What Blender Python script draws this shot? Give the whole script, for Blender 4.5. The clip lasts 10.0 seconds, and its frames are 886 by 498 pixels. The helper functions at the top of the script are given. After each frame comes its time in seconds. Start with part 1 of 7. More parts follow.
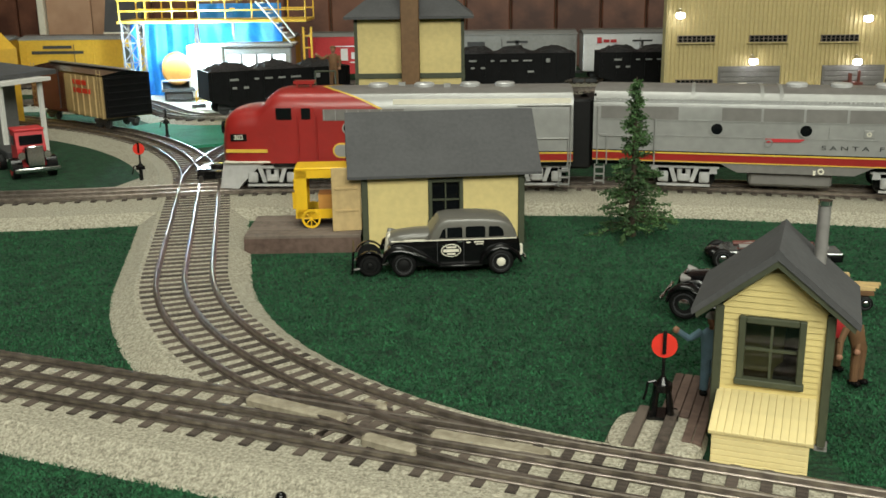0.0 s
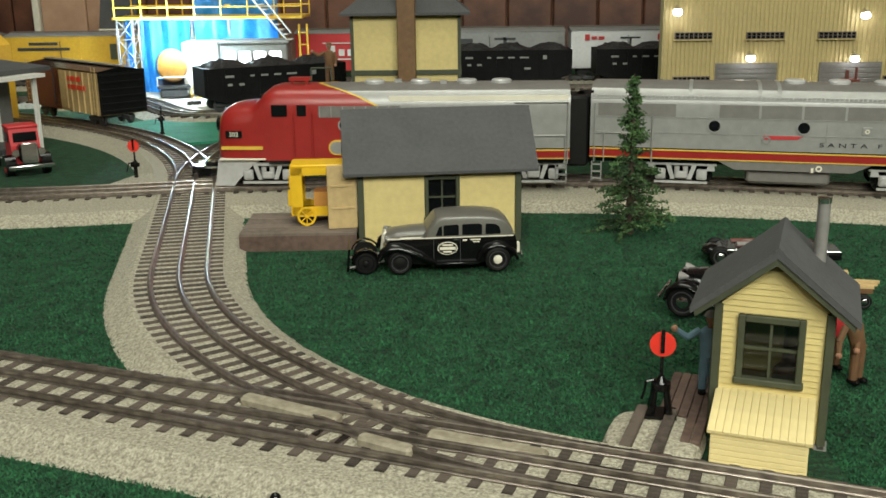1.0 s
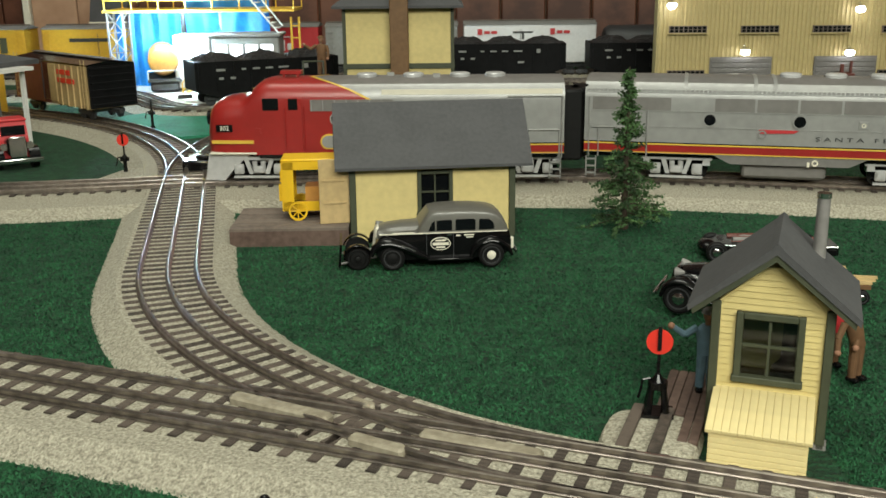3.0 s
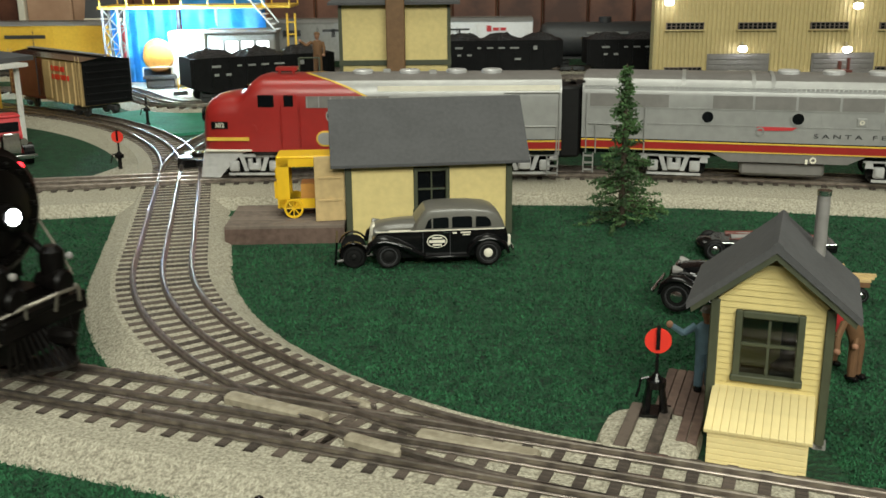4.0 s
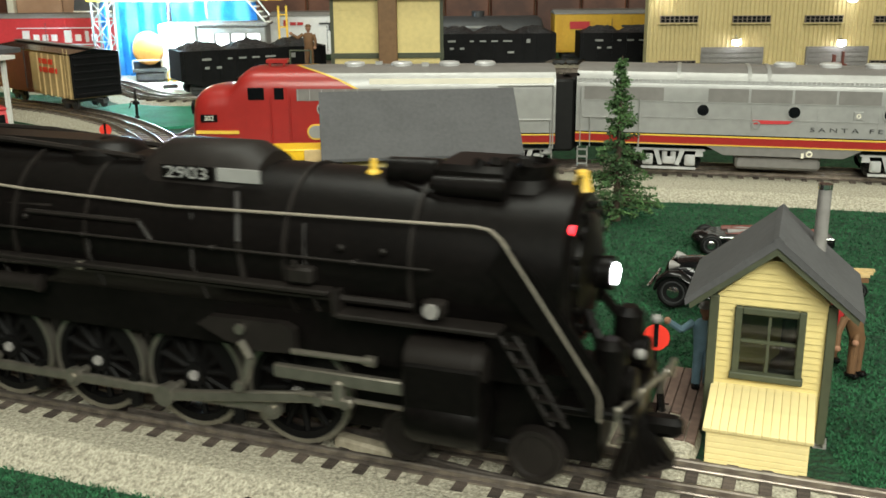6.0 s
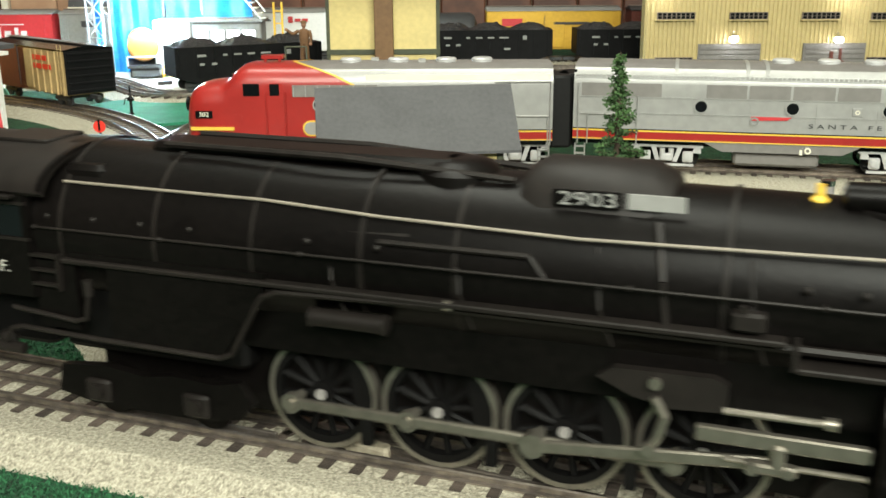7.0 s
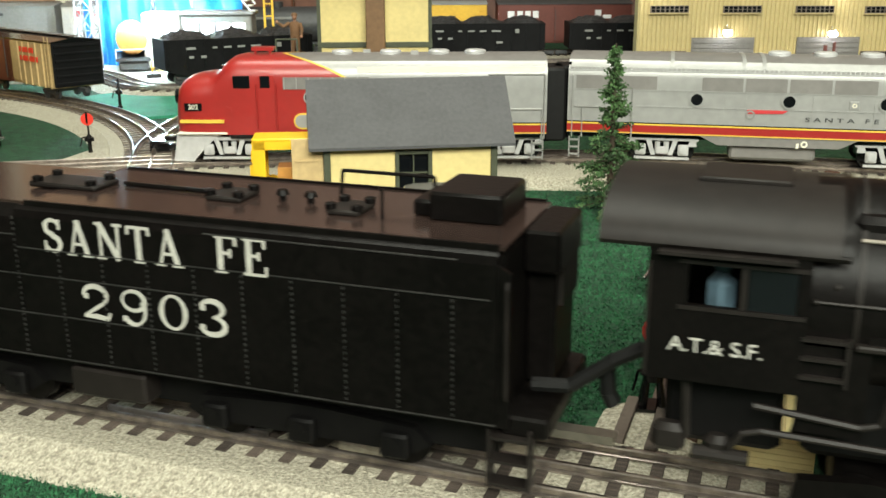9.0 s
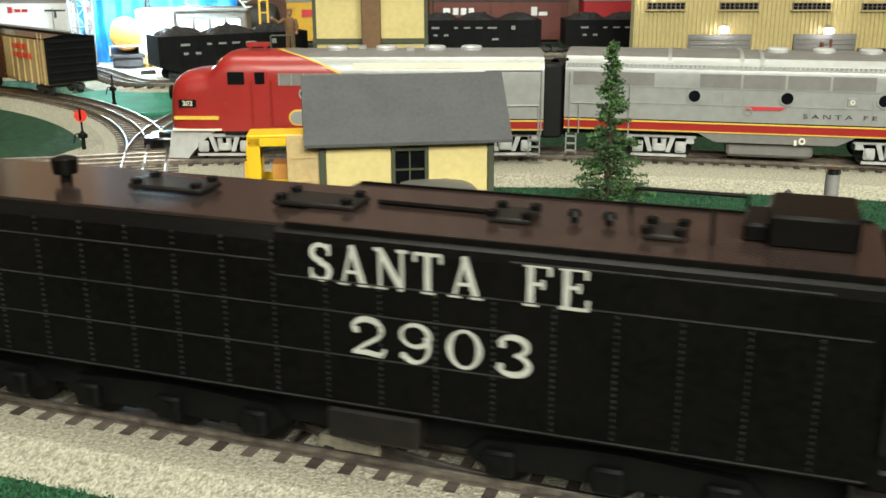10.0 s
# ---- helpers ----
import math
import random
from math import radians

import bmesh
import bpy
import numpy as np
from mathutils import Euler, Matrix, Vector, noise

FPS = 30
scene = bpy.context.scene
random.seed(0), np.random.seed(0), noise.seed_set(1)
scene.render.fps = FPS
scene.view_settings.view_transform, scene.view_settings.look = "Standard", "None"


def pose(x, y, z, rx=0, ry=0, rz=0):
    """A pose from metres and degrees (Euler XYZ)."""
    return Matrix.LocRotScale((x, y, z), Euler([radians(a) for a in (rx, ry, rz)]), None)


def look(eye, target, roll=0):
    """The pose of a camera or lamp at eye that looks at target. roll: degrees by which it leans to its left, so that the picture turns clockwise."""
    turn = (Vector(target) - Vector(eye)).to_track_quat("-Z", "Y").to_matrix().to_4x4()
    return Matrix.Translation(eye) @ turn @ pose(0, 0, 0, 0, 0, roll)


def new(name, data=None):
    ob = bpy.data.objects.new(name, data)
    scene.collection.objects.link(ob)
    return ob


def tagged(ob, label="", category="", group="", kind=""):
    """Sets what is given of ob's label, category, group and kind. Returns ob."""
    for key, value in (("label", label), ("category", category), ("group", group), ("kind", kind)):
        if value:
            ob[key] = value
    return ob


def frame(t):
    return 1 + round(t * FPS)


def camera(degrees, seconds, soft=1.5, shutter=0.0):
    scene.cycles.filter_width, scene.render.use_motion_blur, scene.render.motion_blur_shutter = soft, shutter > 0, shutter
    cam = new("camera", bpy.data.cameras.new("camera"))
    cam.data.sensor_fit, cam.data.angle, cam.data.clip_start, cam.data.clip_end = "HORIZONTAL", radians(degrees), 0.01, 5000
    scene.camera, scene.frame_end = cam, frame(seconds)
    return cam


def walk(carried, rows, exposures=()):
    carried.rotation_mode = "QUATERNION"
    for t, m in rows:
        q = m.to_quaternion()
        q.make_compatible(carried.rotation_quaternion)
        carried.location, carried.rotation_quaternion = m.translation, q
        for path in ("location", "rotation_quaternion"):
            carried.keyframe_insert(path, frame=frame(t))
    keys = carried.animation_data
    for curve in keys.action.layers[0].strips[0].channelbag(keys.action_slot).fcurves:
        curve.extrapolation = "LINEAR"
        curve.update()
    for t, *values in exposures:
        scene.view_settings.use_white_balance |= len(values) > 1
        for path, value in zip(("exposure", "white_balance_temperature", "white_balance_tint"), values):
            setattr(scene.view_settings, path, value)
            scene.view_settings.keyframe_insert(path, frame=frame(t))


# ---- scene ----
# ---- camera ----
cam = camera(47.8, 10.0, soft=1.6, shutter=0.5)


def aim(x, y, z, yaw, pitch, roll):
    return pose(x, y, z, 90 + pitch, 0, yaw) @ pose(0, 0, 0, 0, 0, roll)


walk(cam, [
    (0.0, aim(-0.0001, -0.0206, 0.1911, 1.019, -15.374, -0.731)),
    (2.5, aim(-0.0001, -0.0104, 0.1891, 0.511, -15.776, -0.618)),
    (5.0, aim(0.0, 0.0, 0.187, 0.0, -16.2, -0.5)),
    (7.5, aim(-0.0017, 0.0119, 0.1831, -0.640, -16.565, -0.330)),
    (10.0, aim(-0.0035, 0.0234, 0.1789, -1.336, -16.902, -0.139)),
], exposures=[(0, 0.0), (5.2, 0.0), (6.8, 0.85), (8.5, 0.92), (9.3, 0.80), (10, 0.66)])

# ---- light ----
world = bpy.data.worlds.new("room")
scene.world = world
world.use_nodes = True
world.node_tree.nodes["Background"].inputs[0].default_value = (1.0, 0.93, 0.82, 1)
world.node_tree.nodes["Background"].inputs[1].default_value = 0.05


def area_lamp(name, eye, target, size, watts, colour):
    data = bpy.data.lights.new(name, "AREA")
    data.shape, data.size, data.size_y, data.energy, data.color = "RECTANGLE", size[0], size[1], watts, colour
    ob = new(name, data)
    ob.matrix_world = look(eye, target)
    return tagged(ob, "unseen warm white area light added for the room", "lamp")


def point_lamp(name, at, watts, colour, r=0.006):
    data = bpy.data.lights.new(name, "POINT")
    data.energy, data.color, data.shadow_soft_size = watts, colour, r
    ob = new(name, data)
    ob.location = at
    return tagged(ob, "small cool white bulb of the model railway", "lamp")


# Two added unseen lights: one low behind the camera, one under the ceiling.
area_lamp("unseen_room_lamp", (0.35, -1.25, 1.20), (0.1, 0.6, 0), (2.0, 0.7), 56, (0.95, 0.97, 0.84))
area_lamp("unseen_room_lamp", (-0.1, 0.65, 1.65), (0.0, 0.7, 0), (1.5, 0.5), 15, (0.95, 0.97, 0.84))
point_lamp("service_lamp", (-0.405, 1.52, 0.112), 2.3, (0.60, 0.86, 1.0), 0.012)
point_lamp("service_lamp", (-0.47, 1.50, 0.115), 1.1, (0.60, 0.86, 1.0), 0.012)


# ---- materials ----
def material(name, colour, rough=0.6, metal=0.0, spec=0.5, scale=200.0, vary=0.15, bump=0.15, scale2=25.0, second=None, emit=0.0, coat=0.0, height=0.0004, piece=0.0):
    """Two scales of noise vary the colour; the fine one also gives relief."""
    m = bpy.data.materials.new(name)
    m.use_nodes = True
    nt = m.node_tree
    b = nt.nodes["Principled BSDF"]
    b.inputs["Roughness"].default_value, b.inputs["Metallic"].default_value = rough, metal
    b.inputs["Coat Weight"].default_value, b.inputs["Specular IOR Level"].default_value = coat, spec
    co = nt.nodes.new("ShaderNodeTexCoord")
    n1, n2 = nt.nodes.new("ShaderNodeTexNoise"), nt.nodes.new("ShaderNodeTexNoise")
    for n, s in ((n1, scale), (n2, scale2)):
        n.inputs["Scale"].default_value, n.inputs["Detail"].default_value = s, 4
        nt.links.new(co.outputs["Object"], n.inputs["Vector"])
    add = nt.nodes.new("ShaderNodeMath")
    add.operation = "ADD"
    nt.links.new(n1.outputs["Fac"], add.inputs[0])
    nt.links.new(n2.outputs["Fac"], add.inputs[1])
    value = add
    if piece:
        info, mul, more = nt.nodes.new("ShaderNodeObjectInfo"), nt.nodes.new("ShaderNodeMath"), nt.nodes.new("ShaderNodeMath")
        mul.operation, mul.inputs[1].default_value, more.operation = "MULTIPLY_ADD", piece, "ADD"
        mul.inputs[2].default_value = -piece / 2
        nt.links.new(info.outputs["Random"], mul.inputs[0])
        nt.links.new(mul.outputs[0], more.inputs[0])
        nt.links.new(add.outputs[0], more.inputs[1])
        value = more
    ramp = nt.nodes.new("ShaderNodeMapRange")
    ramp.inputs["From Min"].default_value, ramp.inputs["From Max"].default_value = 0.76, 1.24
    nt.links.new(value.outputs[0], ramp.inputs["Value"])
    mix = nt.nodes.new("ShaderNodeMix")
    mix.data_type = "RGBA"
    lo = [c * (1 - vary) for c in colour] if second is None else colour
    hi = [min(1, c * (1 + vary)) for c in colour] if second is None else second
    mix.inputs[6].default_value, mix.inputs[7].default_value = (*lo, 1), (*hi, 1)
    nt.links.new(ramp.outputs[0], mix.inputs[0])
    nt.links.new(mix.outputs[2], b.inputs["Base Color"])
    if bump:
        bp = nt.nodes.new("ShaderNodeBump")
        bp.inputs["Strength"].default_value, bp.inputs["Distance"].default_value = bump, height
        nt.links.new(n1.outputs["Fac"], bp.inputs["Height"])
        nt.links.new(bp.outputs[0], b.inputs["Normal"])
    if emit:
        b.inputs["Emission Color"].default_value, b.inputs["Emission Strength"].default_value = (*colour, 1), emit
    return m


GRASS = material("grass", (0.0022, 0.021, 0.0085), 0.95, scale=330, vary=0.5, bump=1.0, scale2=95, second=(0.012, 0.082, 0.030), height=0.006)
BALLAST = material("ballast", (0.225, 0.205, 0.155), 0.95, scale=900, bump=0.9, scale2=520, second=(0.52, 0.485, 0.385), height=0.0016)
TIE = material("tie", (0.030, 0.022, 0.017), 0.85, scale=300, second=(0.105, 0.080, 0.064), bump=0.5, piece=0.5)
RAIL = material("rail", (0.30, 0.26, 0.23), 0.32, 0.85, scale=200, vary=0.3, bump=0.1)
FROG = material("frog_plate", (0.20, 0.17, 0.12), 0.7, scale=250, second=(0.36, 0.32, 0.24), bump=0.4)
PEDGE = material("table_edge", (0.12, 0.08, 0.05), 0.7)
YELLOW = material("yellow_siding", (0.62, 0.50, 0.20), 0.6, scale=180, vary=0.08, bump=0.15, piece=0.25)
YELLOW_PALE = material("pale_yellow_boards", (0.72, 0.60, 0.30), 0.6, scale=180, vary=0.06, bump=0.15, piece=0.2)
GREEN_TRIM = material("green_trim", (0.055, 0.062, 0.035), 0.6, scale=200, vary=0.15)
ROOF = material("grey_roof", (0.068, 0.068, 0.071), 0.85, scale=350, vary=0.12, bump=0.3, scale2=40)
DARK_GLASS = material("dark_window", (0.005, 0.006, 0.007), 0.10, spec=0.3, scale=20, bump=0)
DECKWOOD = material("deck_wood", (0.075, 0.045, 0.035), 0.8, scale=220, second=(0.14, 0.09, 0.07), bump=0.4, piece=0.4)
GREYWOOD = material("grey_wood", (0.14, 0.11, 0.09), 0.85, scale=220, vary=0.25, bump=0.4, piece=0.4)
SILVER = material("silver_paint", (0.33, 0.33, 0.32), 0.36, 0.25, scale=160, vary=0.08, bump=0.05)
SILVER_ROOF = material("dull_silver_roof", (0.20, 0.19, 0.18), 0.5, 0.25, scale=160, vary=0.1, bump=0.05)
WHITE = material("white_paint", (0.75, 0.74, 0.70), 0.5, vary=0.06, bump=0.05)
RED = material("red_paint", (0.30, 0.018, 0.015), 0.35, scale=120, vary=0.08, bump=0.04, coat=0.2)
RED2 = material("signal_red", (0.72, 0.035, 0.02), 0.45, vary=0.06, bump=0.03)
YSTRIPE = material("yellow_stripe", (0.70, 0.45, 0.06), 0.45, vary=0.06, bump=0.03)
YTOY = material("yellow_plastic", (0.78, 0.47, 0.015), 0.4, vary=0.06, bump=0.03)
BLACK = material("black_paint", (0.0040, 0.0040, 0.0044), 0.16, spec=0.3, scale=150, vary=0.25, bump=0.05, coat=0.15)
HOPPERBLACK = material("hopper_black", (0.0055, 0.0055, 0.006), 0.6, spec=0.12, scale=150, vary=0.3, bump=0.08)
LOCO = material("loco_black", (0.0034, 0.0028, 0.0026), 0.36, spec=0.125, scale=420, vary=0.4, bump=0.25, scale2=18)
LOCO_ROOF = material("loco_roof", (0.0110, 0.0090, 0.0080), 0.48, spec=0.22, scale=150, vary=0.25, bump=0.1, scale2=18)
TENDER_TOP = material("tender_deck", (0.026, 0.0165, 0.014), 0.17, scale=150, vary=0.2, bump=0.05, scale2=14)
TRUCKSILVER = material("truck_silver", (0.52, 0.52, 0.52), 0.35, 0.3, vary=0.1, bump=0.05)
STEEL = material("bright_steel", (0.25, 0.23, 0.195), 0.36, 0.8, vary=0.15, bump=0.05)
LETTER = material("letter_white", (0.42, 0.41, 0.37), 0.5, vary=0.12, bump=0.05)
SEAM = material("seam_grey", (0.020, 0.019, 0.018), 0.5, vary=0.4, bump=0.05)
EDGE = material("pale_edge_paint", (0.20, 0.175, 0.14), 0.5, vary=0.15, bump=0.05)
DRIVER = material("driver_black", (0.0022, 0.0020, 0.0020), 0.6, spec=0.15, vary=0.3)
TYRE = material("rubber", (0.006, 0.006, 0.006), 0.55, spec=0.2, vary=0.2, bump=0.1)
CREAM = material("cream_paint", (0.74, 0.70, 0.58), 0.5, vary=0.06, bump=0.05)
GREYCAR = material("grey_car_paint", (0.12, 0.115, 0.10), 0.35, vary=0.06, bump=0.03, coat=0.2)
CHROME = material("chrome", (0.65, 0.65, 0.66), 0.18, 1.0, vary=0.05, bump=0)
TAN = material("tan_board", (0.50, 0.36, 0.17), 0.7, vary=0.12, bump=0.2)
BROWN = material("brown_post", (0.16, 0.085, 0.035), 0.6, vary=0.15, bump=0.15)
CORRUGATED = material("tan_metal_siding", (0.47, 0.375, 0.17), 0.55, vary=0.07, bump=0.05)
GREYDOOR = material("grey_shutter", (0.16, 0.15, 0.14), 0.6, vary=0.1, bump=0.1)
PINE = material("pale_pine_panel", (0.36, 0.20, 0.12), 0.5, scale=30, second=(0.50, 0.31, 0.20), bump=0.1, scale2=6, piece=0.3)
WOODWALL = material("panel_wood", (0.060, 0.020, 0.011), 0.45, scale=30, second=(0.17, 0.066, 0.036), bump=0.1, scale2=6, piece=0.35)
COAL = material("coal", (0.006, 0.006, 0.0065), 0.5, scale=300, second=(0.028, 0.028, 0.030), bump=1.0, height=0.003)
BLUE = material("blue_tarp", (0.02, 0.22, 0.62), 0.5, scale=60, vary=0.25, bump=0.6, scale2=18, height=0.004)
YRAIL = material("yellow_railing", (0.80, 0.50, 0.06), 0.45, vary=0.05, bump=0)
GREYSTEEL = material("grey_steel", (0.22, 0.21, 0.20), 0.55, vary=0.15, bump=0.1)
GREYHOUSE = material("grey_house", (0.17, 0.17, 0.165), 0.75, vary=0.1, bump=0.15)
ORANGE = material("tank_orange", (0.55, 0.26, 0.06), 0.4, vary=0.1, bump=0.05)
BARK = material("bark", (0.05, 0.035, 0.022), 0.9, vary=0.3, bump=0.6)
NEEDLE = material("needles", (0.018, 0.045, 0.014), 0.8, scale=120, second=(0.085, 0.18, 0.055), bump=0, scale2=30)
DENIM = material("blue_cloth", (0.10, 0.17, 0.22), 0.8, vary=0.2)
BROWNCLOTH = material("brown_cloth", (0.14, 0.07, 0.03), 0.8, vary=0.2)
SKIN = material("painted_flesh", (0.30, 0.15, 0.09), 0.7, vary=0.1)
LAMPGLOW = material("lamp_glow", (0.95, 0.97, 1.0), 0.4, emit=20.0, bump=0)
REDGLOW = material("red_lamp_glow", (1.0, 0.03, 0.04), 0.4, emit=6.0, bump=0)
WINDOWGLOW = material("lit_window", (0.93, 0.97, 1.0), 0.4, emit=2.2, bump=0)
CEILING = material("ceiling_paint", (0.72, 0.68, 0.60), 0.8, scale=20, scale2=3, vary=0.05)
REEFER = material("reefer_yellow", (0.62, 0.36, 0.03), 0.55, vary=0.08, bump=0.04)
COLARED = material("car_red", (0.50, 0.03, 0.035), 0.5, vary=0.08, bump=0.04)
CARBROWN = material("car_brown", (0.12, 0.028, 0.018), 0.55, vary=0.12, bump=0.04)
CARGREY = material("car_grey", (0.24, 0.24, 0.23), 0.55, vary=0.1, bump=0.04)
CARDARK = material("car_dark", (0.035, 0.036, 0.038), 0.5, vary=0.15, bump=0.04)
BOXTAN = material("car_tan", (0.45, 0.32, 0.15), 0.55, vary=0.1, bump=0.06)
CARWHITE = material("car_white", (0.72, 0.72, 0.72), 0.5, vary=0.05, bump=0.04)
FIBRE = material("turf_fibre", (0.004, 0.040, 0.016), 0.9, scale=330, bump=0, scale2=60, second=(0.020, 0.125, 0.046))
TEAL = material("teal_cloth_mat", (0.02, 0.20, 0.11), 0.9, scale=420, vary=0.3, bump=0.8, height=0.002)


def clear_glass():
    """A thin clear pane: mostly see-through, with a mirror-like sheen."""
    m = bpy.data.materials.new("clear_pane")
    m.use_nodes = True
    nt = m.node_tree
    nt.nodes.remove(nt.nodes["Principled BSDF"])
    mix, clear, gloss = nt.nodes.new("ShaderNodeMixShader"), nt.nodes.new("ShaderNodeBsdfTransparent"), nt.nodes.new("ShaderNodeBsdfGlossy")
    clear.inputs[0].default_value = (0.62, 0.66, 0.62, 1)
    gloss.inputs["Roughness"].default_value = 0.05
    mix.inputs[0].default_value = 0.06
    nt.links.new(clear.outputs[0], mix.inputs[1])
    nt.links.new(gloss.outputs[0], mix.inputs[2])
    nt.links.new(mix.outputs[0], nt.nodes["Material Output"].inputs[0])
    return m


PANE = clear_glass()


# ---- building blocks ----
class Mesh:
    """A small bmesh wrapper with solid shapes."""

    def __init__(self):
        self.bm = bmesh.new()
        self.slot = 0

    def _poly(self, rings, cap=True, loop=True):
        vs = [[self.bm.verts.new(p) for p in r] for r in rings]
        n = len(vs[0])
        for a, b in zip(vs, vs[1:]):
            for i in range(n if loop else n - 1):
                j = (i + 1) % n
                f = self.bm.faces.new((a[i], a[j], b[j], b[i]))
                f.material_index = self.slot
        if cap:
            for r in (vs[0][::-1], vs[-1]):
                f = self.bm.faces.new(r)
                f.material_index = self.slot
        return self

    def box(self, cx, cy, cz, sx, sy, sz, bev=0.0, m=None):
        hx, hy, hz = sx / 2, sy / 2, sz / 2
        if bev:
            b = min(bev, hx * 0.9, hy * 0.9)
            ring = [(-hx + b, -hy), (hx - b, -hy), (hx, -hy + b), (hx, hy - b), (hx - b, hy), (-hx + b, hy), (-hx, hy - b), (-hx, -hy + b)]
            c = min(bev, hz * 0.9)
            k = [(1 - c / hx * 0.8, 1 - c / hy * 0.8, -hz), (1, 1, -hz + c), (1, 1, hz - c), (1 - c / hx * 0.8, 1 - c / hy * 0.8, hz)]
            rings = [[Vector((x * a, y * d, z)) for x, y in ring] for a, d, z in k]
        else:
            ring = [(-hx, -hy), (hx, -hy), (hx, hy), (-hx, hy)]
            rings = [[Vector((x, y, z)) for x, y in ring] for z in (-hz, hz)]
        t = Matrix.Translation((cx, cy, cz)) @ (m if m else Matrix())
        return self._poly([[t @ p for p in r] for r in rings])

    def cyl(self, p0, p1, r, r2=None, seg=16):
        p0, p1 = Vector(p0), Vector(p1)
        r2 = r if r2 is None else r2
        q = (p1 - p0).to_track_quat("Z", "Y").to_matrix()
        ring = [q @ Vector((math.cos(a), math.sin(a), 0)) for a in (2 * math.pi * i / seg for i in range(seg))]
        return self._poly([[p0 + v * r for v in ring], [p1 + v * r2 for v in ring]])

    def lathe(self, p0, axis, rows, seg=20):
        """rows of (distance along axis, radius)."""
        p0, axis = Vector(p0), Vector(axis).normalized()
        q = axis.to_track_quat("Z", "Y").to_matrix()
        ring = [q @ Vector((math.cos(a), math.sin(a), 0)) for a in (2 * math.pi * i / seg for i in range(seg))]
        return self._poly([[p0 + axis * d + v * max(r, 1e-5) for v in ring] for d, r in rows])

    def prism(self, pts, axis, a, b):
        """A 2D outline pushed along an axis: x: (y, z), y: (x, z), z: (x, y)."""
        f = {"x": lambda p, k: (k, p[0], p[1]), "y": lambda p, k: (p[0], k, p[1]), "z": lambda p, k: (p[0], p[1], k)}[axis]
        return self._poly([[f(p, a) for p in pts], [f(p, b) for p in pts]])

    def tube(self, pts, r, seg=6):
        for a, b in zip(pts, pts[1:]):
            self.cyl(a, b, r, seg=seg)
        return self

    def sweep(self, pts, y, seg=12):
        """A rounded bar along (x, z, half width, half thickness) stations in the plane at y."""
        rings = []
        for i, (x, z, hw, ht) in enumerate(pts):
            a, b = pts[max(i - 1, 0)], pts[min(i + 1, len(pts) - 1)]
            t = Vector((b[0] - a[0], 0, b[1] - a[1])).normalized()
            nrm = Vector((-t.z, 0, t.x))
            rings.append([Vector((x, y, z)) + Vector((0, hw * math.cos(k), 0)) + nrm * ht * math.sin(k) for k in (2 * math.pi * j / seg for j in range(seg))])
        return self._poly(rings)

    def ball(self, c, r, s=(1, 1, 1), seg=12):
        rows = [(-math.cos(math.pi * i / 8), math.sin(math.pi * i / 8)) for i in range(9)]
        ang = [2 * math.pi * i / seg for i in range(seg)]
        c = Vector(c)
        return self._poly([[c + Vector((math.cos(a) * max(k, 0.02) * r * s[0], math.sin(a) * max(k, 0.02) * r * s[1], h * r * s[2])) for a in ang] for h, k in rows])

    def ring(self, c, r_out, r_in, y0, y1, seg=28):
        """A tyre-like ring about the y axis."""
        a = [2 * math.pi * i / seg for i in range(seg)]
        prof = [(r_in, y0), (r_out, y0), (r_out, y1), (r_in, y1)]
        c = Vector(c)
        rings = [[c + Vector((math.cos(t) * r, y, math.sin(t) * r)) for r, y in prof] for t in a]
        return self._poly(rings + [rings[0]], cap=False)


def finish(bm, smooth):
    bmesh.ops.remove_doubles(bm, verts=bm.verts[:], dist=1e-6)
    bmesh.ops.recalc_face_normals(bm, faces=bm.faces[:])
    if smooth:
        for f in bm.faces:
            f.smooth = True
        for e in bm.edges:
            if len(e.link_faces) == 2 and e.calc_face_angle(0) > radians(35):
                e.smooth = False


def part(name, m, mat, parent=None, label="", smooth=True, at=None):
    bm = m.bm if isinstance(m, Mesh) else m
    finish(bm, smooth)
    data = bpy.data.meshes.new(name)
    bm.to_mesh(data)
    bm.free()
    for one in mat if isinstance(mat, (list, tuple)) else [mat]:
        data.materials.append(one)
    ob = new(name, data)
    if parent is not None:
        ob.parent = parent
    if at is not None:
        ob.matrix_basis = at
    return tagged(ob, label)


def thing(name, m, label, category, group="", kind=""):
    ob = new(name)
    ob.empty_display_size = 0.02
    ob.matrix_basis = m
    return tagged(ob, label, category, group, kind)


def again(name, ob, parent, m):
    o = new(name, ob.data)
    o.parent, o.matrix_basis = parent, m
    return o


def text(name, body, size, mat, parent, m, width=0.0, extrude=0.0002):
    """Letters as a mesh, centred, reading along local x in the xz plane seen from -y."""
    cu = bpy.data.curves.new(name, "FONT")
    cu.body, cu.size, cu.extrude, cu.align_x, cu.align_y = body, size, extrude, "CENTER", "CENTER"
    tmp = bpy.data.objects.new(name, cu)
    scene.collection.objects.link(tmp)
    bpy.context.view_layer.update()
    data = bpy.data.meshes.new_from_object(tmp.evaluated_get(bpy.context.evaluated_depsgraph_get()))
    bpy.data.objects.remove(tmp)
    if width:
        xs = [v.co.x for v in data.vertices]
        k = width / (max(xs) - min(xs))
        for v in data.vertices:
            v.co.x *= k
    data.materials.clear()
    data.materials.append(mat)
    ob = new(name, data)
    ob.parent, ob.matrix_basis = parent, m @ pose(0, 0, 0, 90, 0, 0)
    return ob


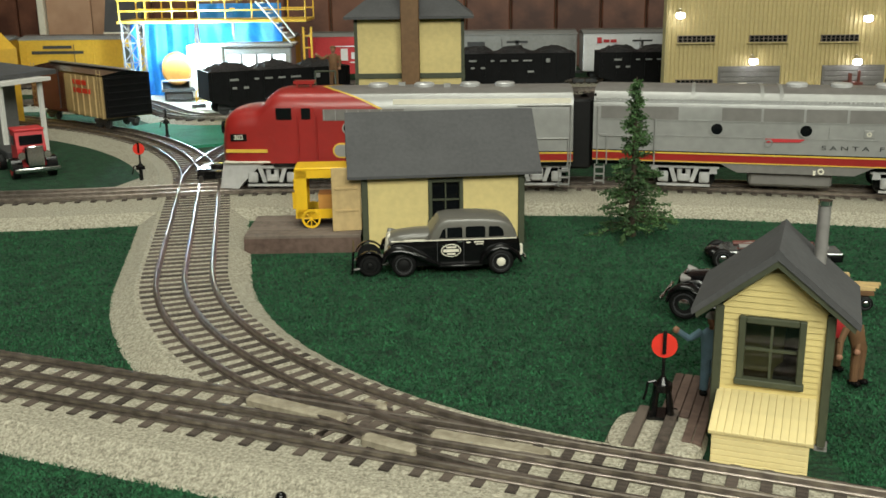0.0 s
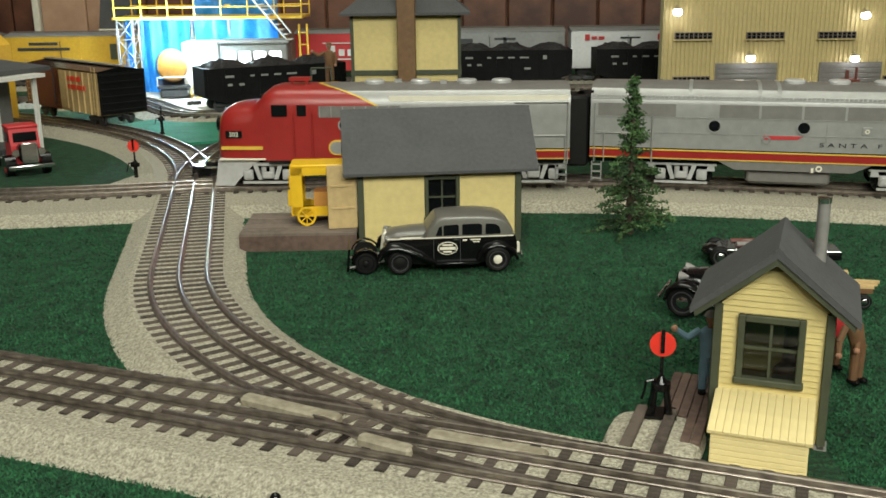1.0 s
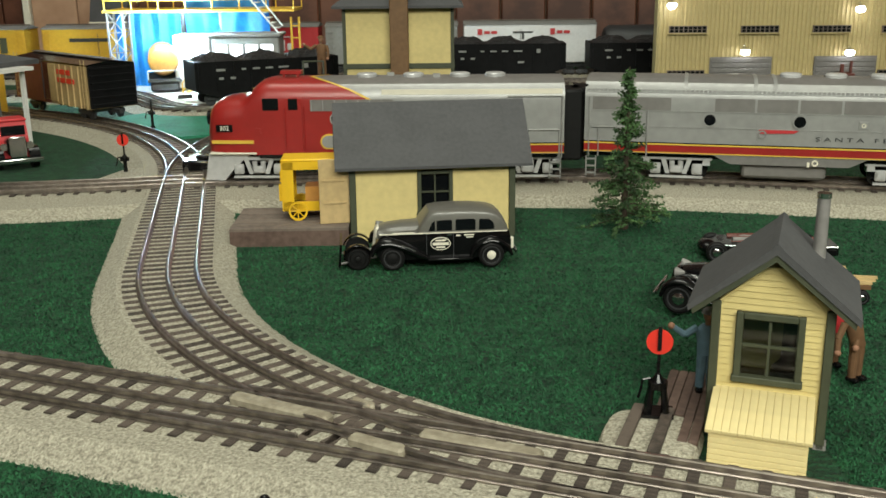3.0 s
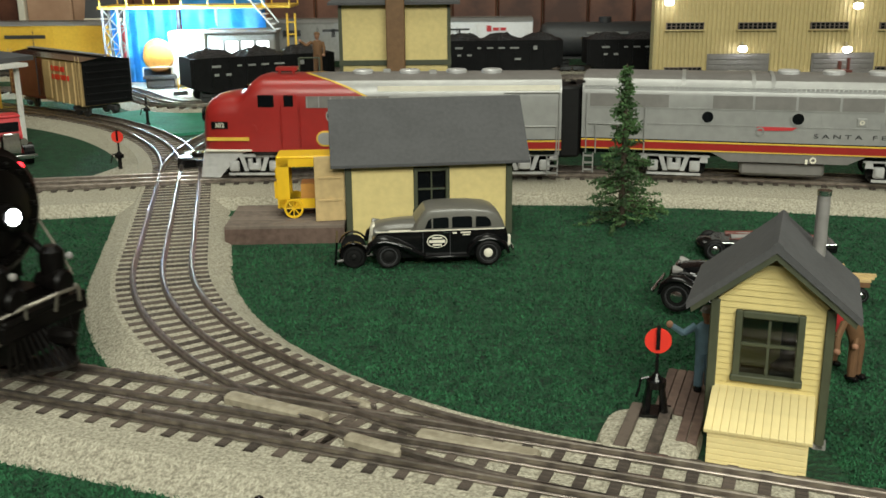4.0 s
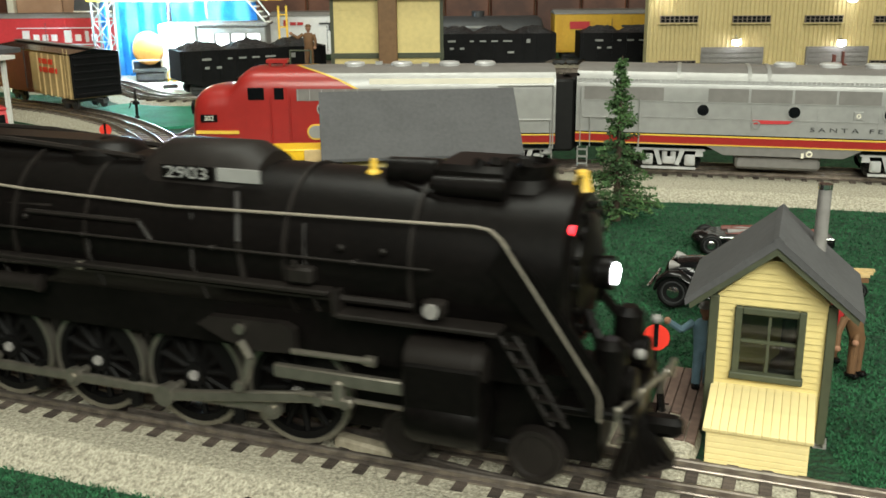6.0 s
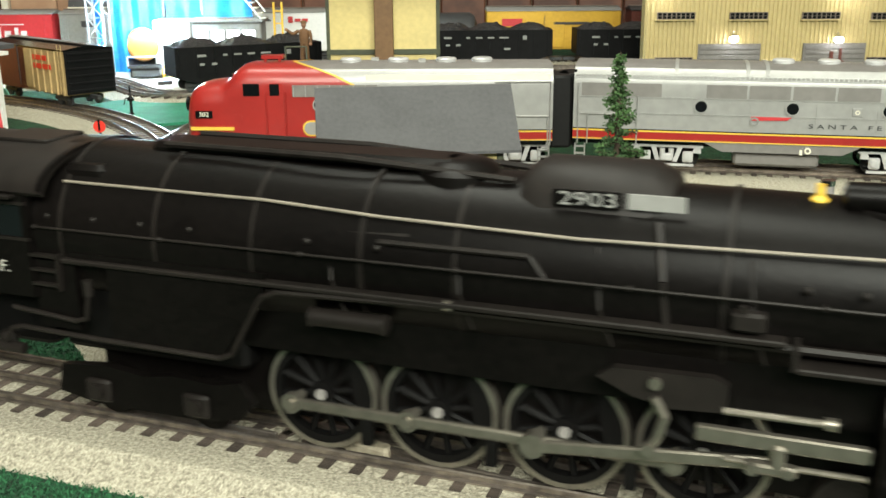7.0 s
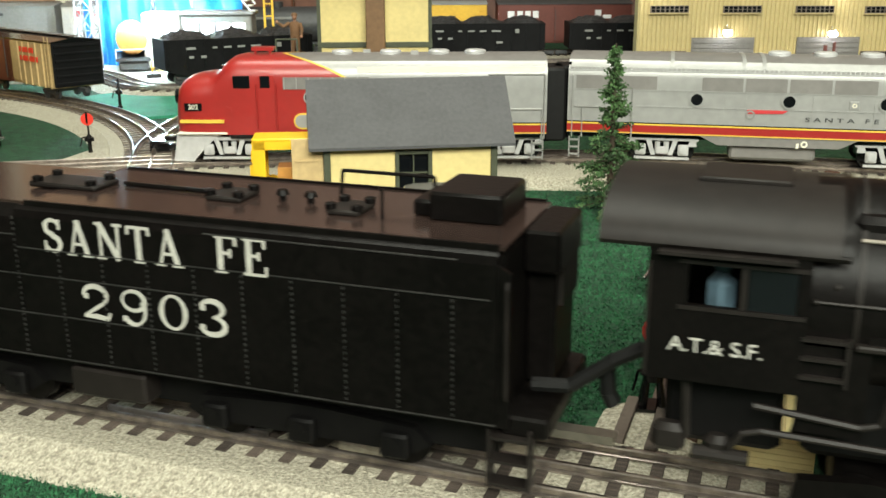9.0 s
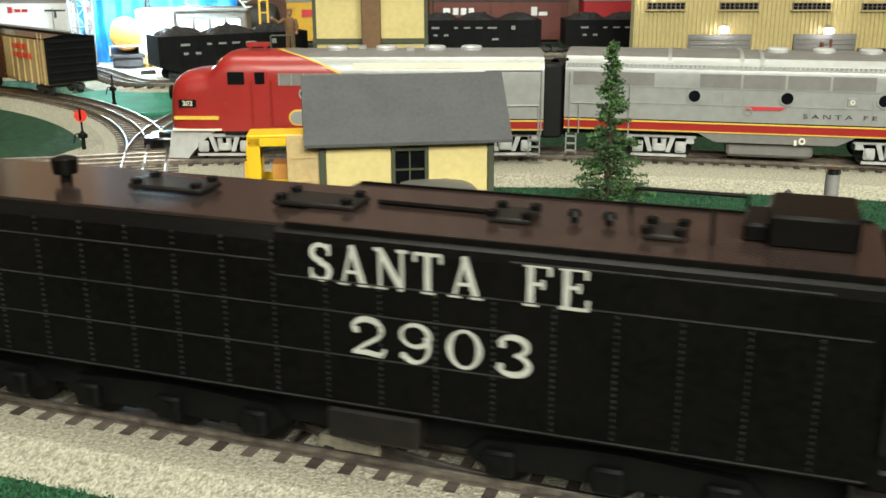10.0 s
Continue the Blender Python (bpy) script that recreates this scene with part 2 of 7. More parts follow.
def arc(cx, cz, rx, rz, a0, a1, n=12):
    return [(cx + rx * math.cos(radians(a0 + (a1 - a0) * i / n)), cz + rz * math.sin(radians(a0 + (a1 - a0) * i / n))) for i in range(n + 1)]


THICK, THIN = 0.15, 0.075
# strokes of each letter in a cell one unit high: (points, width at the ends, width in the middle)
SERIF = {
    "S": (0.62, [([*arc(0.31, 0.74, 0.22, 0.20, 25, 270, 12), *arc(0.31, 0.27, 0.23, 0.21, 90, -155, 12)], THIN, THICK), ([(0.53, 0.68), (0.53, 0.97)], THIN, THIN), ([(0.06, 0.03), (0.06, 0.34)], THIN, THIN)]),
    "A": (0.86, [([(0.16, 0.0), (0.42, 1.0)], THIN, THIN), ([(0.40, 1.0), (0.70, 0.0)], THICK, THICK), ([(0.24, 0.33), (0.62, 0.33)], THIN, THIN), ([(0.02, 0.03), (0.32, 0.03)], THIN, THIN), ([(0.54, 0.03), (0.86, 0.03)], THIN, THIN)]),
    "N": (0.88, [([(0.17, 0.0), (0.17, 1.0)], THIN, THIN), ([(0.15, 1.0), (0.72, 0.0)], THICK, THICK), ([(0.72, 0.0), (0.72, 1.0)], THIN, THIN), ([(0.02, 0.03), (0.32, 0.03)], THIN, THIN), ([(0.02, 0.97), (0.24, 0.97)], THIN, THIN), ([(0.58, 0.97), (0.87, 0.97)], THIN, THIN)]),
    "T": (0.76, [([(0.38, 0.0), (0.38, 1.0)], THICK, THICK), ([(0.04, 0.96), (0.72, 0.96)], THIN, THIN), ([(0.06, 0.76), (0.06, 0.98)], THIN, THIN), ([(0.70, 0.76), (0.70, 0.98)], THIN, THIN), ([(0.22, 0.03), (0.54, 0.03)], THIN, THIN)]),
    "F": (0.72, [([(0.20, 0.0), (0.20, 1.0)], THICK, THICK), ([(0.04, 0.96), (0.66, 0.96)], THIN, THIN), ([(0.64, 0.74), (0.64, 0.98)], THIN, THIN), ([(0.20, 0.53), (0.48, 0.53)], THIN, THIN), ([(0.48, 0.42), (0.48, 0.64)], THIN, THIN), ([(0.04, 0.03), (0.38, 0.03)], THIN, THIN)]),
    "E": (0.76, [([(0.20, 0.0), (0.20, 1.0)], THICK, THICK), ([(0.04, 0.96), (0.66, 0.96)], THIN, THIN), ([(0.64, 0.74), (0.64, 0.98)], THIN, THIN), ([(0.20, 0.53), (0.48, 0.53)], THIN, THIN), ([(0.48, 0.42), (0.48, 0.64)], THIN, THIN), ([(0.04, 0.04), (0.68, 0.04)], THIN, THIN), ([(0.68, 0.02), (0.68, 0.27)], THIN, THIN)]),
    "2": (0.70, [([*arc(0.34, 0.70, 0.24, 0.25, 190, -10, 12), (0.54, 0.52), (0.30, 0.30), (0.10, 0.10)], THIN, THICK), ([(0.08, 0.09), (0.34, 0.11), (0.58, 0.06), (0.64, 0.24)], THIN, THICK), ([(0.10, 0.66), (0.20, 0.66)], THICK, THICK)]),
    "9": (0.70, [(arc(0.34, 0.68, 0.23, 0.27, 0, 360, 20), THICK, THIN), ([*arc(0.34, 0.42, 0.23, 0.40, 40, -130, 12)], THICK, THIN), ([(0.10, 0.16), (0.20, 0.16)], THICK, THICK)]),
    "0": (0.70, [(arc(0.34, 0.50, 0.24, 0.45, 0, 180, 16), THICK, THIN), (arc(0.34, 0.50, 0.24, 0.45, 180, 360, 16), THICK, THIN)]),
    "3": (0.70, [([*arc(0.30, 0.73, 0.22, 0.22, 165, -80, 12)], THIN, THICK), ([*arc(0.30, 0.28, 0.25, 0.24, 85, -165, 12)], THIN, THICK), ([(0.08, 0.75), (0.18, 0.75)], THICK, THICK), ([(0.06, 0.22), (0.16, 0.22)], THICK, THICK)]),
}


def serif_text(name, body, height, width, mat, parent, m):
    """Roman letters with serifs, centred, one raised stroke after another, facing local -y."""
    total = sum(0.40 if c == " " else SERIF[c][0] + 0.10 for c in body) - 0.10
    k = width / total
    mesh, x, lift = Mesh(), -width / 2, 0.0002
    for c in body:
        if c == " ":
            x += 0.40 * k
            continue
        for pts, w0, w1 in SERIF[c][1]:
            line = [Vector((x + px * k, 0, (pz - 0.5) * height)) for px, pz in pts]
            lift += 0.000006
            left, right = [], []
            for i, p in enumerate(line):
                t = (line[min(i + 1, len(line) - 1)] - line[max(i - 1, 0)]).normalized()
                side = Vector((-t.z, 0, t.x)) * (w0 + (w1 - w0) * math.sin(math.pi * i / max(1, len(line) - 1))) * height * 0.5
                left.append(p + side)
                right.append(p - side)
            rings = [[a, a + Vector((0, -lift, 0)), b + Vector((0, -lift, 0)), b] for a, b in zip(left, right)]
            mesh._poly(rings)
        x += (SERIF[c][0] + 0.10) * k
    return part(name, mesh, mat, parent, smooth=False, at=m)


# ---- tracks: centre lines ----
FRONT = radians(-20.6)
UX, UY = math.cos(FRONT), math.sin(FRONT)
QX, QY = -0.15, 0.397
RAIL_TOP = 0.012


def front(s, n=0.0, z=0.0):
    return Vector((QX + UX * s - UY * n, QY + UY * s + UX * n, z))


def resample(pts, step):
    pts = [Vector((*p[:2], 0)) for p in pts]
    d = [0.0]
    for a, b in zip(pts, pts[1:]):
        d.append(d[-1] + (b - a).length)
    out, k, i = [], 0.0, 0
    while k <= d[-1]:
        while i < len(d) - 2 and d[i + 1] < k:
            i += 1
        out.append(pts[i].lerp(pts[i + 1], (k - d[i]) / (d[i + 1] - d[i])))
        k += step
    return out


def spline(ctrl, n=14):
    c = [Vector((*p, 0)) for p in ctrl]
    c = [2 * c[0] - c[1]] + c + [2 * c[-1] - c[-2]]
    out = []
    for a, b, d, e in zip(c, c[1:], c[2:], c[3:]):
        for i in range(n):
            t = i / n
            out.append(0.5 * ((2 * b) + (d - a) * t + (2 * a - 5 * b + 4 * d - e) * t * t + (3 * b - a - 3 * d + e) * t ** 3))
    return out + [c[-2]]


def offsets(pts, n):
    out = []
    for i, p in enumerate(pts):
        t = (pts[min(i + 1, len(pts) - 1)] - pts[max(i - 1, 0)]).normalized()
        out.append(p + Vector((-t.y, t.x, 0)) * n)
    return out


RC = 0.38
T1 = 0.225
cx_, cy_ = front(T1, RC)[:2]
ARC = []
for i in range(41):
    a = radians(180 + 69.4 - 57.4 * i / 40)
    ARC.append(Vector((cx_ + RC * math.cos(a), cy_ + RC * math.sin(a), 0)))
end = ARC[-1]
head = Vector((-0.21, 0.978, 0)).normalized()
BRANCH = ARC + [end + head * (0.02 * i) for i in range(1, 15)]
p0 = BRANCH[-1]
a0, rr = math.atan2(head.y, head.x), 0.62
c0 = p0 + Vector((-head.y, head.x, 0)) * rr
LEFTLEG = [c0 + Vector((math.cos(a0 - math.pi / 2 + i * 0.03), math.sin(a0 - math.pi / 2 + i * 0.03), 0)) * rr for i in range(28)]
tail = (LEFTLEG[-1] - LEFTLEG[-2]).normalized()
LEFTLEG += [LEFTLEG[-1] + tail * 0.05 * i for i in range(1, 10)]
rq = 0.60
c1 = p0 - Vector((-head.y, head.x, 0)) * rq
RIGHTLEG = [c1 + Vector((math.cos(a0 + math.pi / 2 - i * 0.03), math.sin(a0 + math.pi / 2 - i * 0.03), 0)) * rq for i in range(24)]
FTRACK = spline([(-1.5, 0.74), (-0.9, 0.78), (-0.40, 0.818), (-0.2, 0.849), (0.0, 0.861), (0.13, 0.856), (0.283, 0.826), (0.45, 0.77), (0.75, 0.62), (1.1, 0.40)])
FRONTLINE = [front(-1.6 + 0.05 * i) for i in range(60)]
BACKTRACK = [Vector((-2.0 + 0.1 * i, 1.75, 0)) for i in range(41)]
HOPTRACK = [Vector((-0.25 + 0.1 * i, 1.6, 0)) for i in range(16)]
SIDING = spline([(-0.72, 1.50), (-0.5, 1.50), (-0.35, 1.325), (-0.18, 1.414), (0.0, 1.50)])


def rail_mesh(pts, n, base=0.0084, w=0.0022, jump=0.006):
    m = Mesh()
    mid = resample(pts, jump)
    line = offsets(mid, n)
    prof = [(-0.0017, base), (0.0017, base), (0.0017, base + 0.0006), (0.0006, base + 0.0012), (0.0006, RAIL_TOP - 0.0025), (w / 2, RAIL_TOP - 0.002), (w / 2, RAIL_TOP - 0.0005), (w / 4, RAIL_TOP), (-w / 4, RAIL_TOP), (-w / 2, RAIL_TOP - 0.0005), (-w / 2, RAIL_TOP - 0.002), (-0.0006, RAIL_TOP - 0.0025), (-0.0006, base + 0.0012), (-0.0017, base + 0.0006)]
    rings = []
    for i, p in enumerate(line):
        t = (line[min(i + 1, len(line) - 1)] - line[max(i - 1, 0)]).normalized()
        side = Vector((-t.y, t.x, 0))
        rings.append([p + side * a + Vector((0, 0, z)) for a, z in prof])
    return m._poly(rings)


tie_data = None


def tie_piece(parent, p, ang, length=0.054):
    global tie_data
    if tie_data is None:
        ob = part("tie", Mesh().box(0, 0, 0.0067, 0.0044, 1.0, 0.0040, 0.0004), TIE, parent, smooth=False)
        tie_data = ob.data
    else:
        ob = new("tie", tie_data)
        ob.parent = parent
    ob.matrix_basis = pose(p.x, p.y, 0, 0, 0, math.degrees(ang)) @ Matrix.Diagonal((1, length, 1, 1))


def railway(name, label, pts, near, step=0.0125, size=0.050, rails=(-0.0172, 0, 0.0172), skip=None):
    """Three rails and their ties; ties in the stretch `near` are pieces, the others one joined part."""
    t = thing(name, Matrix(), label, "railway track", "model railway tracks")
    for n in rails:
        part("rail", rail_mesh(pts, n), RAIL, t)
    far = Mesh()
    line = resample(pts, step)
    count = 0
    for i, p in enumerate(line[:-1]):
        ang = math.atan2(line[i + 1].y - p.y, line[i + 1].x - p.x) + random.uniform(-0.02, 0.02)
        if skip and skip(p):
            continue
        if near(p):
            tie_piece(t, p, ang, size)
            count += 1
        else:
            far.box(p.x, p.y, 0.0067, 0.0044, size, 0.0040, 0, pose(0, 0, 0, 0, 0, math.degrees(ang)))
    if far.bm.faces:
        tagged(part("tie_rest", far, TIE, t, smooth=False), kind="stuff")
    else:
        far.bm.free()
    return t


def band(name, label, pts, a, b, z, mat):
    """A raised ballast bed with sloped shoulders."""
    line = resample(pts, 0.006)
    o = [offsets(line, k) for k in (a - 0.002, a + 0.013, b - 0.013, b + 0.002)]
    m = Mesh()
    rnd = random.Random(3)
    rings = []
    for p in zip(*o):
        j = rnd.uniform(-0.0003, 0.0003)
        rings.append([p[0] + Vector((j, j, 0)), p[1] + Vector((0, 0, z)), p[2] + Vector((0, 0, z)), p[3] + Vector((j, -j, 0))])
    m._poly(rings, cap=False, loop=False)
    return tagged(part(name, m, mat, smooth=False), label, "ballast", kind="structure")


# ---- room and table ----
def room():
    g = Mesh().box(0, 0.2, -0.03, 5.2, 4.2, 0.06)
    tagged(part("ground", g, GRASS, smooth=False), "dark green turf mat covering the layout table", "ground", kind="structure")
    wb = tagged(part("wall_back", Mesh().box(0, 2.18, 0.85, 5.2, 0.1, 1.8), PEDGE, smooth=False), "red-brown wood panelled room wall", "wall", kind="structure")
    plank = None
    for i in range(46):
        x = -2.1 + i * 0.094
        if plank is None:
            plank = part("plank", Mesh().box(0, 0, 0, 0.0915, 0.016, 1.74, 0.003), WOODWALL, wb, smooth=False, at=pose(x, 2.126, 0.87))
        else:
            again("plank", plank, wb, pose(x, 2.126, 0.87))
    pale = tagged(part("trim", Mesh().box(-0.868, 2.108, 0.87, 0.014, 0.018, 1.74, 0.002), CREAM, smooth=False), "pale upright trim strip on the panelled wall", "trim", kind="structure")
    board = part("board", Mesh().box(0, 0, 0, 0.0925, 0.008, 1.74, 0.002), PINE, pale, smooth=False, at=pose(-0.813, 2.113, 0.87))
    again("board", board, pale, pose(-0.719, 2.113, 0.87))
    for nm, b in (("wall_left", (-2.55, 0.2, 0.85, 0.1, 4.0, 1.8)), ("wall_right", (2.55, 0.2, 0.85, 0.1, 4.0, 1.8)), ("wall_front", (0, -1.85, 0.85, 5.0, 0.1, 1.8))):
        tagged(part(nm, Mesh().box(*b), WOODWALL, smooth=False), "brown wood panelled room wall", "wall", kind="structure")
    tagged(part("ceiling", Mesh().box(0, 0.2, 1.78, 5.2, 4.2, 0.06), CEILING, smooth=False), "off-white painted room ceiling", "ceiling", kind="structure")
    # front ballast is wide towards the viewer
    tan = "pale grey-tan granular ballast bed"
    band("ballast_front", tan, FRONTLINE, -0.051, 0.038, 0.0079, BALLAST)
    band("ballast_branch", tan, BRANCH, -0.040, 0.043, 0.0082, BALLAST)
    band("ballast_left_leg", tan, LEFTLEG, -0.036, 0.050, 0.0078, BALLAST)
    band("ballast_right_leg", tan, RIGHTLEG, -0.036, 0.036, 0.0075, BALLAST)
    band("ballast_middle", tan, FTRACK, -0.085, 0.045, 0.0076, BALLAST)
    band("ballast_back", tan, BACKTRACK, -0.05, 0.05, 0.0055, BALLAST)
    band("ballast_hopper", tan, HOPTRACK, -0.05, 0.05, 0.0058, BALLAST)
    band("ballast_siding", tan, SIDING, -0.04, 0.06, 0.0062, BALLAST)
    tagged(part("service_floor", Mesh().box(-0.42, 1.53, 0.0025, 0.34, 0.19, 0.005), WHITE, smooth=False), "white floor of the lit service area", "floor", kind="structure")


def tracks():
    railway("railway_track", "straight three-rail track with dark ties in tan ballast", FRONTLINE, lambda p: -0.32 < p.x < 0.35, size=0.0500)
    railway("railway_track", "curved three-rail branch track with shiny rails", BRANCH, lambda p: p.y > 0.395, 0.0098, size=0.054, skip=lambda p: p.x > -0.03)
    railway("railway_track", "three-rail track crossing behind the sheds", FTRACK, lambda p: -0.55 < p.x < 0.5)
    railway("railway_track", "curved track leading off behind the red truck", LEFTLEG, lambda p: p.y < 1.3)
    railway("railway_track", "short track leading to the service area", RIGHTLEG, lambda p: False)
    railway("railway_track", "straight track along the panelled wall", BACKTRACK, lambda p: False)
    railway("railway_track", "siding with standing hopper cars", HOPTRACK, lambda p: False)
    railway("railway_track", "siding beside the blue service shelter", SIDING, lambda p: False)


ROT = math.degrees(FRONT)


def shed():
    """Yellow clapboard shed with a grey gabled roof, open door and wooden platform."""
    t = thing("trackside_shed", pose(-0.0681, 0.678, 0, 0, 0, 7.0), "yellow clapboard shed with dark grey gabled roof and open side door", "shed")
    W, D, Hh = 0.1135, 0.064, 0.0545
    part("back_wall", Mesh().box(W / 2, D - 0.001, Hh / 2, W, 0.002, Hh), YELLOW, t, smooth=False)
    for x in (0.001, W - 0.001):
        gable = [(0.002, 0), (D - 0.002, 0), (D - 0.002, Hh), (D / 2, 0.083), (0.002, Hh)]
        part("gable_wall", Mesh().prism(gable, "x", x - 0.001, x + 0.001), YELLOW, t, smooth=False)
    clap = Mesh()
    n, wx0, wx1, wz0, wz1 = 24, 0.047, 0.0695, 0.0185, 0.0485
    for i in range(n):
        z0 = i * Hh / n
        z1 = z0 + Hh / n
        spans = [(0, wx0), (wx1, W)] if wz0 < (z0 + z1) / 2 < wz1 else [(0, W)]
        for a, b in spans:
            clap._poly([[(x, 0.0, z0), (x, -0.0006, z0), (x, -0.0001, z1), (x, 0.002, z1), (x, 0.002, z0)] for x in (a, b)])
    part("front_wall", clap, YELLOW, t, smooth=False)
    for x in (0.0, W):
        part("corner_board", Mesh().box(x, -0.0005, Hh / 2, 0.0045, 0.0035, Hh, 0.0004), GREEN_TRIM, t, smooth=False)
    window(t, (wx0 + wx1) / 2, -0.0006, (wz0 + wz1) / 2, wx1 - wx0, wz1 - wz0)
    for s in (-1, 1):
        slab = [(D / 2, 0.0945), (D / 2 - s * 0.0405, 0.0555 - 0.0012), (D / 2 - s * 0.0405, 0.0535 - 0.0012), (D / 2, 0.0915)]
        part("roof_slab", Mesh().prism(slab, "x", -0.012, W + 0.0135), ROOF, t, smooth=False)
    # open door; a dark sheet on the end wall paints the shade inside the opening
    part("doorway", Mesh().box(-0.0006, 0.03, 0.026, 0.001, 0.024, 0.046), DARK_GLASS, t, smooth=False)
    door = part("door", Mesh().box(-0.0105, 0.0, 0, 0.021, 0.0014, 0.046, 0.0003), TAN, t, "tan plank door standing open", smooth=False, at=pose(-0.0025, 0.002, 0.0365, 0, 0, 4))
    for z in (-0.008, 0.008):
        part("rail_board", Mesh().box(-0.0105, -0.0011, z, 0.016, 0.0010, 0.0012), TAN, door, smooth=False)
    # platform
    p = thing("wooden_platform", pose(-0.1524, 0.665, 0, 0, 0, 2), "weathered grey-brown plank platform beside the shed", "platform")
    for i in range(7):
        part("plank", Mesh().box(0.040, 0.004 + i * 0.0090, 0.0118, 0.083, 0.0084, 0.0028, 0.0004), GREYWOOD, p, smooth=False)
    part("fascia", Mesh().box(0.040, 0.0005, 0.0055, 0.083, 0.002, 0.011), DECKWOOD, p, smooth=False)
    part("frame", Mesh().box(0.040, 0.034, 0.0052, 0.08, 0.056, 0.0102), GREYWOOD, p, smooth=False)
    # inspection cart
    c = thing("rail_inspection_cart", pose(-0.1185, 0.688, 0.0132, 0, 0, 4) @ Matrix.Diagonal((0.95, 0.8, 0.98, 1)), "bright yellow plastic rail inspection cart with spoked wheels", "rail cart")
    side = Mesh()
    for y in (0.0, 0.030):
        side.box(0.004, y, 0.025, 0.008, 0.0016, 0.036).box(0.026, y, 0.0105, 0.036, 0.0016, 0.007).box(0.022, y, 0.0405, 0.044, 0.0016, 0.006).box(0.0425, y, 0.025, 0.003, 0.0016, 0.03).box(0.006, y, 0.0105, 0.012, 0.0016, 0.007)
    part("side_panel", side, YTOY, c, smooth=False)
    part("roof", Mesh().box(0.0215, 0.015, 0.0442, 0.0455, 0.032, 0.0024, 0.001), YTOY, c)
    part("front_panel", Mesh().box(-0.0005, 0.015, 0.025, 0.0015, 0.030, 0.036).box(-0.002, 0.006, 0.02, 0.003, 0.006, 0.012).box(-0.002, 0.02, 0.03, 0.003, 0.008, 0.008), YTOY, c, smooth=False)
    part("floor_pan", Mesh().box(0.021, 0.015, 0.0085, 0.044, 0.029, 0.002), DARK_GLASS, c, smooth=False)
    part("bench", Mesh().box(0.026, 0.016, 0.017, 0.02, 0.022, 0.014), ORANGE, c, smooth=False)
    for x in (0.0105, 0.038):
        for y in (-0.002, 0.0315):
            wheel = Mesh().ring((0, 0, 0), 0.0072, 0.0056, -0.0009, 0.0009, 20).cyl((0, -0.0012, 0), (0, 0.0012, 0), 0.0015, seg=8)
            for k in range(8):
                a = k * math.pi / 4
                wheel.cyl((0, 0, 0), (0.006 * math.cos(a), 0, 0.006 * math.sin(a)), 0.0005, seg=5)
            part("wheel", wheel, YTOY, c, at=pose(x, y, 0.0072))


def window(t, x, y, z, w, h, mat=None, glass=None):
    """A four-pane window facing -y, with frame, sash bars and dark glass."""
    m = Mesh().box(x - w / 2, y, z, 0.0028, 0.003, h + 0.0028, 0.0004).box(x + w / 2, y, z, 0.0028, 0.003, h + 0.0028, 0.0004)
    m.box(x, y, z + h / 2, w - 0.0028, 0.003, 0.0028, 0.0004).box(x, y, z - h / 2, w + 0.004, 0.0042, 0.0028, 0.0004)
    fr = part("window_frame", m, mat or GREEN_TRIM, t, smooth=False)
    part("sash_bar", Mesh().box(x, y + 0.0012, z, 0.0010, 0.0014, h - 0.003).box(x, y + 0.0012, z + 0.0006, w - 0.003, 0.0013, 0.0012), mat or GREEN_TRIM, fr, smooth=False)
    for dx in (-1, 1):
        for dz in (-1, 1):
            part("pane", Mesh().box(x + dx * w / 4, y + 0.0024, z + dz * h / 4, w / 2 - 0.001, 0.0006, h / 2 - 0.001), glass or DARK_GLASS, fr, smooth=False)


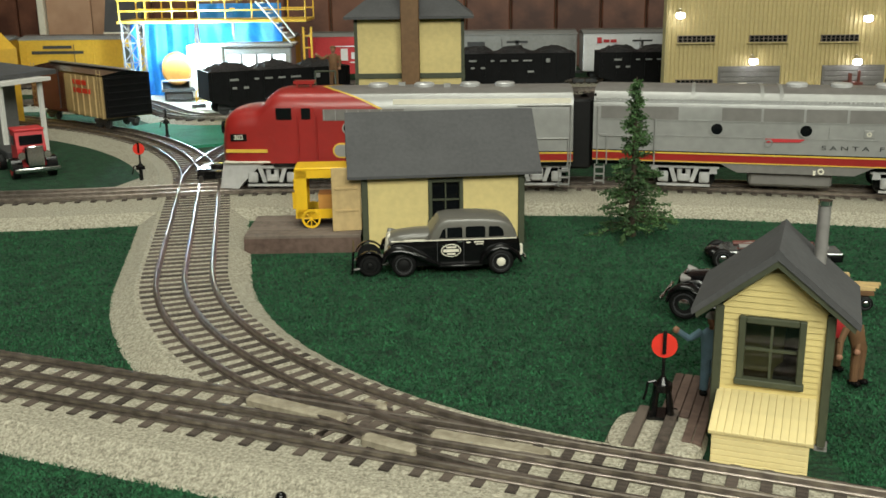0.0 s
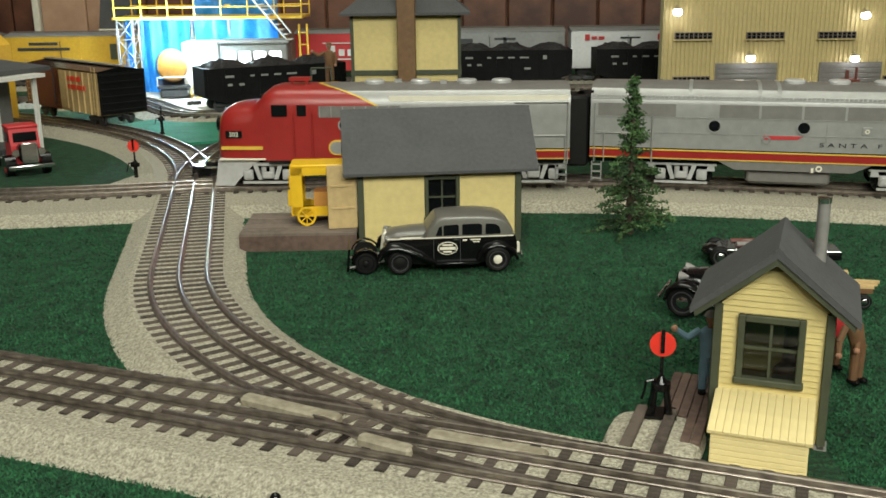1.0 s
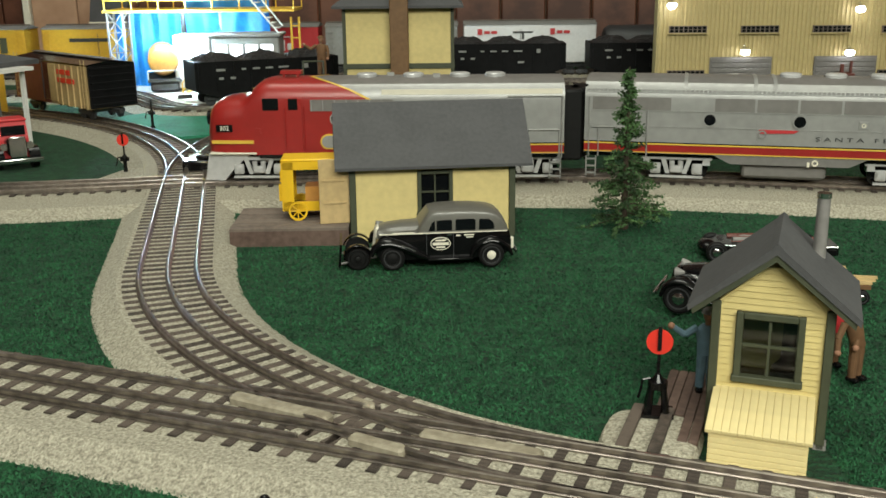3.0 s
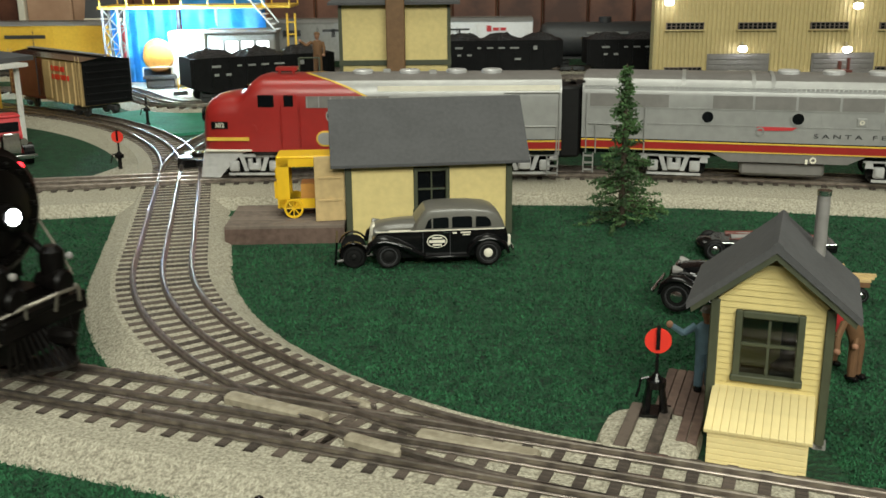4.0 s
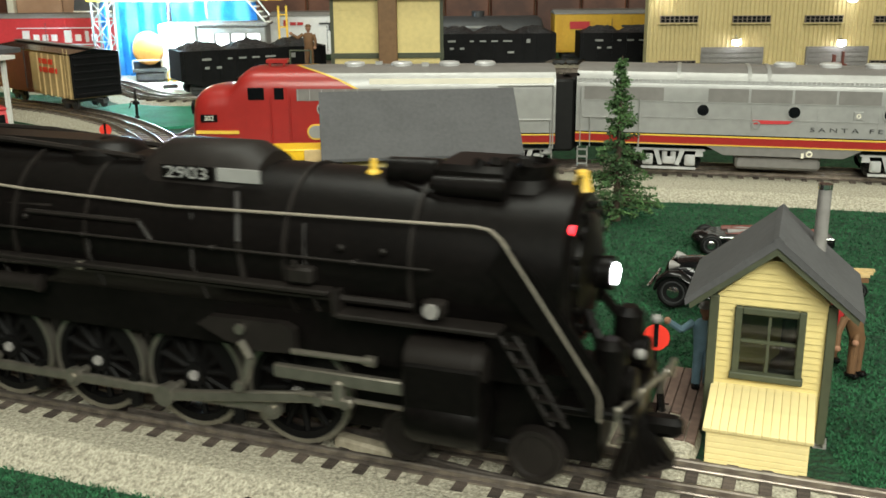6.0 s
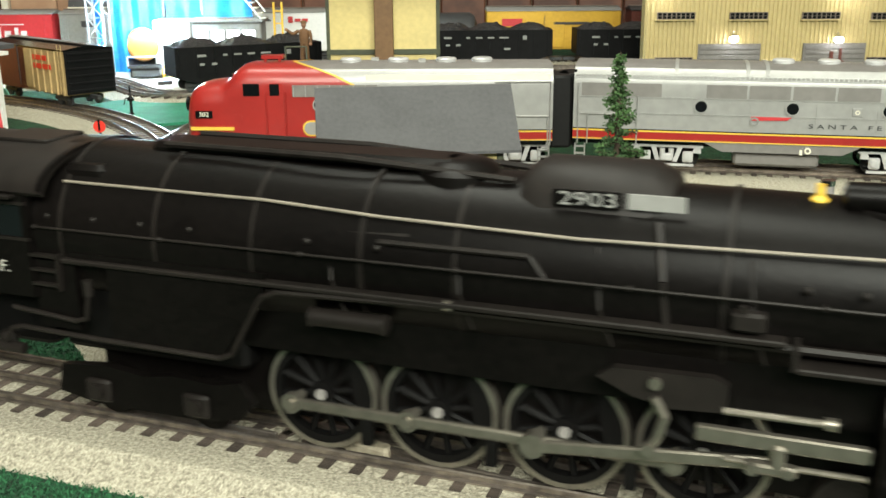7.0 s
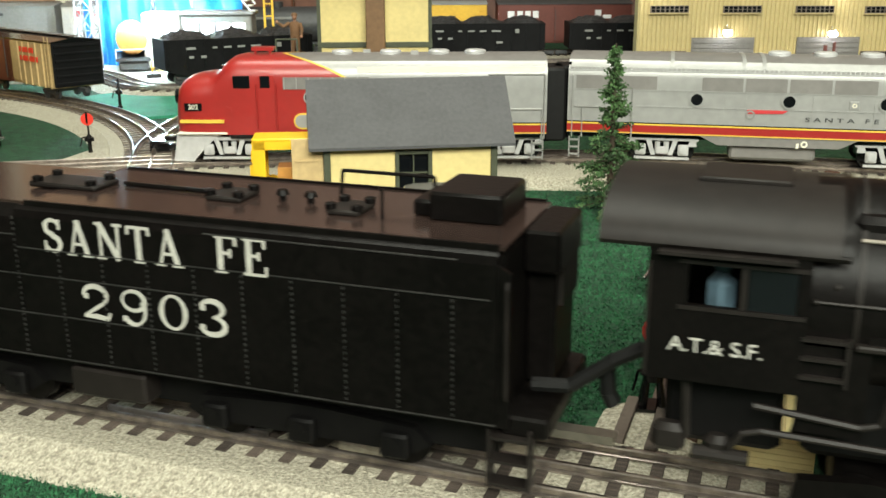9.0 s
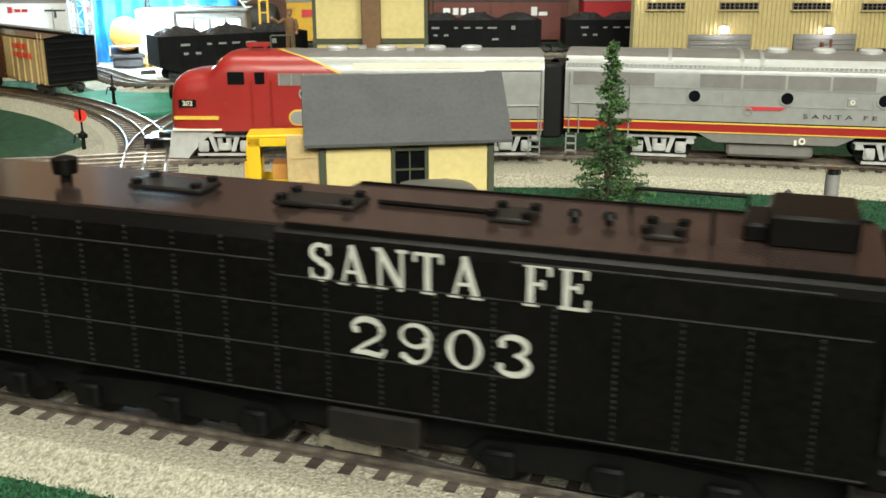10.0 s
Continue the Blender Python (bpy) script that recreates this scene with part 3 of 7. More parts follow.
def shanty():
    """Crossing shanty: gabled clapboard hut with locker, deck and chimney."""
    t = thing("crossing_shanty", pose(0.1075, 0.3726, 0.0, 0, 0, -20.2), "small yellow clapboard crossing hut with steep grey roof", "hut")
    W, D, Hh, PK = 0.0425, 0.038, 0.0585, 0.0765
    wx0, wx1, wz0, wz1 = 0.0090, 0.0325, 0.0265, 0.0535
    n = 29
    step = PK / n
    for i in range(n - 1):
        z0, z1 = i * step, (i + 1) * step
        c0, c1 = (max(0.0, (z - Hh) / (PK - Hh)) * W / 2 for z in (z0, z1))
        spans = [(0, wx0), (wx1, W)] if wz0 < (z0 + z1) / 2 < wz1 else [(c0, W - c0)]
        for p, q in spans:
            e0, e1 = (c1, W - c1) if c1 else (p, q)
            part("board", Mesh()._poly([[(p, 0.0016, z0), (p, -0.0006, z0), (e0, 0.0, z1 - 0.00012), (e0, 0.0016, z1 - 0.00012)], [(q, 0.0016, z0), (q, -0.0006, z0), (e1, 0.0, z1 - 0.00012), (e1, 0.0016, z1 - 0.00012)]]), YELLOW, t, smooth=False)
    for x in (0.0008, W - 0.0008):
        for i in range(21):
            z0 = i * Hh / 21
            sx = -1 if x < 0.01 else 1
            part("board", Mesh()._poly([[(x - sx * 0.0008, y, z0), (x + sx * 0.0008, y, z0), (x + sx * 0.0003, y, z0 + Hh / 21 - 0.0001), (x - sx * 0.0008, y, z0 + Hh / 21 - 0.0001)] for y in (0.0022, D)]), YELLOW, t, smooth=False)
    part("back_wall", Mesh().prism([(0, 0), (W, 0), (W, Hh), (W / 2, PK), (0, Hh)], "y", D, D + 0.0016), YELLOW, t, smooth=False)
    part("floor_slab", Mesh().box(W / 2, D / 2, 0.0018, W - 0.003, D - 0.003, 0.0036), GREYWOOD, t, smooth=False)
    part("foundation", Mesh().box(W + 0.0005, 0.001, 0.001, 0.005, 0.006, 0.002), GREYSTEEL, t, smooth=False)
    stove = part("stove", Mesh().lathe((0.028, 0.028, 0.0037), (0, 0, 1), [(0, 0.006), (0.004, 0.0075), (0.018, 0.0065), (0.022, 0.003), (0.055, 0.0026)], 14), DRIVER, t, "black iron stove seen through the window")
    part("bench", Mesh().box(0.011, 0.030, 0.016, 0.016, 0.010, 0.003).box(0.005, 0.030, 0.009, 0.003, 0.008, 0.012).box(0.017, 0.030, 0.009, 0.003, 0.008, 0.012), BROWN, t, smooth=False)
    for x in (-0.0004, W + 0.0004):
        part("corner_board", Mesh().box(x, -0.0002, Hh / 2, 0.0036, 0.0036, Hh, 0.0004), GREEN_TRIM, t, smooth=False)
    window(t, (wx0 + wx1) / 2, -0.0008, (wz0 + wz1) / 2, wx1 - wx0, wz1 - wz0, None, PANE)
    half, top, low = 0.0325, 0.0850, 0.0580
    for s in (-1, 1):
        e = W / 2 + s * half
        slab = [(W / 2, top), (e, low), (e - s * 0.0004, low - 0.0026), (W / 2, top - 0.0038)]
        part("roof_slab", Mesh().prism(slab, "y", -0.0085, D + 0.0075), ROOF, t, smooth=False)
        part("barge_board", Mesh().prism([(W / 2, top - 0.0039), (e - s * 0.0016, low - 0.0016), (e - s * 0.0022, low - 0.0040), (W / 2, top - 0.0068)], "y", -0.0078, -0.0064), GREEN_TRIM, t, smooth=False)
    part("ridge_cap", Mesh().prism([(W / 2 - 0.0022, top - 0.0012), (W / 2, top + 0.0007), (W / 2 + 0.0022, top - 0.0012)], "y", -0.0087, D + 0.0077), ROOF, t, smooth=False)
    pipe = part("stovepipe", Mesh().cyl((0.0365, 0.0320, 0.064), (0.0365, 0.0320, 0.0960), 0.0026, seg=16), GREYSTEEL, t, "grey metal stovepipe")
    part("pipe_cap", Mesh().cyl((0.0365, 0.0320, 0.0960), (0.0365, 0.0320, 0.0980), 0.0029, seg=16), CHROME, pipe)
    # coal locker
    lk = part("locker", Mesh().prism([(-0.0280, 0.0), (-0.001, 0.0), (-0.001, 0.0198), (-0.0280, 0.0142)], "x", 0.002, 0.0380), YELLOW_PALE, t, "pale yellow lean-to locker", smooth=False)
    for i in range(6):
        part("board", Mesh().box(0.020, -0.0284, 0.0012 + i * 0.0024, 0.0364, 0.0010, 0.00225, 0.0002), YELLOW_PALE, lk, smooth=False)
        part("board", Mesh().box(0.0382, -0.0145, 0.0012 + i * 0.0024, 0.0008, 0.0272, 0.00225), YELLOW_PALE, lk, smooth=False)
    tilt = math.degrees(math.atan2(0.0056, 0.027))
    for i in range(13):
        x = 0.0020 + i * 0.00303
        part("lid_board", Mesh().box(0, 0, 0, 0.00296, 0.0310, 0.0016, 0.0002), YELLOW_PALE, lk, smooth=False, at=pose(x, -0.0152, 0.0181, tilt, 0, 0))
    # deck
    d = thing("hut_deck", pose(0.1075, 0.3726, 0, 0, 0, -20.2), "reddish brown plank deck beside the hut", "deck")
    for i in range(5):
        part("plank", Mesh().box(-0.0042 - i * 0.0042, 0.012 if i < 2 else 0.024, 0.0048, 0.0039, 0.072 if i < 2 else 0.048, 0.003, 0.0003), DECKWOOD, d, smooth=False)
    part("joist", Mesh().box(-0.0126, 0.024, 0.0016, 0.0200, 0.046, 0.0034), DECKWOOD, d, smooth=False)


def switch_stand(m, label, tall=0.043, mound=True, target=True, legs=True):
    t = thing("switch_stand", m, label, "switch stand", "switch stands")
    if target:
        part("target_disc", Mesh().cyl((0, -0.0012, tall - 0.006), (0, -0.0004, tall - 0.006), 0.0054, seg=32), RED2, t, "round red target disc")
    part("mast", Mesh().box(0, 0, (tall + 0.019) / 2, 0.0014, 0.0014, tall - 0.019).box(0, -0.0017, tall - 0.0045, 0.0016, 0.001, 0.010), BLACK, t)
    base = Mesh().cyl((0, 0, 0.0165), (0, 0, 0.0195), 0.0042, 0.0042, seg=18).cyl((0, 0, 0.0195), (0, 0, 0.0225), 0.0030, 0.0012, seg=14)
    part("cap", base, BLACK, t)
    if not legs:
        part("base", Mesh().lathe((0, 0, 0.0), (0, 0, 1), [(0, 0.0032), (0.002, 0.0030), (0.0025, 0.0020), (0.0168, 0.0017)], 12), BLACK, t)
    for k in range(4 if legs else 0):
        a = math.pi / 4 + k * math.pi / 2
        c, s = math.cos(a), math.sin(a)
        part("leg", Mesh().cyl((0.0054 * c, 0.0054 * s, 0.0055), (0.0034 * c, 0.0034 * s, 0.0170), 0.0017, 0.0012, seg=8), BLACK, t)
    part("lever", Mesh().tube([(-0.003, 0.001, 0.020), (-0.0062, 0.0, 0.0195), (-0.0068, -0.001, 0.0155), (-0.0078, -0.002, 0.012)], 0.0006), BLACK, t)
    if mound:
        part("plate", Mesh().box(0, 0, 0.0052, 0.014, 0.011, 0.0012), BLACK, t, smooth=False)


def switch_bits():
    """Long head ties, ballast mound, frogs, guard rails and switch machine."""
    mound = Mesh()
    rows = []
    for r, z in ((1.0, 0.0), (0.93, 0.0035), (0.8, 0.0045), (0.4, 0.0048)):
        rows.append([Vector((0.0205 * r * math.copysign(abs(math.cos(a)) ** 0.6, math.cos(a)), 0.022 * r * math.copysign(abs(math.sin(a)) ** 0.6, math.sin(a)), z)) for a in (2 * math.pi * i / 24 for i in range(24))])
    mound._poly(rows)
    g = Vector((0.0815, 0.3635, 0))
    tagged(part("ballast_mound", mound, BALLAST, at=pose(g.x, g.y, 0.001, 0, 0, ROT)), "small mound of pale ballast around the switch stand", "ballast", kind="structure")
    t = thing("track_switch", pose(QX, QY, 0, 0, 0, ROT), "track turnout with frogs and tan filler plates", "turnout")
    for x in (0.2200, 0.2325):
        part("head_tie", Mesh().box(x, 0.048, 0.0062, 0.0046, 0.042, 0.0042, 0.0004), TIE, t, smooth=False)
    for x0, x1, y0, y1, w in ((0.055, 0.105, 0.012, 0.006, 0.007), (0.12, 0.145, -0.006, -0.010, 0.006), (0.145, 0.195, 0.006, 0.004, 0.007), (0.105, 0.118, 0.026, 0.022, 0.004)):
        a = math.degrees(math.atan2(y1 - y0, x1 - x0))
        part("filler_plate", Mesh().box(0, 0, 0, math.hypot(x1 - x0, y1 - y0), w, 0.005, 0.0012), FROG, t, smooth=False, at=pose((x0 + x1) / 2, (y0 + y1) / 2, 0.0098, 0, 0, a))
    for x0, x1, y0 in ((0.03, 0.10, -0.0125), (0.05, 0.12, 0.0225)):
        part("guard_rail", Mesh().box((x0 + x1) / 2, y0, 0.0096, x1 - x0, 0.0016, 0.0046, 0.0004), RAIL, t, smooth=False)
    # bright plate between the crossing rails, and a sloping ballast pad beside them
    t2 = Mesh().prism([(-0.0075, 0.004), (0.0, 0.014), (0.0075, 0.004), (0.0045, -0.012), (-0.0035, -0.012)], "z", 0.0085, 0.0102)
    tagged(part("frog_plate", t2, WHITE, at=pose(-0.2500, 0.9640, 0)), "small white plate between the crossing rails", "track plate")
    pad = Mesh()._poly([[(-0.330, 0.858, 0), (-0.245, 0.856, 0), (-0.252, 0.930, 0), (-0.312, 0.926, 0)], [(-0.318, 0.862, 0.0072), (-0.250, 0.862, 0.0072), (-0.256, 0.924, 0.0072), (-0.303, 0.920, 0.0072)]])
    tagged(part("ballast_pad", pad, BALLAST, smooth=False), "sloping pad of pale ballast at the crossing", "ballast", kind="structure")
    # peg at the edge of the ballast
    g = Vector((-0.0674, 0.312, 0))
    tagged(part("black_peg", Mesh().cyl((0, 0, 0), (0, 0, 0.004), 0.0016, seg=12).ball((0, 0, 0.0045), 0.0022), BLACK, at=pose(g.x, g.y, 0)), "small black plastic peg in the ballast", "peg")


# ---- diesel units ----
def shell(x0, x1, half, top_of, low, marks, shift=None, nx=60, na=22):
    """Rings of a rounded diesel body; returns rows of points, one row for each x."""
    rows = []
    for i in range(nx + 1):
        x = x0 + (x1 - x0) * i / nx
        h, w = half(x), top_of(x)
        ring = []
        for j in range(na + 1):
            t = j / na
            if t < 0.32:
                y, z = -h, low + (w - 0.016 - low) * t / 0.32
            elif t > 0.68:
                y, z = h, low + (w - 0.016 - low) * (1 - t) / 0.32
            else:
                a = math.pi * (t - 0.32) / 0.36
                y, z = -h * math.copysign(abs(math.cos(a)) ** 0.55, math.cos(a)), w - 0.016 + 0.016 * math.sin(a) ** 0.75
            ring.append(Vector((x + (shift(x, t) if shift else 0), y, z)))
        rows.append(ring)
    return rows


def strip(rows, i0, i1, j0=0, j1=None, cap0=False, cap1=False):
    m = Mesh()
    sub = [r[j0:(j1 or len(r))] for r in rows[i0:i1 + 1]]
    m._poly(sub, cap=False, loop=False)
    for on, r in ((cap0, sub[0]), (cap1, sub[-1])):
        if on:
            m.bm.faces.new([m.bm.verts.new(p) for p in r])
    return m


def truck(parent, x, mat=None):
    """A four-wheel diesel truck with side frames."""
    mat = mat or TRUCKSILVER
    t = part("truck", Mesh().box(0, 0, 0.011, 0.048, 0.036, 0.006), BLACK, parent, at=pose(x, 0, 0), smooth=False)
    for s in (-1, 1):
        f = Mesh()
        y = s * 0.0265
        f.box(0, y, 0.0192, 0.058, 0.003, 0.0030, 0.0006)
        for k in (-1, 1):
            f.prism([(k * 0.027, 0.0185), (k * 0.022, 0.0185), (k * 0.0205, 0.0135), (k * 0.0275, 0.0135)], "y", y - 0.0015, y + 0.0015)
            f.prism([(k * 0.0130, 0.0190), (k * 0.0090, 0.0190), (k * 0.0050, 0.0060), (k * 0.0085, 0.0060)], "y", y - 0.0015, y + 0.0015)
            f.cyl((k * 0.0035, y - 0.001, 0.008), (k * 0.0035, y - 0.001, 0.017), 0.0022, seg=10)
        for xx in (-0.017, 0.017):
            f.box(xx, s * 0.0285, 0.0105, 0.0085, 0.0035, 0.009, 0.001)
            f.cyl((xx, s * 0.0285, 0.0105), (xx, s * 0.0315, 0.0105), 0.0028, seg=12)
        f.box(0, s * 0.0285, 0.010, 0.010, 0.0035, 0.006, 0.001)
        f.box(0, s * 0.0275, 0.0035, 0.044, 0.002, 0.002)
        part("side_frame", f, mat, t)
        for xx in (-0.017, 0.017):
            part("wheel", Mesh().cyl((xx, s * 0.0165, 0.0090), (xx, s * 0.0195, 0.0090), 0.0090, seg=24), BLACK, t)


def porthole(parent, x, z, y=-0.0330):
    fr = part("porthole", Mesh().ring((x, 0, z), 0.0058, 0.0046, y - 0.0010, y + 0.002), SILVER, parent)
    part("glass", Mesh().cyl((x, y - 0.0002, z), (x, y + 0.001, z), 0.0047, seg=24), DARK_GLASS, fr)


def side_trim(t, x0, x1, y=-0.0331):
    for a, z, h, m, nm in ((0, 0.0278, 0.0056, RED, "red_band"), (0, 0.0315, 0.0012, YSTRIPE, "yellow_line"), (0, 0.0326, 0.0008, BLACK, "dark_line"), (0, 0.0245, 0.0009, YSTRIPE, "yellow_line")):
        part(nm, Mesh().box((x0 + x1) / 2, y - 0.0002, z, x1 - x0, 0.0008, h), m, t, smooth=False)


def roof_fans(t, xs, z):
    for x in xs:
        m = Mesh().lathe((x, 0, z), (0, 0, 1), [(0, 0.0088), (0.0026, 0.0088), (0.0036, 0.0075), (0.0038, 0.003)], 24)
        part("roof_fan", m, TRUCKSILVER, t)


def diesel_a():
    t = thing("diesel_locomotive", pose(-0.205, 0.862, RAIL_TOP, 0, 0, -1.5), "streamlined diesel locomotive with red nose and silver body", "locomotive")
    L, TOP = 0.302, 0.0855

    def top_of(x):
        pts = [(0, 0.050), (0.002, 0.0595), (0.006, 0.0658), (0.012, 0.0692), (0.022, 0.0708), (0.034, 0.0715), (0.045, 0.0832), (0.052, TOP), (1, TOP)]
        return float(np.interp(x, [p[0] for p in pts], [p[1] for p in pts]))

    def half(x):
        pts = [(0, 0.020), (0.002, 0.0260), (0.006, 0.0298), (0.014, 0.0322), (0.03, 0.033), (1, 0.033)]
        return float(np.interp(x, [p[0] for p in pts], [p[1] for p in pts]))

    def shift(x, k):
        lift = max(0.0, min(k, 1 - k) - 0.30) / 0.2
        blend = np.interp(x, [0.055, 0.13, 0.17, 0.27], [0, 1, 1, 0])
        return -0.062 * min(lift, 1) ** 0.8 * float(blend)

    rows = shell(0, L, half, top_of, 0.0235, None, shift, 84)
    cut = 42
    part("nose_shell", strip(rows, 0, cut, cap0=True), RED, t, "glossy red nose and cab shell")
    part("yellow_sweep", strip([[p + Vector((0, math.copysign(0.0003, p.y), 0.0003)) for p in r] for r in rows], cut - 1, cut), YSTRIPE, t)
    n = len(rows[0])
    part("body_side", strip(rows, cut, 84, 0, 10), SILVER, t)
    part("body_side", strip(rows, cut, 84, n - 10, n), SILVER, t)
    part("roof", strip(rows, cut, 84, 9, n - 9), SILVER_ROOF, t)
    part("end_wall", Mesh().box(L - 0.001, 0, 0.048, 0.002, 0.06, 0.062), BLACK, t, smooth=False)
    # Cream colour carries the bright highlight along the roof edge.
    part("gutter", Mesh().box(0.225, -0.0318, 0.0755, 0.15, 0.0016, 0.0042), CREAM, t, smooth=False)
    part("floor_frame", Mesh().box(L / 2 + 0.02, 0, 0.0220, L - 0.05, 0.062, 0.004), BLACK, t, smooth=False)
    pilot = [(0.0385, 0.0240), (0.0010, 0.0240), (-0.0030, 0.0012), (0.0130, 0.0005), (0.0200, 0.0085), (0.0300, 0.0185)]
    part("pilot", Mesh().prism(pilot, "y", -0.0290, 0.0290), TRUCKSILVER, t, "silver nose pilot", smooth=False)
    part("anticlimber", Mesh().box(0.0230, 0, 0.0246, 0.040, 0.0670, 0.0018, 0.0005), CREAM, t)
    side_trim(t, 0.11, L)
    m = Mesh()
    part("nose_stripe", Mesh().box(0.0245, -0.0322, 0.0345, 0.036, 0.0018, 0.0026), YSTRIPE, t, smooth=False, at=pose(0, 0, 0, 0, 0, -2.5))
    part("nose_whisker", Mesh().box(0.0025, -0.012, 0.0345, 0.002, 0.020, 0.0026), YSTRIPE, t, smooth=False)
    part("nose_face", Mesh().lathe((0.004, 0, 0.047), (-1, 0, 0), [(0, 0.015), (0.0045, 0.012), (0.0055, 0.004)], 20), YSTRIPE, t)
    part("headlight", Mesh().lathe((-0.001, 0, 0.0505), (-1, 0, 0), [(0, 0.006), (0.004, 0.006), (0.0042, 0.004)], 18), DARK_GLASS, t)
    part("number_board", Mesh().box(0.0165, -0.0322, 0.0460, 0.0140, 0.002, 0.0060), BLACK, t, smooth=False, at=pose(0, 0, 0, 0, 0, 0))
    text("number", "302", 0.0055, CREAM, t, pose(0.0165, -0.0334, 0.0460))
    part("coupler", Mesh().box(-0.007, 0, 0.008, 0.014, 0.008, 0.006), BLACK, t, smooth=False)
    for x, w in ((0.0565, 0.0135), (0.0755, 0.0085)):
        fr = part("cab_window", Mesh().box(x, -0.0330, 0.0660, w, 0.0012, 0.0100, 0.0004), BLACK, t, smooth=False)
        part("pane", Mesh().box(x, -0.0334, 0.0660, w - 0.0022, 0.0010, 0.0080), DARK_GLASS, fr, smooth=False)
    part("windshield", Mesh().box(0.0395, -0.0135, 0.0735, 0.0016, 0.018, 0.0088), DARK_GLASS, t, smooth=False, at=pose(0.0, 0, 0, 0, 0, 0))
    part("cab_door", Mesh().box(0.0765, -0.0331, 0.046, 0.0125, 0.0008, 0.050), RED, t, smooth=False)
    part("grab_rail", Mesh().tube([(0.0685, -0.0345, 0.028), (0.0685, -0.0345, 0.064)], 0.0005).tube([(0.0845, -0.0345, 0.028), (0.0845, -0.0345, 0.064)], 0.0005), RED, t)
    part("nose_emblem", Mesh().box(0.045, -0.0331, 0.044, 0.005, 0.0008, 0.0045), RED, t, smooth=False)
    part("horn", Mesh().box(0.070, 0, 0.0895, 0.018, 0.012, 0.0028).box(0.064, -0.004, 0.0875, 0.002, 0.002, 0.004).box(0.076, -0.004, 0.0875, 0.002, 0.002, 0.004), RED, t, "red roof air horn", smooth=False)
    pts = [(0.104 + 0.0065 * math.cos(a), 0.0345 + 0.0065 * math.sin(a)) for a in np.linspace(math.pi / 2, 1.5 * math.pi, 12)]
    pts += [(0.150 + 0.0065 * math.cos(a), 0.0345 + 0.0065 * math.sin(a)) for a in np.linspace(-math.pi / 2, math.pi / 2, 12)]
    oval = Mesh().prism(pts, "y", -0.0337, -0.0329)
    ov = part("side_panel", oval, YSTRIPE, t, smooth=False)
    pts = [(0.104 + 0.0051 * math.cos(a), 0.0345 + 0.0051 * math.sin(a)) for a in np.linspace(math.pi / 2, 1.5 * math.pi, 12)]
    pts += [(0.150 + 0.0051 * math.cos(a), 0.0345 + 0.0051 * math.sin(a)) for a in np.linspace(-math.pi / 2, math.pi / 2, 12)]
    part("panel_face", Mesh().prism(pts, "y", -0.0341, -0.0333), SILVER, ov, smooth=False)
    grille = Mesh().box(0.125, -0.0330, 0.0650, 0.070, 0.0012, 0.0095)
    gr = part("side_grille", grille, SILVER_ROOF, t, smooth=False)
    for k in range(8):
        part("divider", Mesh().box(0.091 + k * 0.0098, -0.0338, 0.065, 0.0006, 0.0006, 0.0095), SILVER, gr, smooth=False)
    for x in (0.112, 0.20, 0.255):
        porthole(t, x, 0.0535)
    part("hand_rail", Mesh().tube([(0.262, -0.0345, 0.044), (0.298, -0.0345, 0.044), (0.298, -0.0345, 0.02)], 0.0006), SILVER, t)
    part("hand_rail", Mesh().tube([(0.255, -0.0345, 0.072), (0.300, -0.0345, 0.072), (0.300, -0.0345, 0.02)], 0.0006), SILVER, t)
    steps = Mesh()
    for z in (0.004, 0.010, 0.016):
        steps.box(0.295, -0.031, z, 0.010, 0.003, 0.0012)
    part("step", steps.box(0.2905, -0.031, 0.0105, 0.001, 0.003, 0.017).box(0.2995, -0.031, 0.0105, 0.001, 0.003, 0.017), SILVER, t, smooth=False)
    truck(t, 0.043)
    truck(t, 0.272)
    roof_fans(t, (0.135, 0.175, 0.215, 0.245), TOP - 0.0008)
    for x, y in ((0.155, 0.006), (0.195, -0.006)):
        part("exhaust", Mesh().box(x, y, TOP + 0.001, 0.006, 0.004, 0.003), SILVER, t, smooth=False)
    part("diaphragm", Mesh().box(L + 0.008, 0, 0.045, 0.018, 0.040, 0.060, 0.002), TYRE, t, "black folded rubber gangway")


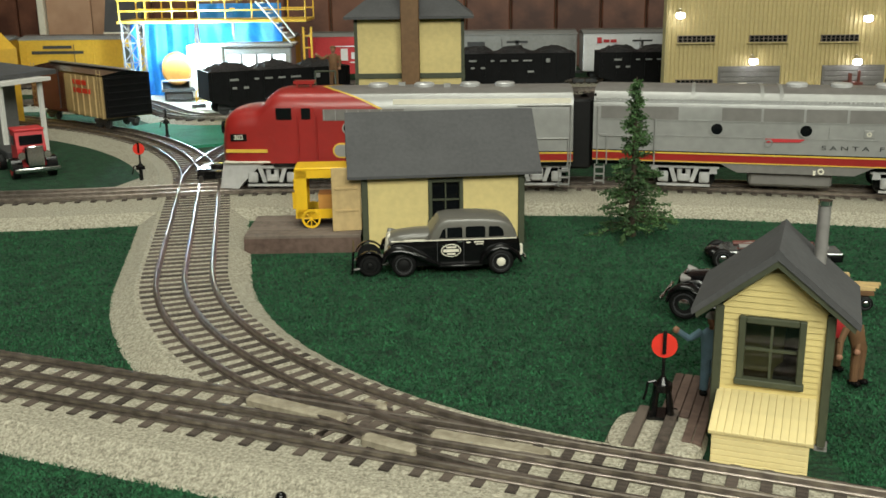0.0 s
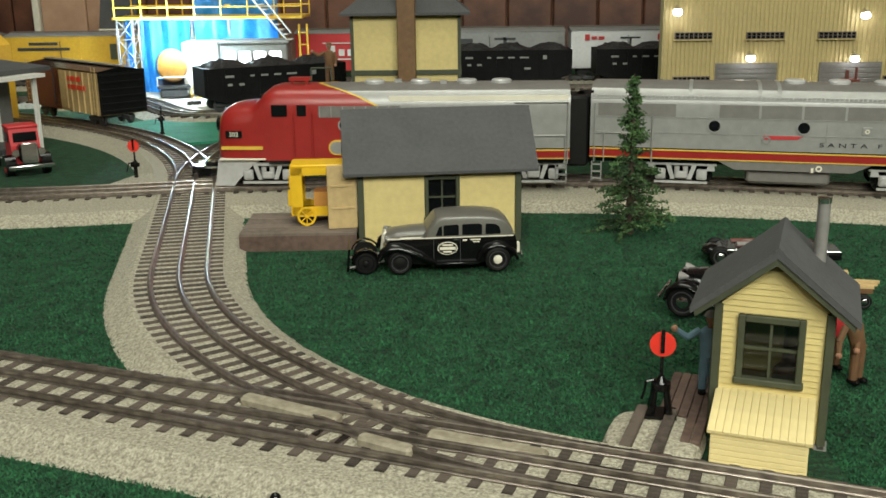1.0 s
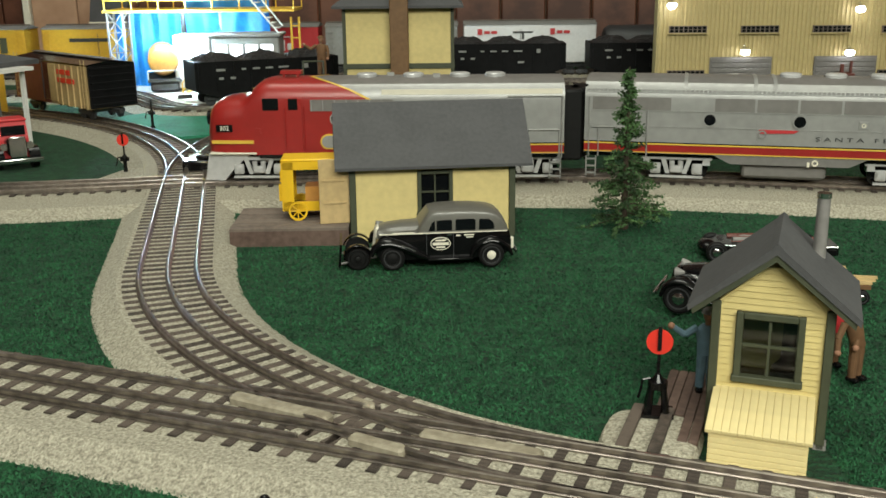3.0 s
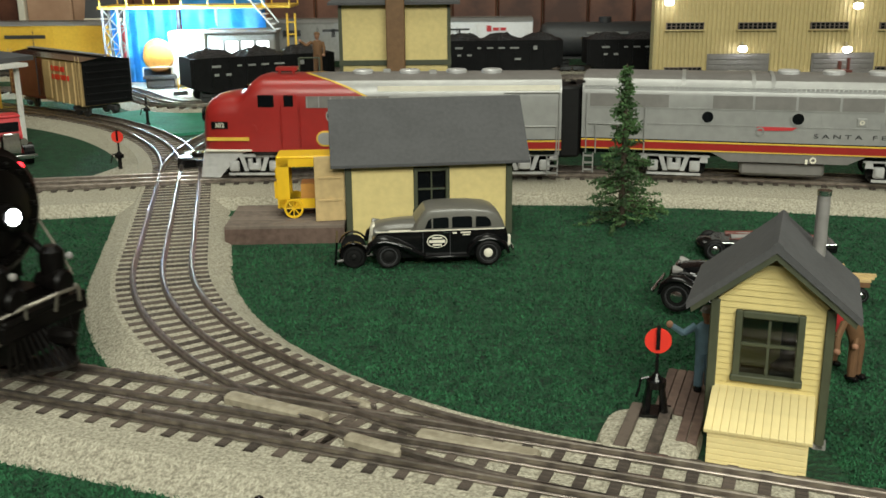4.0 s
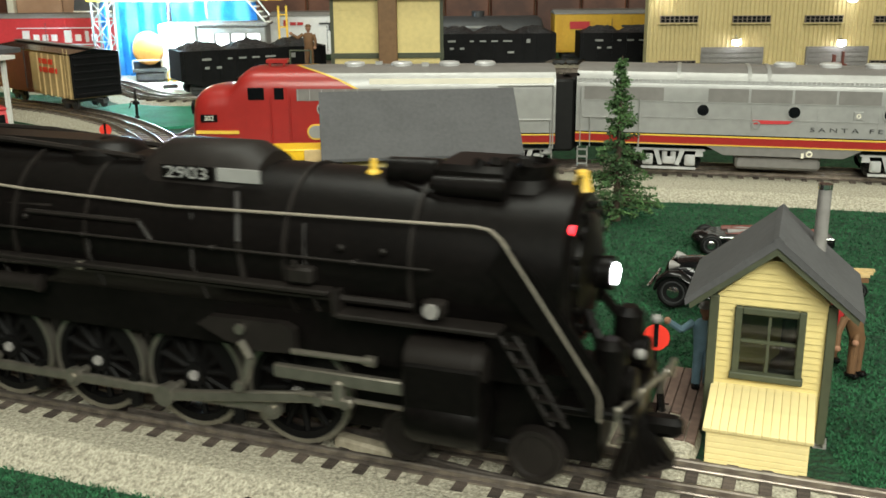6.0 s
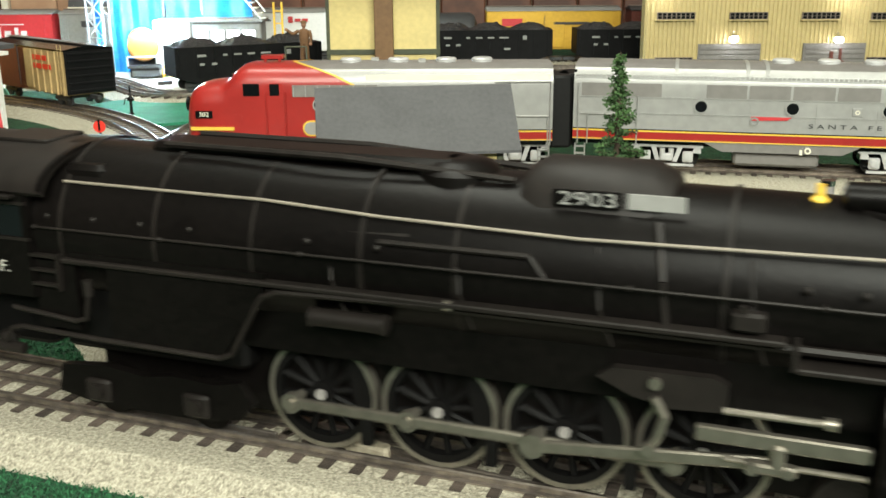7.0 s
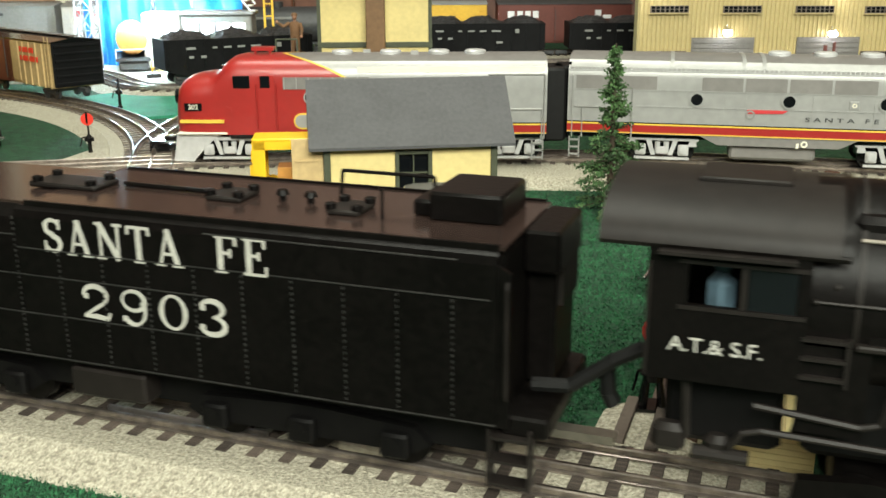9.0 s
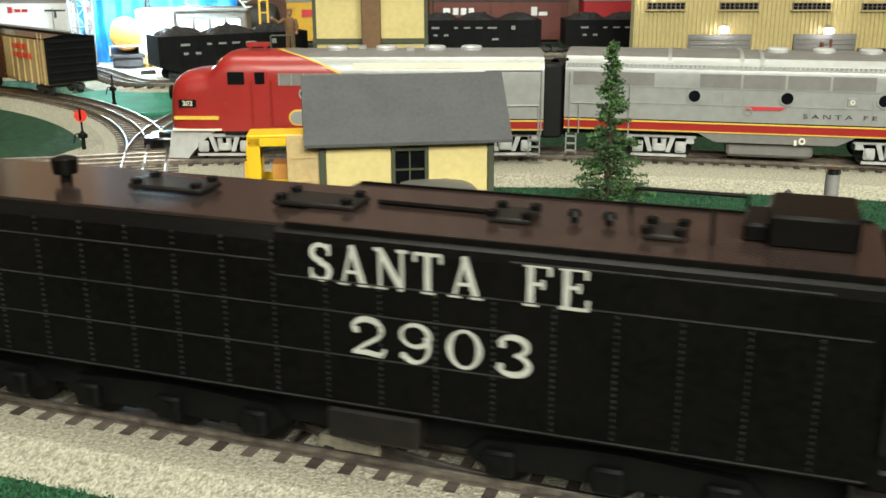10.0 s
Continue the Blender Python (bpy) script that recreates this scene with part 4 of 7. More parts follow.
def diesel_b():
    t = thing("diesel_booster_unit", pose(0.122, 0.864, RAIL_TOP, 0, 0, -13.5), "silver cabless diesel booster unit with red and yellow band", "locomotive")
    L, TOP = 0.318, 0.0855
    rows = shell(0, L, lambda x: 0.033, lambda x: TOP, 0.0235, None, None, 30)
    n = len(rows[0])
    part("body_side", strip(rows, 0, 30, 0, 10), SILVER, t)
    part("body_side", strip(rows, 0, 30, n - 10, n), SILVER, t)
    part("roof", strip(rows, 0, 30, 9, n - 9), SILVER_ROOF, t)
    for x in (0.001, L - 0.001):
        part("end_wall", Mesh().box(x, 0, 0.048, 0.002, 0.062, 0.064), BLACK, t, smooth=False)
    part("diaphragm", Mesh().box(-0.008, 0, 0.045, 0.016, 0.036, 0.060, 0.002), TYRE, t)
    bead = Mesh()
    for i in range(90):
        bead.box(0.003 + i * 0.0035, -0.0325, 0.0758, 0.0024, 0.0016, 0.0020)
    tagged(part("rivet_row", bead, SILVER, t, smooth=False), kind="stuff")
    part("gutter", Mesh().box(L / 2, -0.0322, 0.0742, L, 0.0016, 0.0012), TRUCKSILVER, t, smooth=False)
    side_trim(t, 0.0, L)
    part("lower_skirt", Mesh().prism([(0.106, 0.0235), (0.226, 0.0235), (0.212, 0.0165), (0.120, 0.0165)], "y", -0.0325, 0.0325), SILVER_ROOF, t, smooth=False)
    part("fuel_tank", Mesh().box(0.163, -0.012, 0.0105, 0.066, 0.03, 0.012, 0.002), SILVER_ROOF, t)
    part("frame", Mesh().box(L / 2, 0, 0.0215, L - 0.01, 0.056, 0.004), BLACK, t, smooth=False)
    for x in (0.102, 0.172, 0.243):
        porthole(t, x, 0.0525)
    sq = part("vent_box", Mesh().box(0.220, -0.0331, 0.0510, 0.0075, 0.0012, 0.0065, 0.0004), SILVER, t, smooth=False)
    part("dial", Mesh().ring((0.220, 0, 0.0510), 0.0018, 0.0010, -0.0342, -0.0330, 14), CREAM, sq)
    for z in (0.0590, 0.0460):
        part("panel_seam", Mesh().box(L / 2, -0.0332, z, L - 0.01, 0.0006, 0.0007), SILVER, t, smooth=False)
    for x in (0.052, 0.124, 0.140, 0.190, 0.235, 0.262):
        part("panel_seam", Mesh().box(x, -0.0332, 0.043, 0.0006, 0.0005, 0.026), SILVER, t, smooth=False)
    for i in range(9):
        if i in (2, 7):
            continue
        part("filter_panel", Mesh().box(0.022 + i * 0.033, -0.0330, 0.0645, 0.031, 0.0008, 0.0110), SILVER_ROOF, t, smooth=False)
    part("herald", Mesh().prism([(0.141, 0.0425), (0.168, 0.0432), (0.172, 0.0457), (0.141, 0.0457)], "y", -0.0338, -0.0329), COLARED, t, "red wing-shaped herald", smooth=False)
    part("herald_ring", Mesh().ring((0.1435, 0, 0.0418), 0.0036, 0.0022, -0.0340, -0.0329, 18), CARGREY, t)
    text("lettering", "S A N T A   F E", 0.0048, CARDARK, t, pose(0.212, -0.0333, 0.0390), 0.054)
    part("hand_rail", Mesh().tube([(0.006, -0.0345, 0.045), (0.040, -0.0345, 0.045)], 0.0005), SILVER, t)
    part("hand_rail", Mesh().tube([(0.004, -0.0345, 0.020), (0.004, -0.0345, 0.070)], 0.0005), SILVER, t)
    part("hand_rail", Mesh().tube([(0.052, -0.0345, 0.020), (0.052, -0.0345, 0.060)], 0.0006), SILVER, t)
    part("hand_rail", Mesh().tube([(0.012, -0.0345, 0.020), (0.012, -0.0345, 0.045)], 0.0005), SILVER, t)
    steps = Mesh()
    for z in (0.005, 0.011, 0.017):
        steps.box(0.006, -0.031, z, 0.009, 0.003, 0.0012)
    part("step", steps.box(0.002, -0.031, 0.011, 0.001, 0.003, 0.017).box(0.010, -0.031, 0.011, 0.001, 0.003, 0.017), SILVER, t, smooth=False)
    part("valve", Mesh().ring((0.186, 0, 0.0195), 0.0026, 0.0014, -0.0340, -0.0322, 14).box(0.181, -0.033, 0.0180, 0.002, 0.001, 0.004), CREAM, t)
    truck(t, 0.077)
    truck(t, 0.254)
    roof_fans(t, (0.165, 0.20, 0.235, 0.27, 0.30), TOP - 0.0008)
    for x in (0.03, 0.08, 0.135, 0.15):
        part("roof_rib", Mesh()._poly([[Vector((p.x + x, p.y * 1.01, p.z + 0.0006)) for p in rows[0][8:n - 8]], [Vector((p.x + x + 0.003, p.y * 1.01, p.z + 0.0006)) for p in rows[0][8:n - 8]]], cap=False, loop=False), SILVER, t)


# ---- background ----
def hopper(name, m, label, L=0.19, group="hopper cars"):
    t = thing(name, m, label, "hopper car", group)
    part("body", Mesh().prism([(-L / 2, 0.020), (-L / 2 + 0.035, 0.010), (L / 2 - 0.035, 0.010), (L / 2, 0.020), (L / 2, 0.058), (-L / 2, 0.058)], "y", -0.030, 0.030), HOPPERBLACK, t, smooth=False)
    for k in range(9):
        x = -L / 2 + 0.006 + k * (L - 0.012) / 8
        part("rib", Mesh().box(x, -0.0308, 0.039, 0.003, 0.002, 0.036), HOPPERBLACK, t, smooth=False)
    heap = Mesh()
    nx, ny = 34, 10
    grid = []
    for i in range(nx + 1):
        grid.append([Vector((-L / 2 + 0.003 + (L - 0.006) * i / nx, -0.028 + 0.056 * j / ny, 0.056 + (0.012 * abs(math.sin(3 * math.pi * i / nx)) ** 0.7 + 0.004 * noise.noise(Vector((i * 0.9, j * 0.9, L * 50)))) * math.sin(math.pi * min(max(j / ny, 0.02), 0.98)) ** 0.6)) for j in range(ny + 1)])
    heap._poly(grid, cap=False, loop=False)
    part("coal_load", heap, COAL, t, "heaped black coal", smooth=False)
    for x, z, w, h in ((-0.066, 0.047, 0.012, 0.003), (-0.035, 0.047, 0.006, 0.0024), (-0.018, 0.047, 0.010, 0.0024), (0.0, 0.047, 0.010, 0.0024), (0.02, 0.047, 0.014, 0.0024), (0.052, 0.047, 0.006, 0.006), (-0.066, 0.036, 0.006, 0.003), (-0.05, 0.036, 0.007, 0.003), (0.025, 0.030, 0.01, 0.003)):
        part("lettering_bar", Mesh().box(x, -0.0320, z, w, 0.0006, h), CARGREY, t, smooth=False)
    car_trucks(t, L)
    return t


def car_trucks(t, L):
    for x in (-L / 2 + 0.032, L / 2 - 0.032):
        b = part("truck", Mesh().box(x, -0.021, 0.009, 0.034, 0.003, 0.005, 0.001).box(x, 0.021, 0.009, 0.034, 0.003, 0.005, 0.001).box(x, 0, 0.011, 0.008, 0.044, 0.006), CARDARK, t)
        for dx in (-0.011, 0.011):
            for s in (-1, 1):
                part("wheel", Mesh().cyl((x + dx, s * 0.0195, 0.0080), (x + dx, s * 0.0165, 0.0080), 0.0080, seg=14), CARDARK, b)
    for s in (-1, 1):
        part("coupler", Mesh().box(s * (L / 2 + 0.008), 0, 0.012, 0.018, 0.005, 0.005), CARDARK, t, smooth=False)


def boxcar(m, label, mat, marks=(), L=0.250, roofmat=None, group="moving freight cars", top=0.078, tank=False):
    """A freight car, its middle at the origin; marks: bars and shapes (x, z, w, h, material)."""
    t = thing("freight_car", m, label, "freight car", group)
    if tank:
        part("tank", Mesh().lathe((-L / 2, 0, 0.046), (1, 0, 0), [(0, 0.012), (0.004, 0.024), (0.012, 0.029), (L - 0.012, 0.029), (L - 0.004, 0.024), (L, 0.012)], 28), mat, t)
        part("dome", Mesh().cyl((0, 0, 0.070), (0, 0, 0.083), 0.011, seg=20), mat, t)
        part("walkway", Mesh().box(0, 0, 0.0165, L, 0.056, 0.003), CARDARK, t, smooth=False)
    else:
        part("body", Mesh().box(0, 0, (top + 0.015) / 2, L, 0.060, top - 0.015, 0.001), mat, t, smooth=False)
        part("roof", Mesh().prism([(-0.031, top), (0.031, top), (0.031, top + 0.0015), (0, top + 0.006), (-0.031, top + 0.0015)], "x", -L / 2 - 0.001, L / 2 + 0.001), roofmat or CARGREY, t, smooth=False)
        part("roof_walk", Mesh().box(0, 0, top + 0.007, L, 0.010, 0.0012), GREYWOOD, t, smooth=False)
        door = part("door", Mesh().box(0, -0.0308, (top + 0.017) / 2, 0.036, 0.0016, top - 0.020, 0.0005), mat, t, smooth=False)
        part("door_bar", Mesh().box(-0.016, -0.0320, 0.045, 0.001, 0.001, 0.05), CARDARK, door, smooth=False)
        for s in (-1, 1):
            lad = Mesh().box(s * (L / 2 - 0.004), -0.0312, 0.045, 0.0008, 0.001, 0.056).box(s * (L / 2 - 0.013), -0.0312, 0.045, 0.0008, 0.001, 0.056)
            for k in range(7):
                lad.box(s * (L / 2 - 0.0085), -0.0312, 0.020 + k * 0.008, 0.009, 0.001, 0.0008)
            part("ladder", lad, mat, t, smooth=False)
    for x, z, w, h, mm in marks:
        part("lettering_bar", Mesh().box(x, -0.0314, z, w, 0.0007, h), mm, t, smooth=False)
    car_trucks(t, L)
    return t


def yard_tower():
    t = thing("yard_tower", pose(-0.123, 1.2, 0), "tall yellow clapboard tower house with grey hipped roof", "tower")
    W, D = 0.128, 0.11
    for z0, z1, nm in ((0.0, 0.071, "lower_storey"), (0.0755, 0.141, "upper_storey")):
        m = Mesh()
        n = int((z1 - z0) / 0.003)
        for i in range(n):
            a = z0 + i * (z1 - z0) / n
            b = z0 + (i + 1) * (z1 - z0) / n
            m._poly([[(x, D, a), (x, -0.0006, a), (x, 0, b), (x, D, b)] for x in (0, W)])
        part(nm, m, YELLOW, t, smooth=False)
    part("belt_course", Mesh().box(W / 2, D / 2, 0.0733, W + 0.005, D + 0.005, 0.006), GREEN_TRIM, t, smooth=False)
    for x in (0, W):
        part("corner_board", Mesh().box(x, 0, 0.07, 0.004, 0.004, 0.14), GREEN_TRIM, t, smooth=False)
    part("end_windows", Mesh().box(-0.0012, 0.03, 0.115, 0.002, 0.03, 0.04).box(-0.0012, 0.075, 0.115, 0.002, 0.03, 0.04), WHITE, t, smooth=False)
    part("roof", Mesh()._poly([[(-0.013, -0.013, 0.1405), (W + 0.013, -0.013, 0.1405), (W + 0.013, D + 0.013, 0.1405), (-0.013, D + 0.013, 0.1405)], [(-0.013, -0.013, 0.1435), (W + 0.013, -0.013, 0.1435), (W + 0.013, D + 0.013, 0.1435), (-0.013, D + 0.013, 0.1435)], [(0.04, 0.05, 0.185), (W - 0.04, 0.05, 0.185), (W - 0.04, 0.06, 0.185), (0.04, 0.06, 0.185)]]), ROOF, t, smooth=False)
    part("chimney", Mesh().box(0.0655, -0.009, 0.10, 0.0215, 0.018, 0.20, 0.0008), BROWN, t, "plain brown chimney shaft", smooth=False)


def warehouse():
    t = thing("warehouse", pose(0.288, 1.40, 0), "large tan ribbed-metal warehouse with grey shutters and lamps", "warehouse")
    W, D, Hh = 0.62, 0.022, 0.23
    part("wall", Mesh().box(W / 2, D / 2 + 0.002, Hh / 2, W, D, Hh), CORRUGATED, t, smooth=False)
    rib = None
    for i in range(104):
        x = 0.003 + i * 0.00595
        if rib is None:
            rib = part("rib", Mesh().prism([(-0.0016, 0.002), (-0.0008, 0.0002), (0.0008, 0.0002), (0.0016, 0.002)], "z", 0, Hh), CORRUGATED, t, smooth=False, at=pose(x, 0, 0))
        else:
            again("rib", rib, t, pose(x, 0, 0))
    part("roof", Mesh().box(W / 2, D / 2, Hh + 0.003, W + 0.02, D + 0.02, 0.006), ROOF, t, smooth=False)
    for x, z in ((0.042, 0.100), (0.141, 0.0995), (0.240, 0.099), (0.335, 0.098), (0.042, 0.0395), (0.335, 0.038)):
        fr = part("window", Mesh().box(x, -0.0004, z, 0.052, 0.0030, 0.0095), GREYWOOD, t, "low dark strip window", smooth=False)
        for k in range(8):
            for r in (-1, 1):
                part("pane", Mesh().box(x - 0.0222 + k * 0.00635, -0.0018, z + r * 0.0021, 0.0048, 0.001, 0.0034), DARK_GLASS, fr, smooth=False)
        part("sill", Mesh().box(x, -0.002, z - 0.0056, 0.056, 0.004, 0.0014), CORRUGATED, fr, smooth=False)
    for x in (0.1175, 0.2625):
        dr = part("shutter", Mesh().box(x, -0.0002, 0.031, 0.086, 0.003, 0.062), GREYDOOR, t, "grey horizontal-slat roller door", smooth=False)
        for k in range(9):
            part("slat", Mesh().box(x, -0.0022, 0.0035 + k * 0.0067, 0.082, 0.0014, 0.0056, 0.0005), GREYDOOR, dr, smooth=False)
    for x, z in ((0.0155, 0.1335), (0.119, 0.0705), (0.262, 0.0685), (0.271, 0.1265), (0.19, 0.032)):
        lamp = part("wall_lamp", Mesh().tube([(x, 0, z + 0.006), (x, -0.010, z + 0.008), (x, -0.013, z + 0.004)], 0.0009).lathe((x, -0.013, z + 0.005), (0, -0.25, -1), [(0, 0.002), (0.003, 0.0065), (0.0034, 0.0070)], 16), CHROME, t)
        # Bulb drawn oversize: the glare around it is put into its shape.
        part("bulb", Mesh().ball((x, -0.0150, z - 0.001), 0.0056, (1.15, 1, 0.8)), LAMPGLOW, lamp)
    part("door_sign", Mesh().box(0.108, -0.006, 0.034, 0.012, 0.001, 0.011), CREAM, t, smooth=False)
    dz = Mesh().box(0.252, -0.03, 0.030, 0.02, 0.02, 0.024).box(0.246, -0.034, 0.046, 0.004, 0.004, 0.016).box(0.258, -0.034, 0.048, 0.003, 0.003, 0.020)
    tagged(part("red_loading_gear", dz, CARBROWN, None, smooth=False, at=pose(0.288, 1.40, 0)), "dark red loading gear before the grey shutter", "machine")


def service_area():
    """Lit gantry with yellow railings, lattice leg, blue tarpaulins and a cabin."""
    t = thing("service_gantry", pose(-0.525, 1.56, 0), "yellow-railed service gantry with grey lattice leg and stairs", "gantry")
    part("deck", Mesh().box(0.146, 0.03, 0.1255, 0.292, 0.09, 0.004), YRAIL, t, smooth=False)
    for y in (-0.014, 0.074):
        for k in range(8):
            part("post", Mesh().cyl((0.004 + k * 0.041, y, 0.127), (0.004 + k * 0.041, y, 0.159), 0.0011, seg=8), YRAIL, t)
        for z in (0.142, 0.158):
            part("handrail", Mesh().cyl((0.002, y, z), (0.292, y, z), 0.0011, seg=8), YRAIL, t)
    for y in (-0.012, 0.02):
        leg = Mesh()
        for x in (0.006, 0.030):
            leg.box(x, y, 0.062, 0.0026, 0.0026, 0.124)
        for k in range(4):
            z = 0.004 + k * 0.030
            leg.cyl((0.006, y, z), (0.030, y, z + 0.03), 0.0010, seg=6).cyl((0.030, y, z), (0.006, y, z + 0.03), 0.0010, seg=6).cyl((0.006, y, z), (0.030, y, z), 0.001, seg=6)
        part("lattice_leg", leg, GREYSTEEL, t)
    st = Mesh()
    for k in range(9):
        st.box(0.222 + k * 0.006, -0.005, 0.152 - k * 0.0075, 0.008, 0.022, 0.0016)
    part("stairs", st.cyl((0.222, -0.016, 0.170), (0.274, -0.016, 0.102), 0.0012, seg=8).cyl((0.216, -0.016, 0.155), (0.27, -0.016, 0.088), 0.0014, seg=8), WHITE, t)
    end = Mesh()
    for x in (0.286, 0.298):
        end.box(x, -0.01, 0.06, 0.003, 0.003, 0.11)
    for k in range(5):
        end.box(0.292, -0.01, 0.03 + k * 0.018, 0.012, 0.002, 0.002)
    part("ladder", end, YRAIL, t, smooth=False)
    for x in (0.10, 0.16, 0.22):
        part("far_leg", Mesh().box(x, 0.072, 0.062, 0.004, 0.004, 0.124), GREYSTEEL, t, smooth=False)

    def tarp(x0, x1, y, z0, z1, label, lean=0.0):
        m = Mesh()
        rows = []
        for i in range(25):
            k = i / 24
            rows.append([Vector((x0 + (x1 - x0) * k, y + 0.004 * math.sin(k * 19) + 0.003 * math.sin(k * 7 + j), z0 + (z1 - z0) * j / 6)) for j in range(7)])
        m._poly(rows, cap=False, loop=False)
        bmesh.ops.solidify(m.bm, geom=m.bm.faces[:], thickness=0.001)
        tagged(part("blue_tarpaulin", m, BLUE), label, "tarpaulin", "tarpaulins")

    tarp(-0.507, -0.425, 1.618, 0.0055, 0.123, "bright blue tarpaulin hung under the gantry")
    tarp(-0.42, -0.285, 1.628, 0.05, 0.15, "blue tarpaulin stretched behind the cabin")
    tarp(-0.509, -0.500, 1.56, 0.0055, 0.122, "narrow blue tarpaulin strip beside the lattice leg")
    c = thing("lit_cabin", pose(-0.420, 1.545, 0.005), "grey cabin with glowing white windows under the gantry", "cabin")
    # Plain white block stands where glare washes the cabin out.
    part("cabin_end", Mesh().box(0.028, 0.02, 0.045, 0.056, 0.05, 0.080, 0.002), WHITE, c, "white block standing in for the overexposed glow", smooth=False)
    part("cabin_side", Mesh().box(0.110, 0.02, 0.045, 0.104, 0.046, 0.072, 0.002), CARGREY, c, smooth=False)
    part("cabin_roof", Mesh().box(0.110, 0.02, 0.084, 0.112, 0.054, 0.005, 0.0015), GREYSTEEL, c, smooth=False)
    for k in range(4):
        part("lit_window", Mesh().box(0.073 + k * 0.0235, -0.0034, 0.058, 0.0185, 0.0014, 0.024, 0.001), WINDOWGLOW, c, smooth=False)
    s = thing("yellow_steps", pose(-0.385, 1.47, 0.0), "small yellow steps with handrails before the cabin", "steps")
    for k in range(4):
        part("tread", Mesh().box(0.004 * k, 0.0, 0.006 + k * 0.007, 0.008, 0.018, 0.0015), YRAIL, s, smooth=False)
    part("handrail", Mesh().tube([(-0.004, -0.009, 0.004), (-0.004, -0.009, 0.026), (0.014, -0.009, 0.05), (0.014, -0.009, 0.026)], 0.001).tube([(-0.004, -0.009, 0.014), (0.014, -0.009, 0.038)], 0.001), YRAIL, s)
    # tank car seen end-on
    k = thing("tank_car", pose(-0.445, 1.57, 0.005, 0, 0, 106), "orange tank car seen end-on on the service track", "tank car")
    part("tank", Mesh().lathe((-0.05, 0, 0.048), (1, 0, 0), [(0, 0.010), (0.003, 0.019), (0.008, 0.0225), (0.1, 0.0225)], 28), ORANGE, k)
    part("frame", Mesh().box(0, 0, 0.019, 0.104, 0.05, 0.005), CARDARK, k, smooth=False)
    part("end_rail", Mesh().tube([(-0.052, -0.024, 0.021), (-0.052, -0.024, 0.034), (-0.052, 0.024, 0.034), (-0.052, 0.024, 0.021)], 0.001), WHITE, k)
    for x in (-0.035, 0.03):
        part("truck", Mesh().box(x, 0, 0.009, 0.03, 0.042, 0.012, 0.002), CARDARK, k, smooth=False)
    # turf mat around the service track
    m = Mesh()
    pts = [(-0.335 + 0.105 * math.cos(a), 1.235 + 0.115 * math.sin(a)) for a in np.linspace(0, 2 * math.pi, 40)[:-1]]
    m.prism(pts, "z", 0.0, 0.003)
    tagged(part("turf_mat", m, TEAL, smooth=False), "lighter green turf patch between the tracks", "turf", kind="structure")
    # dark-roofed house far behind
    h = thing("distant_house", pose(-0.648, 1.95, 0) @ Matrix.Diagonal((0.42, 0.5, 1, 1)), "house with dark roof and white eaves far behind", "house")
    part("wall", Mesh().box(0, 0.03, 0.045, 0.15, 0.08, 0.09), GREYHOUSE, h, smooth=False)
    part("roof", Mesh().prism([(-0.02, 0.09), (0.085, 0.09), (0.032, 0.155)], "x", -0.085, 0.085), ROOF, h, smooth=False)
    part("eave_board", Mesh().box(0, -0.021, 0.088, 0.172, 0.002, 0.006), CREAM, h, smooth=False)


